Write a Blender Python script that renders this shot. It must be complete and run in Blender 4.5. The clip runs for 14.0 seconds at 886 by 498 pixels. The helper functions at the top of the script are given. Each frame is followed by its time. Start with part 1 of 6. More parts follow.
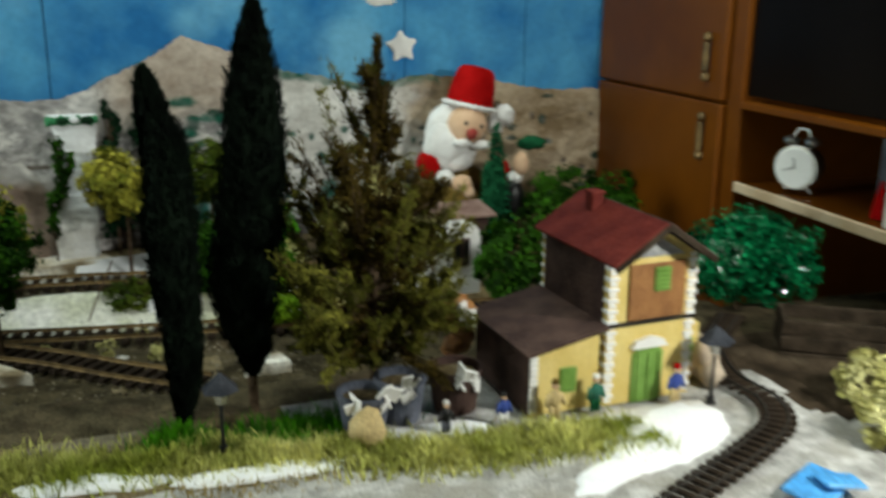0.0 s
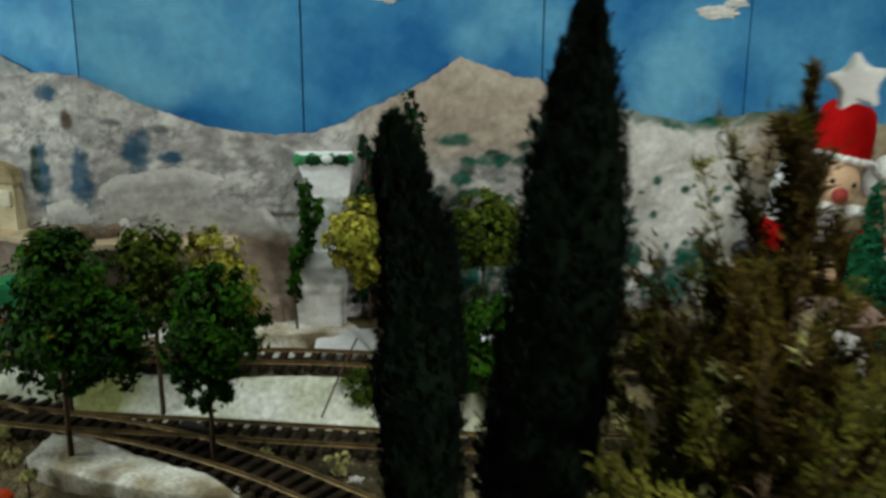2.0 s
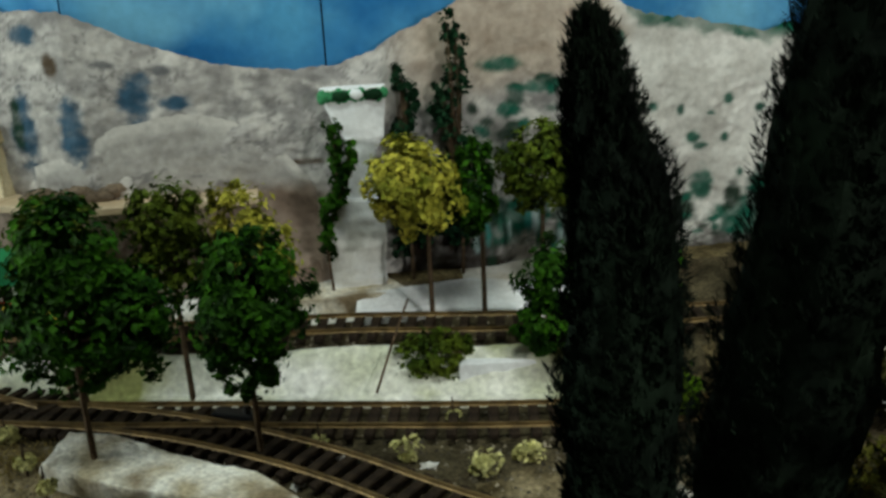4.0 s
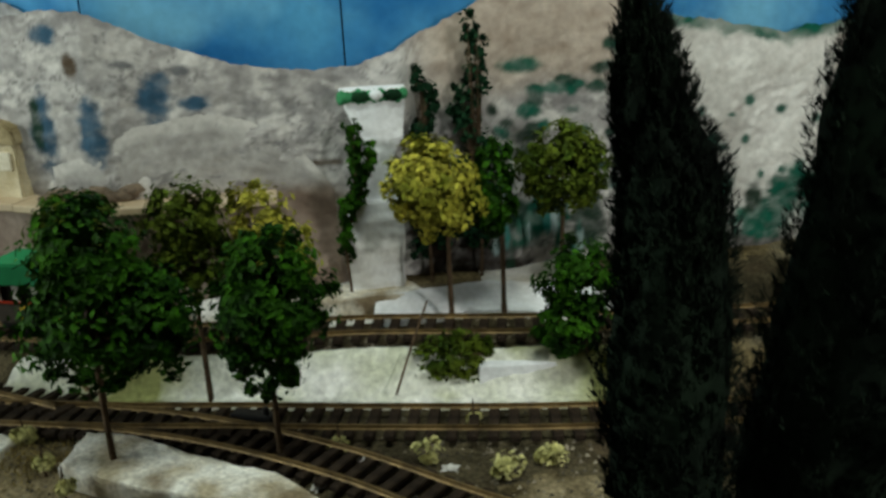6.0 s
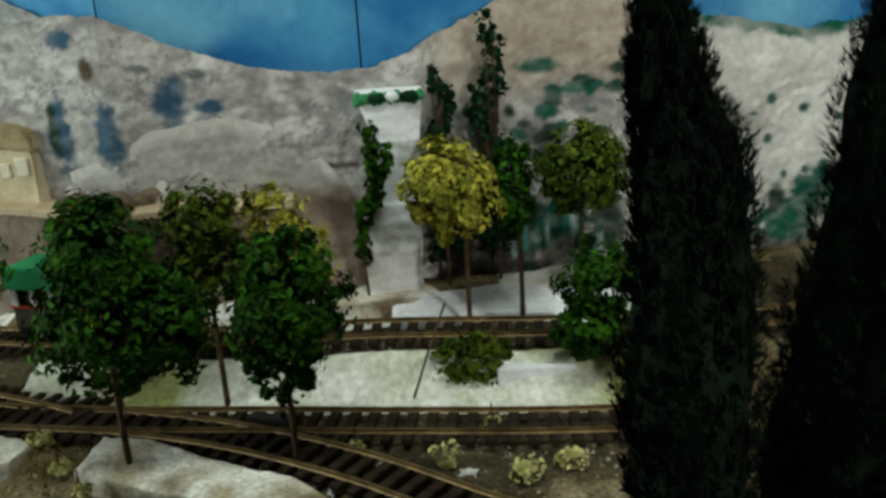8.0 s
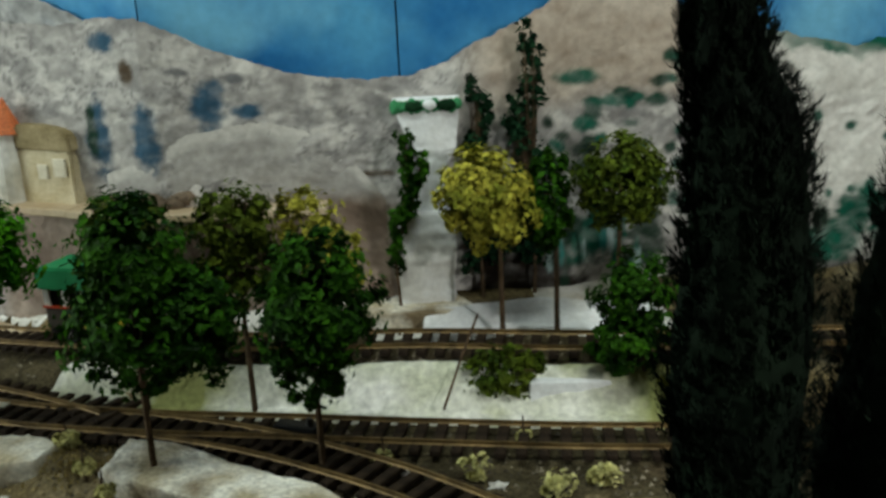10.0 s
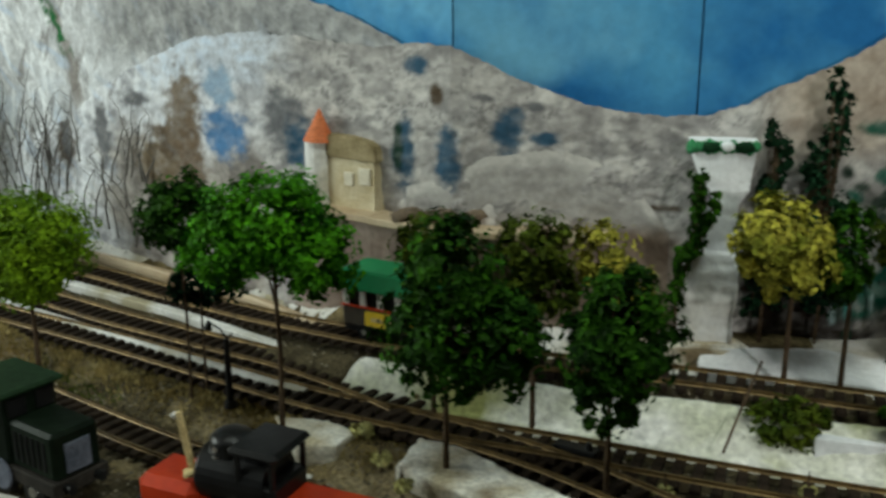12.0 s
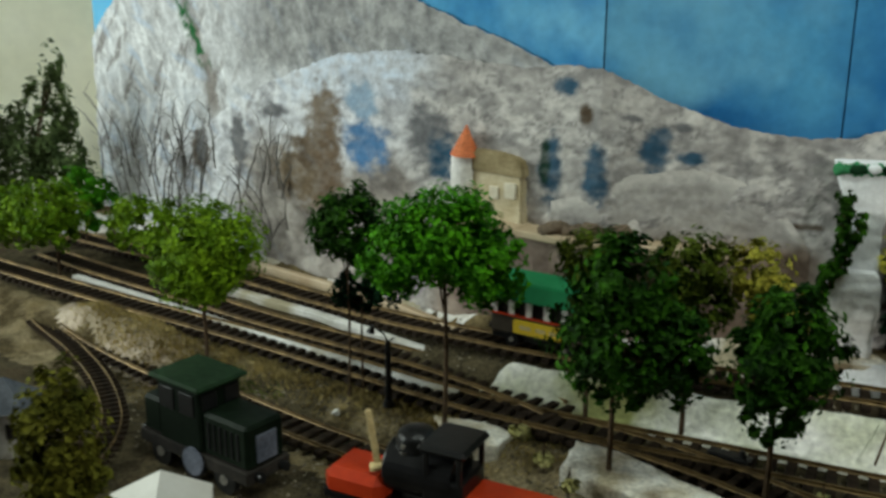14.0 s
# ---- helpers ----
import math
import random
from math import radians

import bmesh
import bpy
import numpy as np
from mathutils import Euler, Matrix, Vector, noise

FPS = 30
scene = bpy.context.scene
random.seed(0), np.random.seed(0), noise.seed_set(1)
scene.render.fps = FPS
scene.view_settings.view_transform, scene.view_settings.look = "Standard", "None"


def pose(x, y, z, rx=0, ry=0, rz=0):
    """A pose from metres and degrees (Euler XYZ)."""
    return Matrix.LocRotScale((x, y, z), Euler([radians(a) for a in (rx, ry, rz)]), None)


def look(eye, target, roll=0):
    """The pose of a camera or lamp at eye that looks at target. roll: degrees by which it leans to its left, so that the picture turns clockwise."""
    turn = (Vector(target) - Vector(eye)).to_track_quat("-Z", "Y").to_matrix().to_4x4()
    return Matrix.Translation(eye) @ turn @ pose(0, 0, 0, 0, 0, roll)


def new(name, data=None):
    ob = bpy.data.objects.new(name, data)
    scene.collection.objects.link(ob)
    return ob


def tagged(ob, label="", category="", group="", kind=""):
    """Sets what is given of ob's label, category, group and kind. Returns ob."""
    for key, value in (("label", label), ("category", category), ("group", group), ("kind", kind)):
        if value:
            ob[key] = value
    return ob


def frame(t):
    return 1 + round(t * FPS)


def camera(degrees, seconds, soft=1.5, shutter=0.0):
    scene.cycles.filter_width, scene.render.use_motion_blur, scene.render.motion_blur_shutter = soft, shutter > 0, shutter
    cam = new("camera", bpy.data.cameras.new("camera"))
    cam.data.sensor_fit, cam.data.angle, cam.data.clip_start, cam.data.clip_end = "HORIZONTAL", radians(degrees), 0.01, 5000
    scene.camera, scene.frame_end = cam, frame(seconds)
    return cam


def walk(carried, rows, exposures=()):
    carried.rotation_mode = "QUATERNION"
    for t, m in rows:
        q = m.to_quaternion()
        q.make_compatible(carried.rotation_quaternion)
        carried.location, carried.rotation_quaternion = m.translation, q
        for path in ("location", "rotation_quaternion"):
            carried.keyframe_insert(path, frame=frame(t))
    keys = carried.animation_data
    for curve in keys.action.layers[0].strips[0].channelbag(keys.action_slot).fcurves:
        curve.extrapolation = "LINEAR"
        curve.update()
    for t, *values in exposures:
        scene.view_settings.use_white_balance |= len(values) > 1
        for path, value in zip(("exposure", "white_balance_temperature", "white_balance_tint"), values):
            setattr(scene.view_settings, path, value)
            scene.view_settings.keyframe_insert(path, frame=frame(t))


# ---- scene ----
cam = camera(51.5, 14.0, soft=3.0, shutter=0.5)
walk(cam, [
    (0, pose(0.012, 0.0536, 0.368, 74.4, -0.55, -21.99)),
    (0.5, pose(0.0674, 0.1162, 0.3639, 75.33, 0.45, -13.86)),
    (1, pose(0.0953, 0.1589, 0.3584, 75.73, 1.35, -7.87)),
    (1.5, pose(0.0743, 0.2377, 0.3567, 76.02, -0.75, -5.38)),
    (2, pose(0.0439, 0.3433, 0.3563, 75.52, -0.26, -5.44)),
    (2.5, pose(0.0241, 0.4157, 0.3491, 72.74, 1.47, -6.12)),
    (3, pose(-0.002, 0.4488, 0.3415, 71.36, 2.75, -7.76)),
    (5.5, pose(-0.011, 0.4632, 0.3337, 71.57, 2.61, -6.9)),
    (6, pose(-0.0156, 0.4644, 0.3311, 71.86, 2.66, -6.91)),
    (6.5, pose(-0.0155, 0.4677, 0.3308, 72.06, 2.44, -6.72)),
    (7, pose(-0.012, 0.4671, 0.3279, 72.25, 2.82, -6.52)),
    (9.5, pose(-0.0138, 0.4768, 0.3128, 73.61, 3.09, -4.31)),
    (10, pose(-0.0138, 0.4773, 0.3076, 74.23, 2.56, -3.39)),
    (10.5, pose(-0.0094, 0.4754, 0.3211, 73.84, 1.38, -0.52)),
    (11, pose(-0.0100, 0.4693, 0.3445, 73.40, 1.25, 5.28)),
    (11.5, pose(-0.0360, 0.4605, 0.3500, 73.60, 1.30, 9.30)),
    (12, pose(-0.0906, 0.4526, 0.3341, 74.87, 0.15, 9.57)),
    (12.5, pose(-0.1317, 0.4377, 0.3349, 75.06, 0.49, 10.10)),
    (13, pose(-0.1655, 0.4222, 0.3422, 74.93, -0.12, 11.40)),
    (13.5, pose(-0.1726, 0.4137, 0.3481, 74.68, -0.85, 11.57)),
    (14, pose(-0.1716, 0.3950, 0.3539, 74.99, -0.21, 12.94)),
], exposures=((0, 0.02), (0.7, -0.05), (1.5, -0.15), (2.2, -0.05), (3, 0.03), (10, 0.0), (11, -0.08), (12, -0.10), (14, -0.08)))

# ---------- light ----------
world = bpy.data.worlds.new("room_dusk")
scene.world = world
world.use_nodes = True
world.node_tree.nodes["Background"].inputs[0].default_value = (0.55, 0.65, 0.8, 1)
world.node_tree.nodes["Background"].inputs[1].default_value = 0.02


def area_lamp(name, eye, target, sx, sy, watts, colour):
    d = bpy.data.lights.new(name, "AREA")
    d.shape, d.size, d.size_y, d.energy, d.color = "RECTANGLE", sx, sy, watts, colour
    ob = new(name, d)
    ob.matrix_world = look(eye, target)
    return ob


area_lamp("ceiling_lamp_light", (0.05, 0.68, 1.38), (0.05, 1.15, 0.0), 1.10, 0.30, 10.4, (0.88, 1.0, 0.89))
area_lamp("window_light", (-2.54, 0.75, 0.6), (-0.6, 1.35, 0.1), 1.2, 1.1, 47.0, (0.87, 0.98, 0.90))
area_lamp("desk_lamp_light", (0.66, 0.16, 0.46), (0.43, 0.60, 0.08), 0.07, 0.07, 6.2, (0.97, 1.0, 0.92))

# ---------- materials ----------


def mat(name, c1, c2, scale=20.0, rough=0.8, bump=0.2, bscale=None, c3=None, metal=0.0, detail=6.0, fine=0.35, rnd=0.0, spec=0.5):
    """Two-scale mottled surface: a broad patchy mix of c1 and c2, fine grain, stains of c3, and relief."""
    m = bpy.data.materials.new(name)
    m.use_nodes = True
    nt = m.node_tree
    n, l = nt.nodes, nt.links
    b = n["Principled BSDF"]
    b.inputs["Roughness"].default_value = rough
    b.inputs["Metallic"].default_value = metal
    b.inputs["Specular IOR Level"].default_value = spec
    tc = n.new("ShaderNodeTexCoord")
    big = n.new("ShaderNodeTexNoise")
    big.inputs["Scale"].default_value = scale
    big.inputs["Detail"].default_value = detail
    l.new(tc.outputs["Object"], big.inputs["Vector"])
    ramp = n.new("ShaderNodeValToRGB")
    ramp.color_ramp.elements[0].position, ramp.color_ramp.elements[1].position = 0.36, 0.64
    ramp.color_ramp.elements[0].color, ramp.color_ramp.elements[1].color = (*c1, 1), (*c2, 1)
    l.new(big.outputs["Fac"], ramp.inputs["Fac"])
    col = ramp.outputs["Color"]
    if c3:
        st = n.new("ShaderNodeTexNoise")
        st.inputs["Scale"].default_value, st.inputs["Detail"].default_value = scale * 0.45, 8
        off = n.new("ShaderNodeMapping")
        off.inputs["Location"].default_value = (3.1, 7.7, 1.3)
        l.new(tc.outputs["Object"], off.inputs["Vector"])
        l.new(off.outputs["Vector"], st.inputs["Vector"])
        r2 = n.new("ShaderNodeValToRGB")
        r2.color_ramp.elements[0].position, r2.color_ramp.elements[1].position = 0.54, 0.66
        l.new(st.outputs["Fac"], r2.inputs["Fac"])
        mx = n.new("ShaderNodeMixRGB")
        mx.inputs["Color2"].default_value = (*c3, 1)
        l.new(r2.outputs["Color"], mx.inputs["Fac"])
        l.new(col, mx.inputs["Color1"])
        col = mx.outputs["Color"]
    gr = n.new("ShaderNodeTexNoise")
    gr.inputs["Scale"].default_value, gr.inputs["Detail"].default_value = scale * 9, 4
    l.new(tc.outputs["Object"], gr.inputs["Vector"])
    mp = n.new("ShaderNodeMapRange")
    mp.inputs["From Min"].default_value, mp.inputs["From Max"].default_value = 0.25, 0.75
    mp.inputs["To Min"].default_value, mp.inputs["To Max"].default_value = 1 - fine, 1 + fine
    l.new(gr.outputs["Fac"], mp.inputs["Value"])
    fac = mp.outputs["Result"]
    if rnd:
        oi = n.new("ShaderNodeNewGeometry")
        mr = n.new("ShaderNodeMapRange")
        mr.inputs["To Min"].default_value, mr.inputs["To Max"].default_value = 1 - rnd, 1 + rnd
        l.new(oi.outputs["Random Per Island"], mr.inputs["Value"])
        mm = n.new("ShaderNodeMath")
        mm.operation = "MULTIPLY"
        l.new(fac, mm.inputs[0])
        l.new(mr.outputs["Result"], mm.inputs[1])
        fac = mm.outputs[0]
    mul = n.new("ShaderNodeVectorMath")
    mul.operation = "SCALE"
    l.new(col, mul.inputs[0])
    l.new(fac, mul.inputs["Scale"])
    l.new(mul.outputs["Vector"], b.inputs["Base Color"])
    if bump:
        bn = n.new("ShaderNodeTexNoise")
        bn.inputs["Scale"].default_value, bn.inputs["Detail"].default_value = bscale or scale * 5, 6
        l.new(tc.outputs["Object"], bn.inputs["Vector"])
        bp = n.new("ShaderNodeBump")
        bp.inputs["Strength"].default_value, bp.inputs["Distance"].default_value = bump, 0.004
        l.new(bn.outputs["Fac"], bp.inputs["Height"])
        l.new(bp.outputs["Normal"], b.inputs["Normal"])
    return m


M = {}
M["sky"] = mat("painted_sky", (0.020, 0.150, 0.385), (0.078, 0.310, 0.550), 11, 0.75, 0.1, 60, c3=(0.15, 0.41, 0.62), fine=0.10)
M["sky_pale"] = mat("painted_sky_pale", (0.10, 0.42, 0.72), (0.22, 0.55, 0.80), 5, 0.75, 0.1, 60, fine=0.06)
M["rock"] = mat("painted_plaster_rock", (0.30, 0.27, 0.25), (0.56, 0.50, 0.45), 16, 0.9, 0.7, 70, c3=(0.40, 0.39, 0.41), fine=0.25)
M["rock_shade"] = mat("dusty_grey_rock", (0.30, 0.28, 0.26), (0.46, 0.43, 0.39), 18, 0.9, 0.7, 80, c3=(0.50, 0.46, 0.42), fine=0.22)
M["rock_dark"] = mat("slate_grey_rock", (0.24, 0.24, 0.24), (0.42, 0.41, 0.40), 24, 0.9, 0.8, 90, c3=(0.20, 0.21, 0.22), fine=0.35)
M["rock_tan"] = mat("tan_plaster_rock", (0.36, 0.28, 0.20), (0.55, 0.45, 0.35), 14, 0.9, 0.6, 70, c3=(0.30, 0.24, 0.16), fine=0.2)
M["plaster"] = mat("white_plaster", (0.58, 0.56, 0.52), (0.82, 0.80, 0.78), 22, 0.85, 0.5, 120, c3=(0.40, 0.35, 0.24), fine=0.15)
M["slab"] = mat("stained_plaster", (0.46, 0.39, 0.27), (0.86, 0.83, 0.76), 34, 0.9, 0.7, 120, c3=(0.20, 0.15, 0.09), fine=0.3, spec=0.08)
M["chalk"] = mat("bluish_white_plaster", (0.74, 0.75, 0.77), (0.88, 0.88, 0.90), 26, 0.85, 0.6, 90, c3=(0.60, 0.58, 0.55), fine=0.10)
M["rail_dark"] = mat("blackened_rail", (0.02, 0.018, 0.016), (0.045, 0.04, 0.035), 60, 0.5, 0.1, metal=0.3)
M["bank"] = mat("mossy_plaster_bank", (0.54, 0.55, 0.43), (0.84, 0.82, 0.78), 20, 0.9, 0.8, 110, c3=(0.30, 0.31, 0.12), fine=0.28)
M["ballast"] = mat("grey_ballast", (0.040, 0.032, 0.018), (0.118, 0.095, 0.054), 40, 0.95, 1.0, 420, c3=(0.085, 0.062, 0.036), fine=0.6)
M["soil"] = mat("brown_soil", (0.062, 0.046, 0.021), (0.21, 0.16, 0.082), 30, 0.95, 0.9, 300, c3=(0.20, 0.17, 0.12), fine=0.5)
M["sandy_soil"] = mat("sandy_tan_soil", (0.075, 0.056, 0.027), (0.32, 0.255, 0.150), 34, 0.95, 0.9, 300, c3=(0.20, 0.15, 0.075), fine=0.5, spec=0.08)
M["dark_soil"] = mat("dark_brown_soil", (0.022, 0.015, 0.009), (0.075, 0.053, 0.034), 30, 0.95, 0.9, 300, c3=(0.10, 0.078, 0.052), fine=0.5, spec=0.08)
M["tie"] = mat("brown_plastic_tie", (0.016, 0.011, 0.008), (0.038, 0.026, 0.017), 60, 0.8, 0.2)
M["rail"] = mat("tarnished_rail", (0.095, 0.060, 0.022), (0.225, 0.145, 0.056), 60, 0.5, 0.1, metal=0.5)
M["leaf"] = mat("deep_green_leaf", (0.004, 0.019, 0.001), (0.027, 0.094, 0.003), 40, 0.6, 0, rnd=0.5)
M["leaf_bright"] = mat("bright_green_leaf", (0.018, 0.100, 0.002), (0.070, 0.27, 0.005), 40, 0.6, 0, rnd=0.45)
M["leaf_olive"] = mat("olive_leaf", (0.026, 0.052, 0.004), (0.085, 0.112, 0.010), 40, 0.6, 0, rnd=0.45)
M["leaf_yellow"] = mat("yellow_green_leaf", (0.12, 0.14, 0.012), (0.40, 0.36, 0.05), 40, 0.6, 0, rnd=0.5)
M["leaf_lime"] = mat("light_olive_leaf", (0.060, 0.135, 0.004), (0.195, 0.33, 0.012), 40, 0.6, 0, rnd=0.45)
M["leaf_grey"] = mat("grey_green_leaf", (0.035, 0.058, 0.018), (0.120, 0.165, 0.060), 40, 0.6, 0, rnd=0.45)
M["leaf_lichen"] = mat("pale_yellow_lichen", (0.34, 0.32, 0.10), (0.62, 0.58, 0.28), 40, 0.8, 0, rnd=0.4)
M["leaf_teal"] = mat("glossy_emerald_leaf", (0.0, 0.045, 0.014), (0.004, 0.15, 0.05), 40, 0.14, 0, rnd=0.5, spec=0.25)
M["cypress"] = mat("black_green_bristle", (0.0016, 0.0036, 0.0022), (0.0055, 0.0115, 0.006), 30, 0.9, 0, rnd=0.5)
M["fir"] = mat("olive_fir_needle", (0.022, 0.014, 0.0018), (0.072, 0.049, 0.006), 30, 0.7, 0, rnd=0.5)
M["fir_lit"] = mat("lit_olive_needle", (0.040, 0.043, 0.0045), (0.145, 0.135, 0.020), 30, 0.7, 0, rnd=0.5, spec=0.08)
M["pine_leaf"] = mat("dark_pine_needle", (0.004, 0.018, 0.008), (0.012, 0.042, 0.018), 30, 0.9, 0, rnd=0.5, spec=0.05)
M["slate_tub"] = mat("slate_blue_plastic", (0.07, 0.08, 0.105), (0.14, 0.15, 0.19), 40, 0.6, 0.1, spec=0.2)
M["leaf_khaki"] = mat("khaki_leaf", (0.040, 0.044, 0.006), (0.14, 0.135, 0.018), 40, 0.9, 0, rnd=0.45, spec=0.05)
M["bark"] = mat("brown_bark", (0.05, 0.032, 0.018), (0.12, 0.08, 0.05), 80, 0.85, 0.5)
M["grass"] = mat("straw_green_fibre", (0.24, 0.28, 0.035), (0.62, 0.60, 0.20), 12, 0.8, 0, rnd=0.4)
M["grass_dry"] = mat("dry_tan_fibre", (0.22, 0.16, 0.05), (0.42, 0.33, 0.14), 12, 0.8, 0, rnd=0.4)
M["snow"] = mat("white_powder", (0.80, 0.81, 0.84), (0.88, 0.88, 0.88), 30, 0.9, 0.4, 200, fine=0.06)
M["gravel"] = mat("pale_grey_gravel", (0.34, 0.33, 0.31), (0.64, 0.63, 0.61), 60, 0.95, 0.9, 500, c3=(0.40, 0.38, 0.34), fine=0.35)
M["yellow_wall"] = mat("yellow_house_wall", (0.66, 0.49, 0.14), (0.76, 0.60, 0.22), 30, 0.65, 0.15, fine=0.06)
M["white_trim"] = mat("white_painted_trim", (0.74, 0.73, 0.70), (0.82, 0.81, 0.79), 60, 0.6, 0.1, fine=0.05)
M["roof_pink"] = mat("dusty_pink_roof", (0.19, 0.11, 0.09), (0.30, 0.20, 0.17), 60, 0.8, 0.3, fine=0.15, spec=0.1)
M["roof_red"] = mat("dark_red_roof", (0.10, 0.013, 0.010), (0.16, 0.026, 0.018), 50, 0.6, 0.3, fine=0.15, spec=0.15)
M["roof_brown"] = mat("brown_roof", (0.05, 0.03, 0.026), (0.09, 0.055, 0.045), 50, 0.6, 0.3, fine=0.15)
M["wood_panel"] = mat("red_brown_timber", (0.22, 0.09, 0.025), (0.34, 0.15, 0.045), 60, 0.6, 0.2, fine=0.12)
M["green_paint"] = mat("green_painted_wood", (0.13, 0.26, 0.04), (0.20, 0.36, 0.07), 60, 0.5, 0.1, fine=0.08)
M["dark"] = mat("dark_interior", (0.012, 0.011, 0.01), (0.03, 0.026, 0.022), 30, 0.8, 0.1)
M["orange_wood"] = mat("varnished_orange_wood", (0.094, 0.025, 0.0010), (0.150, 0.044, 0.0018), 4, 0.38, 0.05, fine=0.1, spec=0.2)
M["pale_wood"] = mat("pale_edge_wood", (0.42, 0.30, 0.18), (0.56, 0.44, 0.30), 20, 0.5, 0.05, fine=0.08)
M["red_felt"] = mat("red_plush", (0.30, 0.003, 0.003), (0.40, 0.006, 0.006), 40, 0.95, 0.4, 600, fine=0.12, spec=0.05)
M["white_fur"] = mat("white_plush", (0.76, 0.75, 0.73), (0.86, 0.85, 0.84), 40, 0.95, 0.8, 300, fine=0.08)
M["skin_felt"] = mat("tan_felt", (0.62, 0.40, 0.25), (0.70, 0.47, 0.31), 40, 0.95, 0.2, fine=0.06)
M["nose_felt"] = mat("dark_red_felt", (0.26, 0.03, 0.02), (0.34, 0.04, 0.03), 40, 0.8, 0.1)
M["green_felt"] = mat("dark_green_felt", (0.006, 0.06, 0.025), (0.012, 0.10, 0.04), 40, 0.95, 0.3, fine=0.2)
M["brown_felt"] = mat("olive_brown_sack", (0.10, 0.065, 0.015), (0.20, 0.13, 0.035), 50, 0.95, 0.4)
M["black"] = mat("black_plastic", (0.006, 0.006, 0.007), (0.013, 0.013, 0.013), 30, 0.34, 0.05, spec=0.3)
M["loco_green"] = mat("dark_green_enamel", (0.0035, 0.0072, 0.0042), (0.0078, 0.0140, 0.0078), 20, 0.45, 0.1)
M["loco_red"] = mat("orange_red_enamel", (0.40, 0.030, 0.006), (0.50, 0.048, 0.010), 20, 0.45, 0.1, fine=0.12, spec=0.2)
M["tram_green"] = mat("green_tram_enamel", (0.006, 0.20, 0.07), (0.012, 0.30, 0.11), 20, 0.5, 0.1, fine=0.08)
M["tram_brown"] = mat("brown_tram_enamel", (0.035, 0.025, 0.015), (0.06, 0.042, 0.026), 20, 0.5, 0.1)
M["sign_yellow"] = mat("yellow_sign", (0.62, 0.42, 0.012), (0.72, 0.50, 0.02), 30, 0.5, 0, fine=0.05)
M["cream"] = mat("cream_paint", (0.74, 0.72, 0.55), (0.82, 0.80, 0.66), 6, 0.8, 0.1, fine=0.05)
M["castle"] = mat("sandy_castle_stone", (0.46, 0.37, 0.22), (0.60, 0.52, 0.36), 50, 0.9, 0.5, fine=0.15)
M["castle_pale"] = mat("pale_castle_plaster", (0.60, 0.54, 0.42), (0.72, 0.67, 0.56), 50, 0.9, 0.4, fine=0.12, spec=0.08)
M["castle_roof"] = mat("shaded_olive_stone", (0.20, 0.155, 0.08), (0.36, 0.29, 0.17), 50, 0.9, 0.5, fine=0.2, spec=0.08)
M["orange_roof"] = mat("orange_roof", (0.50, 0.11, 0.03), (0.60, 0.16, 0.05), 50, 0.7, 0.3)
M["wall"] = mat("room_wall_paint", (0.13, 0.125, 0.10), (0.17, 0.165, 0.135), 3, 0.85, 0.1, fine=0.04)
M["floor"] = mat("room_floor_wood", (0.16, 0.09, 0.045), (0.26, 0.15, 0.08), 6, 0.5, 0.1, fine=0.15)
M["metal"] = mat("nickel_metal", (0.5, 0.48, 0.44), (0.62, 0.6, 0.56), 40, 0.3, 0.05, metal=0.9)
M["clock_face"] = mat("white_clock_face", (0.72, 0.72, 0.70), (0.78, 0.78, 0.77), 30, 0.3, 0, fine=0.03)
M["blue_cloth"] = mat("blue_paint", (0.015, 0.04, 0.22), (0.03, 0.07, 0.32), 60, 0.6, 0.1)
M["blue_paper"] = mat("light_blue_paper", (0.05, 0.27, 0.62), (0.09, 0.36, 0.72), 20, 0.5, 0.1)
M["teal_paint"] = mat("painted_teal_bush", (0.01, 0.085, 0.055), (0.03, 0.19, 0.13), 50, 0.85, 0.2)
M["brown_paint"] = mat("painted_brown_shade", (0.10, 0.07, 0.045), (0.18, 0.13, 0.09), 40, 0.9, 0.2)
M["moss"] = mat("painted_green_moss", (0.015, 0.14, 0.05), (0.04, 0.26, 0.10), 50, 0.85, 0.3)
M["grey_barrel"] = mat("slate_grey_paint", (0.05, 0.058, 0.075), (0.115, 0.128, 0.155), 40, 0.55, 0.1)
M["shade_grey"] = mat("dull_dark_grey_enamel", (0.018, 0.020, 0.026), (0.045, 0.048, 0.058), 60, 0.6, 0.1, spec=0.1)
M["straw"] = mat("straw_tan_cloth", (0.46, 0.34, 0.15), (0.58, 0.45, 0.22), 60, 0.8, 0.2)
M["card"] = mat("off_white_card", (0.62, 0.60, 0.55), (0.72, 0.70, 0.66), 30, 0.7, 0.05, fine=0.04)

m = mat("painted_relief", (0.5, 0.5, 0.5), (0.5, 0.5, 0.5), 18, 0.9, 0.3, 140, fine=0.16)
nt = m.node_tree
at_ = nt.nodes.new("ShaderNodeAttribute")
at_.attribute_name = "paint"
sc_ = [q for q in nt.nodes if q.bl_idname == "ShaderNodeVectorMath"][0]
nt.links.new(at_.outputs["Color"], sc_.inputs[0])
M["relief_paint"] = m
M["loco_roof"] = mat("dull_green_roof", (0.009, 0.026, 0.010), (0.018, 0.042, 0.018), 20, 0.75, 0.1, spec=0.15)
M["stones"] = mat("mixed_stones", (0.06, 0.050, 0.038), (0.25, 0.215, 0.16), 60, 0.95, 0, rnd=0.7)
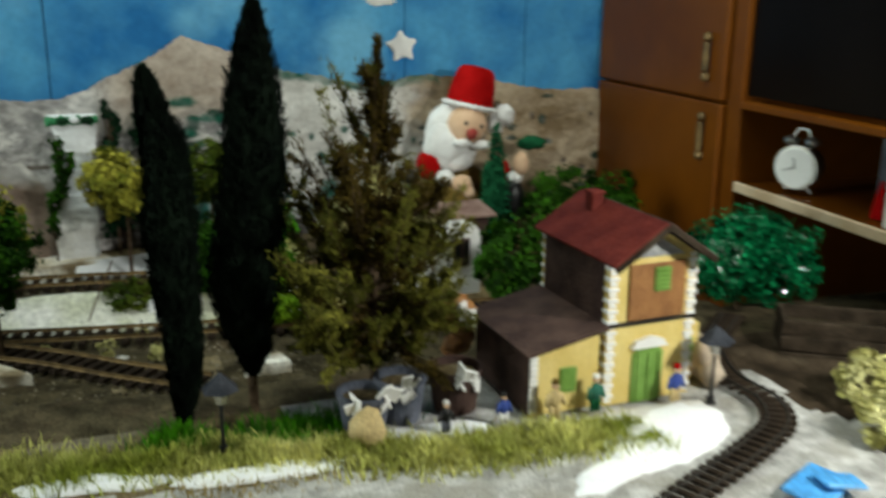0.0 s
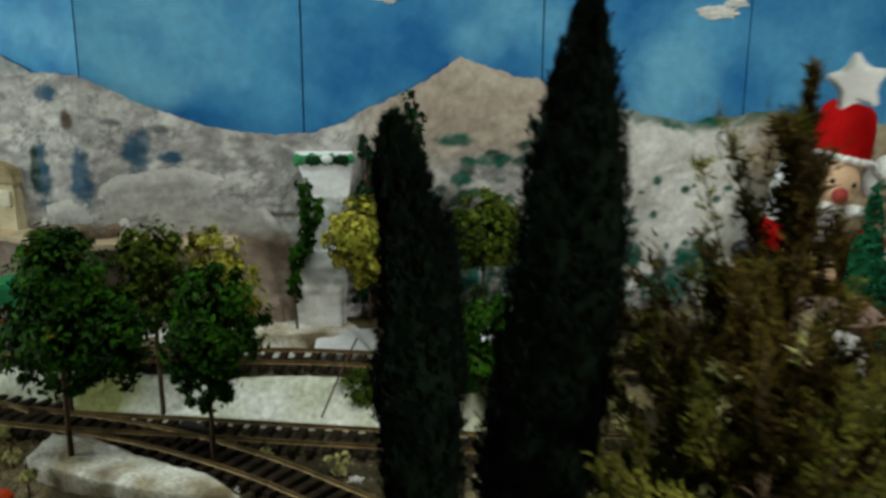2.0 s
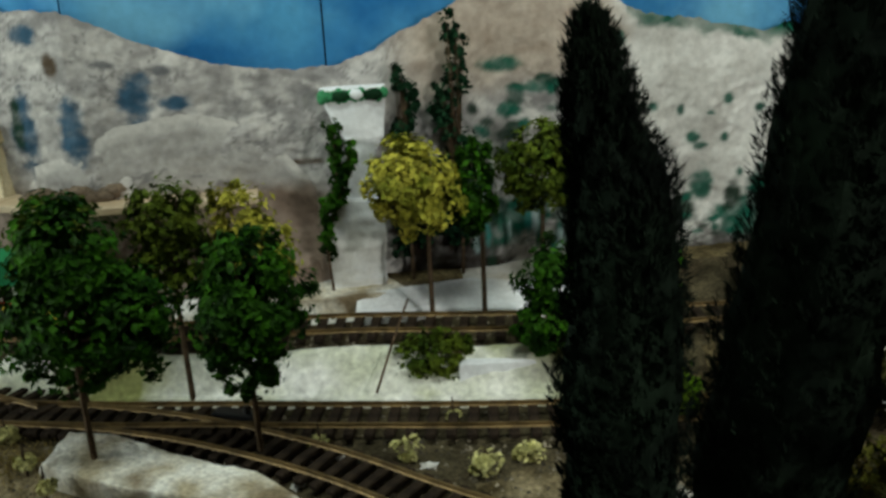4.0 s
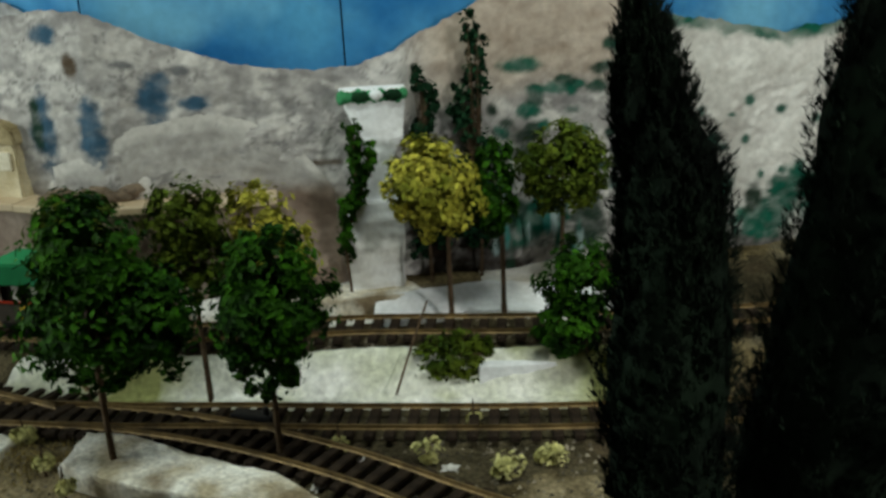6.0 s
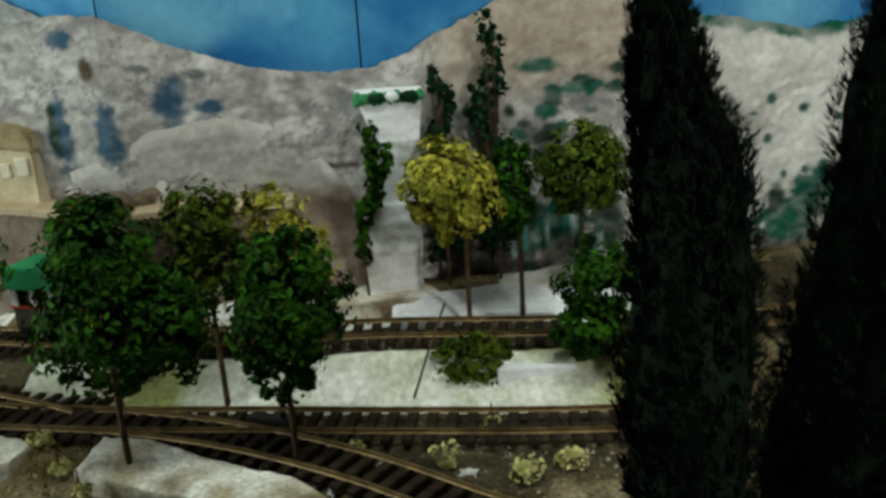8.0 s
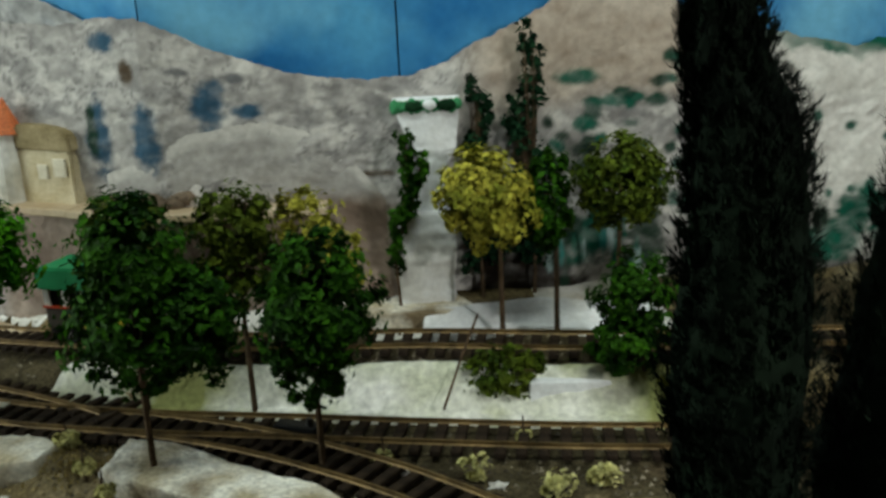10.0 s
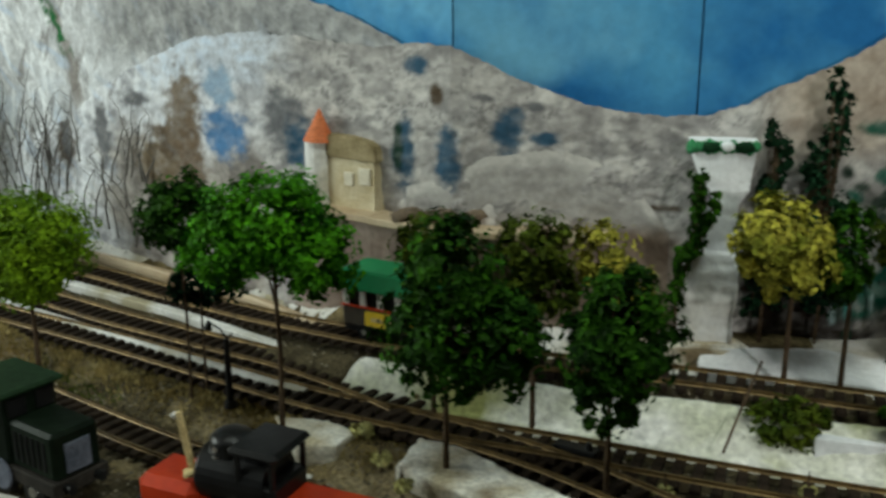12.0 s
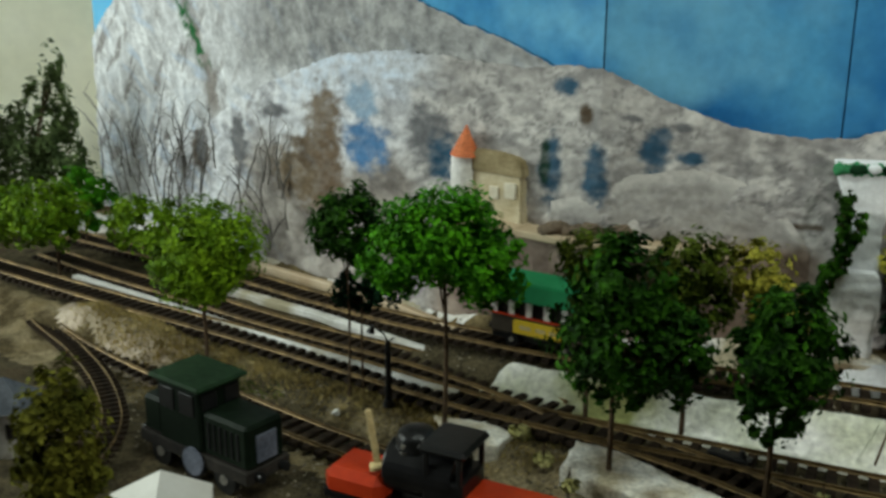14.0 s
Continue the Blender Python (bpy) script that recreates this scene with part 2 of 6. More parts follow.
M["twig"] = mat("grey_twig", (0.08, 0.073, 0.068), (0.20, 0.185, 0.17), 60, 0.9, 0)
M["old_wood"] = mat("weathered_wood", (0.020, 0.014, 0.009), (0.056, 0.041, 0.028), 40, 0.85, 0.4)
M["dark_glass"] = mat("smoked_glass", (0.004, 0.0025, 0.0015), (0.006, 0.004, 0.003), 10, 0.3, 0, fine=0.05, spec=0.05)
M["dark_glass"].node_tree.nodes["Principled BSDF"].inputs["Transmission Weight"].default_value = 0.0

for k in ("leaf", "leaf_bright", "leaf_olive", "leaf_yellow", "leaf_lime", "leaf_grey", "leaf_lichen", "cypress", "fir", "grass", "grass_dry", "ballast", "soil", "bank", "stones", "twig", "bark", "tie",
          "plaster", "gravel", "snow", "relief_paint", "sky", "sky_pale", "dark", "chalk", "old_wood", "roof_brown", "green_felt", "brown_felt", "loco_green", "wall"):
    M[k].node_tree.nodes["Principled BSDF"].inputs["Specular IOR Level"].default_value = 0.08

# ---------- mesh tools ----------


def to_mesh(name, bm, material, smooth=False):
    me = bpy.data.meshes.new(name)
    bm.to_mesh(me)
    bm.free()
    for m in (material if isinstance(material, (list, tuple)) else [material]):
        me.materials.append(M[m] if isinstance(m, str) else m)
    if smooth:
        for p in me.polygons:
            p.use_smooth = True
    return me


def part(name, bm, material, parent, label="", smooth=False, category=""):
    ob = new(name, to_mesh(name, bm, material, smooth))
    ob.parent = parent
    return tagged(ob, label, category)


def thing(name, at, label, category, group="", kind="", rz=0.0, sc=1.0):
    ob = new(name)
    ob.empty_display_size = 0.02
    ob.matrix_basis = pose(*at, 0, 0, rz) @ Matrix.Scale(sc, 4)
    return tagged(ob, label, category, group, kind)


def solid(name, bm, material, label, category="", kind="", group="", smooth=False, at=(0, 0, 0), rz=0.0):
    ob = new(name, to_mesh(name, bm, material, smooth))
    ob.matrix_basis = pose(*at, 0, 0, rz)
    return tagged(ob, label, category, group, kind)


def box(bm, c, s, rz=0.0, bevel=0.0, rx=0.0, ry=0.0, mi=0):
    """A box of size s centred at c, with softened edges."""
    g = bmesh.ops.create_cube(bm, size=1.0, matrix=pose(*c, rx, ry, rz) @ Matrix.Diagonal((*s, 1)))
    fs = {f for v in g["verts"] for f in v.link_faces}
    for f in fs:
        f.material_index = mi
    if bevel:
        es = list({e for v in g["verts"] for e in v.link_edges})
        r = bmesh.ops.bevel(bm, geom=es, offset=bevel, segments=1, affect="EDGES")
        for f in r["faces"]:
            f.material_index = mi
    return g["verts"]


def rod(bm, a, b, r1, r2=None, seg=8, mi=0):
    a, b = Vector(a), Vector(b)
    d = b - a
    m = Matrix.Translation((a + b) / 2) @ d.to_track_quat("Z", "Y").to_matrix().to_4x4()
    g = bmesh.ops.create_cone(bm, cap_ends=True, segments=seg, radius1=r1, radius2=r1 if r2 is None else r2, depth=d.length, matrix=m)
    for f in {f for v in g["verts"] for f in v.link_faces}:
        f.material_index = mi
    return g["verts"]


def ball(bm, c, s, mi=0, sub=2, lump=0.0, seed=0.0, m=None):
    """A rounded lump of half sizes s."""
    g = bmesh.ops.create_icosphere(bm, subdivisions=sub, radius=1.0)
    for v in g["verts"]:
        k = 1 + lump * noise.noise(v.co * 2.3 + Vector((seed, seed * 1.7, 0)))
        v.co = Vector((v.co.x * s[0] * k, v.co.y * s[1] * k, v.co.z * s[2] * k))
        if m:
            v.co = m @ v.co
        v.co += Vector(c)
    for f in {f for v in g["verts"] for f in v.link_faces}:
        f.material_index = mi
    return g["verts"]


def prism(bm, pts, y0, y1, mi=0):
    """An outline of (x, z) points drawn from y0 to y1."""
    a = [bm.verts.new((x, y0, z)) for x, z in pts]
    b = [bm.verts.new((x, y1, z)) for x, z in pts]
    fs = [bm.faces.new(a), bm.faces.new(b[::-1])]
    for i in range(len(pts)):
        j = (i + 1) % len(pts)
        fs.append(bm.faces.new((a[j], a[i], b[i], b[j])))
    for f in fs:
        f.material_index = mi
    bmesh.ops.recalc_face_normals(bm, faces=fs)


def sstep(a, b, x):
    t = min(1.0, max(0.0, (x - a) / max(b - a, 0.004)))
    return t * t * (3 - 2 * t)


def lerp_table(tab, x):
    for (x0, v0), (x1, v1) in zip(tab, tab[1:]):
        if x0 <= x <= x1:
            k = (x - x0) / (x1 - x0)
            return v0 + (v1 - v0) * k
    return tab[0][1] if x < tab[0][0] else tab[-1][1]


def spline(pts, step):
    """Evenly stepped points along a smooth line through pts."""
    P = [Vector(p) for p in pts]
    P = [P[0] * 2 - P[1], *P, P[-1] * 2 - P[-2]]
    fine = []
    for i in range(1, len(P) - 2):
        for k in range(24):
            t = k / 24
            a, b, c, d = P[i - 1], P[i], P[i + 1], P[i + 2]
            fine.append(0.5 * (2 * b + (c - a) * t + (2 * a - 5 * b + 4 * c - d) * t * t + (3 * b - a - 3 * c + d) * t ** 3))
    fine.append(P[-2])
    out, left = [fine[0]], step
    for a, b in zip(fine, fine[1:]):
        d = (b - a).length
        while d >= left and d > 0:
            a = a + (b - a) * (left / d)
            out.append(a)
            d = (b - a).length
            left = step
        left -= d
    return out

# ---------- ground of the layout ----------
TRACK_FRONT = [(-1.08, 1.452), (-0.918, 1.385), (-0.765, 1.324), (-0.586, 1.257), (-0.435, 1.194), (-0.311, 1.143), (-0.20, 1.112), (-0.105, 1.092), (0.0, 1.068), (0.146, 1.04), (0.40, 1.01), (0.66, 0.99)]
TRACK_BRANCH = [(-0.30, 1.139), (-0.20, 1.108), (-0.115, 1.068), (-0.03, 1.010), (0.04, 0.948), (0.12, 0.885)]
TRACK_REAR = [(-1.02, 1.578), (-0.885, 1.522), (-0.686, 1.44), (-0.569, 1.381), (-0.483, 1.341), (-0.365, 1.272), (-0.28, 1.222), (-0.20, 1.192), (-0.10, 1.176), (0.0, 1.165), (0.15, 1.135), (0.40, 1.11), (0.66, 1.10)]
TRACK_MIDDLE = [(-1.0, 1.50), (-0.876, 1.437), (-0.731, 1.373), (-0.596, 1.31), (-0.492, 1.268), (-0.386, 1.228), (-0.33, 1.20), (-0.27, 1.165), (-0.235, 1.14)]
TRACK_SIDING = [(-1.073, 1.466), (-0.927, 1.37), (-0.762, 1.255), (-0.628, 1.18), (-0.477, 1.105), (-0.394, 1.069), (-0.287, 1.023), (-0.12, 0.925)]
TRACK_NARROW = [(-0.975, 1.415), (-0.885, 1.312), (-0.779, 1.23), (-0.694, 1.151), (-0.631, 1.066), (-0.61, 0.981), (-0.626, 0.886)]
TRACK_LOOP = [(0.30, 0.448), (0.362, 0.478), (0.425, 0.505), (0.475, 0.533), (0.497, 0.570), (0.497, 0.615), (0.53, 0.68), (0.60, 0.74)]
Z_TERRACE = 0.062


def rear_line(x):
    return lerp_table(TRACK_REAR + [(0.9, 1.10)], x)


def front_line(x):
    return lerp_table(TRACK_FRONT + [(0.9, 0.99)], x)


def rear_z(x):
    """The rear track climbs gently from the yard to its shelf."""
    return 0.010 + 0.024 * sstep(-0.5, -0.2, x)


BACK = [(-1.30, 1.867), (-0.80, 1.60), (-0.55, 1.45), (-0.40, 1.355), (-0.22, 1.265), (-0.007, 1.269), (0.235, 1.274), (0.60, 1.28), (0.80, 1.285)]


def back_line(x):
    return lerp_table(BACK, x)


def dip(x):
    """How far the yard before the main tracks lies lower."""
    return 0.020 * (1 - sstep(-0.26, -0.14, x))


def height(x, y):
    """The lie of the land: a front terrace, a low yard with tracks, a bank and a rear shelf."""
    z = Z_TERRACE * (1 - sstep(0.76, 0.88, y + 0.02 * math.sin(9 * x))) * sstep(-0.16, -0.07, x)
    yf, yr = front_line(x), rear_line(x)
    up = sstep(yf + 0.030, yr - 0.030, y)
    z -= dip(x) * sstep(0.045, 0.095, yf - y)
    z += (rear_z(x) - 0.002) * up
    z += 0.020 * sstep(yr + 0.035, max(back_line(x) - 0.01, yr + 0.05), y)
    z += 0.003 * noise.noise(Vector((x * 14, y * 14, 0))) + 0.0012 * noise.noise(Vector((x * 60, y * 60, 3)))
    u, v = (x + 0.72) * 0.87 - (y - 1.255) * 0.5, (x + 0.72) * 0.5 + (y - 1.255) * 0.87
    z += 0.014 * max(0.0, 1 - (u / 0.14) ** 2 - (v / 0.034) ** 2) ** 0.5 if (u / 0.14) ** 2 + (v / 0.034) ** 2 < 1 else 0.0
    return z - 0.004


bm = bmesh.new()
NX, NY = 300, 190
xs = [-1.5 + 2.5 * i / NX for i in range(NX + 1)]
ys = [0.34 + 1.5 * j / NY for j in range(NY + 1)]
grid = [[bm.verts.new((x, y, height(x, y))) for y in ys] for x in xs]
for i in range(NX):
    for j in range(NY):
        f = bm.faces.new((grid[i][j], grid[i + 1][j], grid[i + 1][j + 1], grid[i][j + 1]))
        x, y = xs[i] + 0.004, ys[j] + 0.004
        n1 = noise.noise(Vector((x * 9, y * 9, 5)))
        yf, yr = front_line(x), rear_line(x)
        f.material_index = 0
        if x > 0.21 + 0.02 * n1 and y > 0.86:
            f.material_index = 1 if n1 > 0.1 else 0
        elif y > yr + 0.035:
            f.material_index = 3 if n1 > -0.1 else 1
        elif y < 0.84 and x > -0.1:
            f.material_index = 0 if y > 0.70 else 4 if (y < 0.60 + 0.04 * n1 or x > 0.15 + 0.03 * n1) and not x > 0.518 + 0.02 * n1 + 1.1 * max(0.0, 0.56 - y) else 5 if x > 0.5 else 1
        elif (n1 > (0.22 if x > -0.2 else -0.12) or -0.86 < x < -0.58) and 0.03 < yf - y < 0.15:
            f.material_index = 7
        mu, mv = ((x + 0.72) * 0.87 - (y - 1.255) * 0.5) / 0.15, ((x + 0.72) * 0.5 + (y - 1.255) * 0.87) / 0.040
        if mu * mu + mv * mv < 1.15 and n1 + 0.5 * mv > -0.35:
            f.material_index = 6
        f.smooth = True
tagged(new("ground", to_mesh("ground", bm, ["ballast", "soil", "ballast", "plaster", "gravel", "dark_soil", "rock_tan", "sandy_soil"])),
       "sculpted layout ground of ballast, soil and mossy plaster", "ground", kind="structure")

# the pale bank between the front and the rear track, with a rounded lower rim
bm = bmesh.new()
prev = None
for i in range(141):
    x = -0.315 + 0.004 * i
    y0, y1 = front_line(x) + 0.0285 + 0.0012 * noise.noise(Vector((x * 40, 2, 0))), rear_line(x) - 0.0285
    y1 = y0 + (y1 - y0) * sstep(-0.325, -0.28, x + 0.006 * noise.noise(Vector((x * 90, 5, 0)))) + 0.001
    col = []
    for k in range(17):
        t = k / 16
        y = y0 + (y1 - y0) * t
        lift = 0.0045 * sstep(0.0, 0.10, t) + 0.0022 * noise.noise(Vector((x * 26, y * 26, 8))) * t + 0.0008 * noise.noise(Vector((x * 110, y * 110, 3))) - 0.003 * sstep(0.92, 1.0, t)
        col.append(bm.verts.new((x, y, max(height(x, y), 0.0) + lift + (-0.008 if k == 0 else 0.0))))
    if prev:
        for p, q, r, w in zip(prev, col, col[1:], prev[1:]):
            bm.faces.new((p, q, r, w)).smooth = True
    prev = col
tagged(new("bank", to_mesh("bank", bm, "bank")), "pale mossy plaster bank between two tracks", "bank", kind="structure")

bm = bmesh.new()
box(bm, (-0.25, 1.09, -0.065), (2.5, 1.5, 0.06), bevel=0.004)
solid("table_top", bm, "pale_wood", "thick board that carries the model landscape", "table top", kind="structure")
bm = bmesh.new()
for x in (-1.4, 0.9):
    for y in (0.42, 1.7):
        box(bm, (x, y, -0.50), (0.07, 0.07, 0.85), bevel=0.004)
solid("table_leg", bm, "pale_wood", "square wooden legs under the layout board", "table legs", kind="structure")

# ---------- room ----------
bm = bmesh.new()
box(bm, (-0.2, 0.2, -0.95), (5.2, 5.2, 0.05))
solid("floor", bm, "floor", "brown wooden room floor", "floor", kind="structure")
bm = bmesh.new()
box(bm, (-0.2, 0.2, 1.55), (5.2, 5.2, 0.05))
solid("ceiling", bm, "wall", "plain painted room ceiling", "ceiling", kind="structure")
for nm, c, s in (("wall_north", (-0.2, 2.45, 0.3), (5.2, 0.08, 2.5)), ("wall_south", (-0.2, -2.0, 0.3), (5.2, 0.08, 2.5)),
                 ("wall_east", (1.62, 0.2, 0.3), (0.08, 4.4, 2.5))):
    bm = bmesh.new()
    box(bm, c, s)
    solid(nm, bm, "wall", "plain painted room wall", "wall", kind="structure")

bm = bmesh.new()
box(bm, (-2.6, -0.975, 0.3), (0.08, 2.05, 2.5))
box(bm, (-2.6, 1.925, 0.3), (0.08, 0.95, 2.5))
box(bm, (-2.6, 0.75, -0.5), (0.08, 1.4, 0.9))
box(bm, (-2.6, 0.75, 1.40), (0.08, 1.4, 0.3))
solid("wall_west", bm, "wall", "plain painted room wall with a window opening", "wall", kind="structure")
window_1 = tagged(new("window_1"), "white window in the side wall that lets in daylight", "window", kind="structure")
bm = bmesh.new()
for c, d in (((-2.6, 0.08, 0.6), (0.05, 0.05, 1.3)), ((-2.6, 1.42, 0.6), (0.05, 0.05, 1.3)), ((-2.6, 0.75, -0.03), (0.05, 1.4, 0.05)), ((-2.6, 0.75, 1.23), (0.05, 1.4, 0.05)), ((-2.6, 0.75, 0.6), (0.04, 0.04, 1.3))):
    box(bm, c, d, bevel=0.004)
part("window_frame", bm, "white_trim", window_1)

# ---------- painted backdrop ----------
backdrop = tagged(new("backdrop"), "painted board backdrop of blue sky and grey mountains", "backdrop", kind="structure")
SEAMS = [-1.083, -0.87, -0.645, -0.428, -0.22, -0.007, 0.235, 0.452, 0.64, 0.80]
for a, b in zip(SEAMS, SEAMS[1:]):
    bm = bmesh.new()
    n = 8
    pts = [a + 0.0008 + (b - a - 0.0016) * k / n for k in range(n + 1)]
    v = []
    for x in pts:
        y = back_line(x) + 0.006
        v.append([bm.verts.new((x, y, 0.0)), bm.verts.new((x, y, 0.56)), bm.verts.new((x, y + 0.006, 0.56)), bm.verts.new((x, y + 0.006, 0.0))])
    for p, q in zip(v, v[1:]):
        for k in range(4):
            bm.faces.new((p[k], q[k], q[(k + 1) % 4], p[(k + 1) % 4]))
    bm.faces.new(v[0][::-1])
    bm.faces.new(v[-1])
    bmesh.ops.recalc_face_normals(bm, faces=bm.faces)
    part("panel", bm, "sky_pale" if b < -0.4 else "sky", backdrop)
bm = bmesh.new()
for p, q in zip(BACK, BACK[1:]):
    d = Vector((q[0] - p[0], q[1] - p[1]))
    box(bm, ((p[0] + q[0]) / 2, (p[1] + q[1]) / 2 + 0.022, 0.28), (d.length, 0.012, 0.56), rz=math.degrees(math.atan2(d.y, d.x)))
part("backing_board", bm, "dark", backdrop)

RIDGE = [(-1.2, 0.06), (-0.80, 0.18), (-0.723, 0.227), (-0.64, 0.261), (-0.539, 0.296), (-0.45, 0.304), (-0.377, 0.300), (-0.30, 0.293), (-0.245, 0.298), (-0.22, 0.296), (-0.155, 0.266),
         (-0.10, 0.247), (-0.055, 0.239), (0.007, 0.239), (0.035, 0.252), (0.082, 0.274), (0.115, 0.290), (0.15, 0.313), (0.20, 0.296), (0.227, 0.292), (0.277, 0.266),
         (0.313, 0.262), (0.39, 0.246), (0.48, 0.258), (0.59, 0.245), (0.67, 0.231), (0.8, 0.23)]
FAR = [(-1.12, 0.18), (-1.083, 0.27), (-1.03, 0.325), (-0.986, 0.359), (-0.945, 0.383), (-0.813, 0.41), (-0.64, 0.41), (-0.449, 0.368), (-0.39, 0.343), (-0.324, 0.320), (-0.27, 0.297), (-0.20, 0.24)]


def relief(name, table, x0, x1, step, z0, rows, off, depth, rough, paint, label):
    """A mountain in low relief on the board: columns from z0 up to the skyline, pushed out by lumps that fade at the top, and its paint."""
    bm = bmesh.new()
    lay = bm.verts.layers.float_color.new("paint")
    cols = []
    n = int((x1 - x0) / step)
    for i in range(n + 1):
        x = x0 + (x1 - x0) * i / n
        top = lerp_table(table, x) + 0.004 * noise.noise(Vector((x * 45, 1, 0))) + 0.002 * noise.noise(Vector((x * 160, 2, 0)))
        y = back_line(x) + 0.005 - off
        c = []
        for k in range(rows + 1):
            t = k / rows
            z = z0 + (top - z0) * t
            p = Vector((x * 17, z * 17, off * 50))
            d = depth * (0.55 + 0.65 * noise.noise(p)) * (1 - t) ** 0.6 + rough * (noise.noise(p * 2.7) + 0.7 * abs(noise.noise(p * 5.3)) + 0.4 * noise.noise(p * 13)) * (1 - t ** 6)
            v = bm.verts.new((x, y - max(0.0005, d), z))
            v[lay] = (*paint(x, z), 1)
            c.append(v)
        cols.append(c)
    for a, b in zip(cols, cols[1:]):
        for k in range(rows):
            bm.faces.new((a[k], b[k], b[k + 1], a[k + 1])).smooth = True
    return part(name, bm, "relief_paint", backdrop, label)


def mix(a, b, t):
    t = min(1.0, max(0.0, t))
    return tuple(p + (q - p) * t for p, q in zip(a, b))


def octaves(x, z, f, seed, stretch=1.0):
    return sum(noise.noise(Vector((x * f * 2 ** k, z * f * stretch * 2 ** k, seed + k))) * 0.6 ** k for k in range(4))


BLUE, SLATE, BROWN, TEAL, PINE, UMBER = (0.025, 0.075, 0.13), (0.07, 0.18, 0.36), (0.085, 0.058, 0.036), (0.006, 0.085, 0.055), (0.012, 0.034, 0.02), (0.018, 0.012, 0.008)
ASH = (0.13, 0.13, 0.14)
# painted shapes: centre x, z, half width, half height, pigment
PAINT = [(-0.267, 0.199, 0.0125, 0.036, BLUE), (-0.273, 0.205, 0.006, 0.028, PINE), (-0.222, 0.199, 0.0125, 0.034, BLUE), (-0.168, 0.222, 0.018, 0.022, BLUE), (-0.160, 0.235, 0.008, 0.012, BLUE), (-0.137, 0.217, 0.016, 0.006, BLUE),
         (-0.255, 0.278, 0.013, 0.011, BLUE), (-0.234, 0.254, 0.007, 0.013, BROWN), (-0.190, 0.252, 0.014, 0.005, ASH), (-0.145, 0.245, 0.010, 0.006, ASH), (-0.100, 0.165, 0.022, 0.005, ASH),
         (-0.500, 0.195, 0.038, 0.032, SLATE), (-0.500, 0.245, 0.026, 0.024, (0.26, 0.36, 0.48)), (-0.590, 0.150, 0.062, 0.050, (0.17, 0.125, 0.08)), (-0.578, 0.178, 0.036, 0.026, BROWN), (-0.562, 0.205, 0.034, 0.055, (0.17, 0.13, 0.095)), (-0.55, 0.150, 0.028, 0.07, (0.15, 0.105, 0.07)),
         (-0.405, 0.215, 0.032, 0.042, ASH), (-0.39, 0.195, 0.02, 0.028, BLUE), (-0.803, 0.150, 0.022, 0.032, BROWN), (-0.80, 0.155, 0.012, 0.026, ASH), (-0.72, 0.165, 0.018, 0.05, ASH), (-0.65, 0.22, 0.030, 0.010, ASH),
         # umber ellipses right of the pillar: shade of a hollow, painted on
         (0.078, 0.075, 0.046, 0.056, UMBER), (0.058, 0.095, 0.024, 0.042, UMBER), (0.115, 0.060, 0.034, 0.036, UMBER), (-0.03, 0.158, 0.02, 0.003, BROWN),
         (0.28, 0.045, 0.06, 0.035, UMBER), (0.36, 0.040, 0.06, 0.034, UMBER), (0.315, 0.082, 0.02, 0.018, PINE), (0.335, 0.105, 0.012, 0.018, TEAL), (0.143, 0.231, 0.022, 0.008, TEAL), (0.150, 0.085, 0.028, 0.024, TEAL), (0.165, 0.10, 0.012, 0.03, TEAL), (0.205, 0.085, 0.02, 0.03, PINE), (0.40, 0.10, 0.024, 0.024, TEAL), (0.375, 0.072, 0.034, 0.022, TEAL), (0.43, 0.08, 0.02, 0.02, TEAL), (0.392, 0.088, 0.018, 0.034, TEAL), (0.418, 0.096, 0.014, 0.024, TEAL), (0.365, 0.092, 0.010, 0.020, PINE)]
prnd = random.Random(77)
for _ in range(58):
    qx = prnd.uniform(0.115, 0.262)
    qz = 0.105 + prnd.random() * (0.090 + 0.45 * (qx - 0.115))
    PAINT.append((qx, qz, prnd.uniform(0.005, 0.011), prnd.uniform(0.004, 0.008), prnd.choice((TEAL, TEAL, PINE, (0.010, 0.048, 0.030)))))
for _ in range(34):
    PAINT.append((prnd.uniform(0.115, 0.20), prnd.uniform(0.055, 0.115), prnd.uniform(0.002, 0.005), prnd.uniform(0.008, 0.018), prnd.choice((TEAL, (0.02, 0.16, 0.14), (0.30, 0.40, 0.40), PINE))))
for _ in range(40):
    PAINT.append((prnd.uniform(0.25, 0.46), prnd.uniform(0.06, 0.19), prnd.uniform(0.003, 0.009), prnd.uniform(0.002, 0.006), TEAL))
for _ in range(50):
    PAINT.append((prnd.uniform(0.46, 0.78), prnd.uniform(0.08, 0.23), prnd.uniform(0.004, 0.014), prnd.uniform(0.003, 0.008), prnd.choice((BROWN, PINE, (0.3, 0.22, 0.14)))))


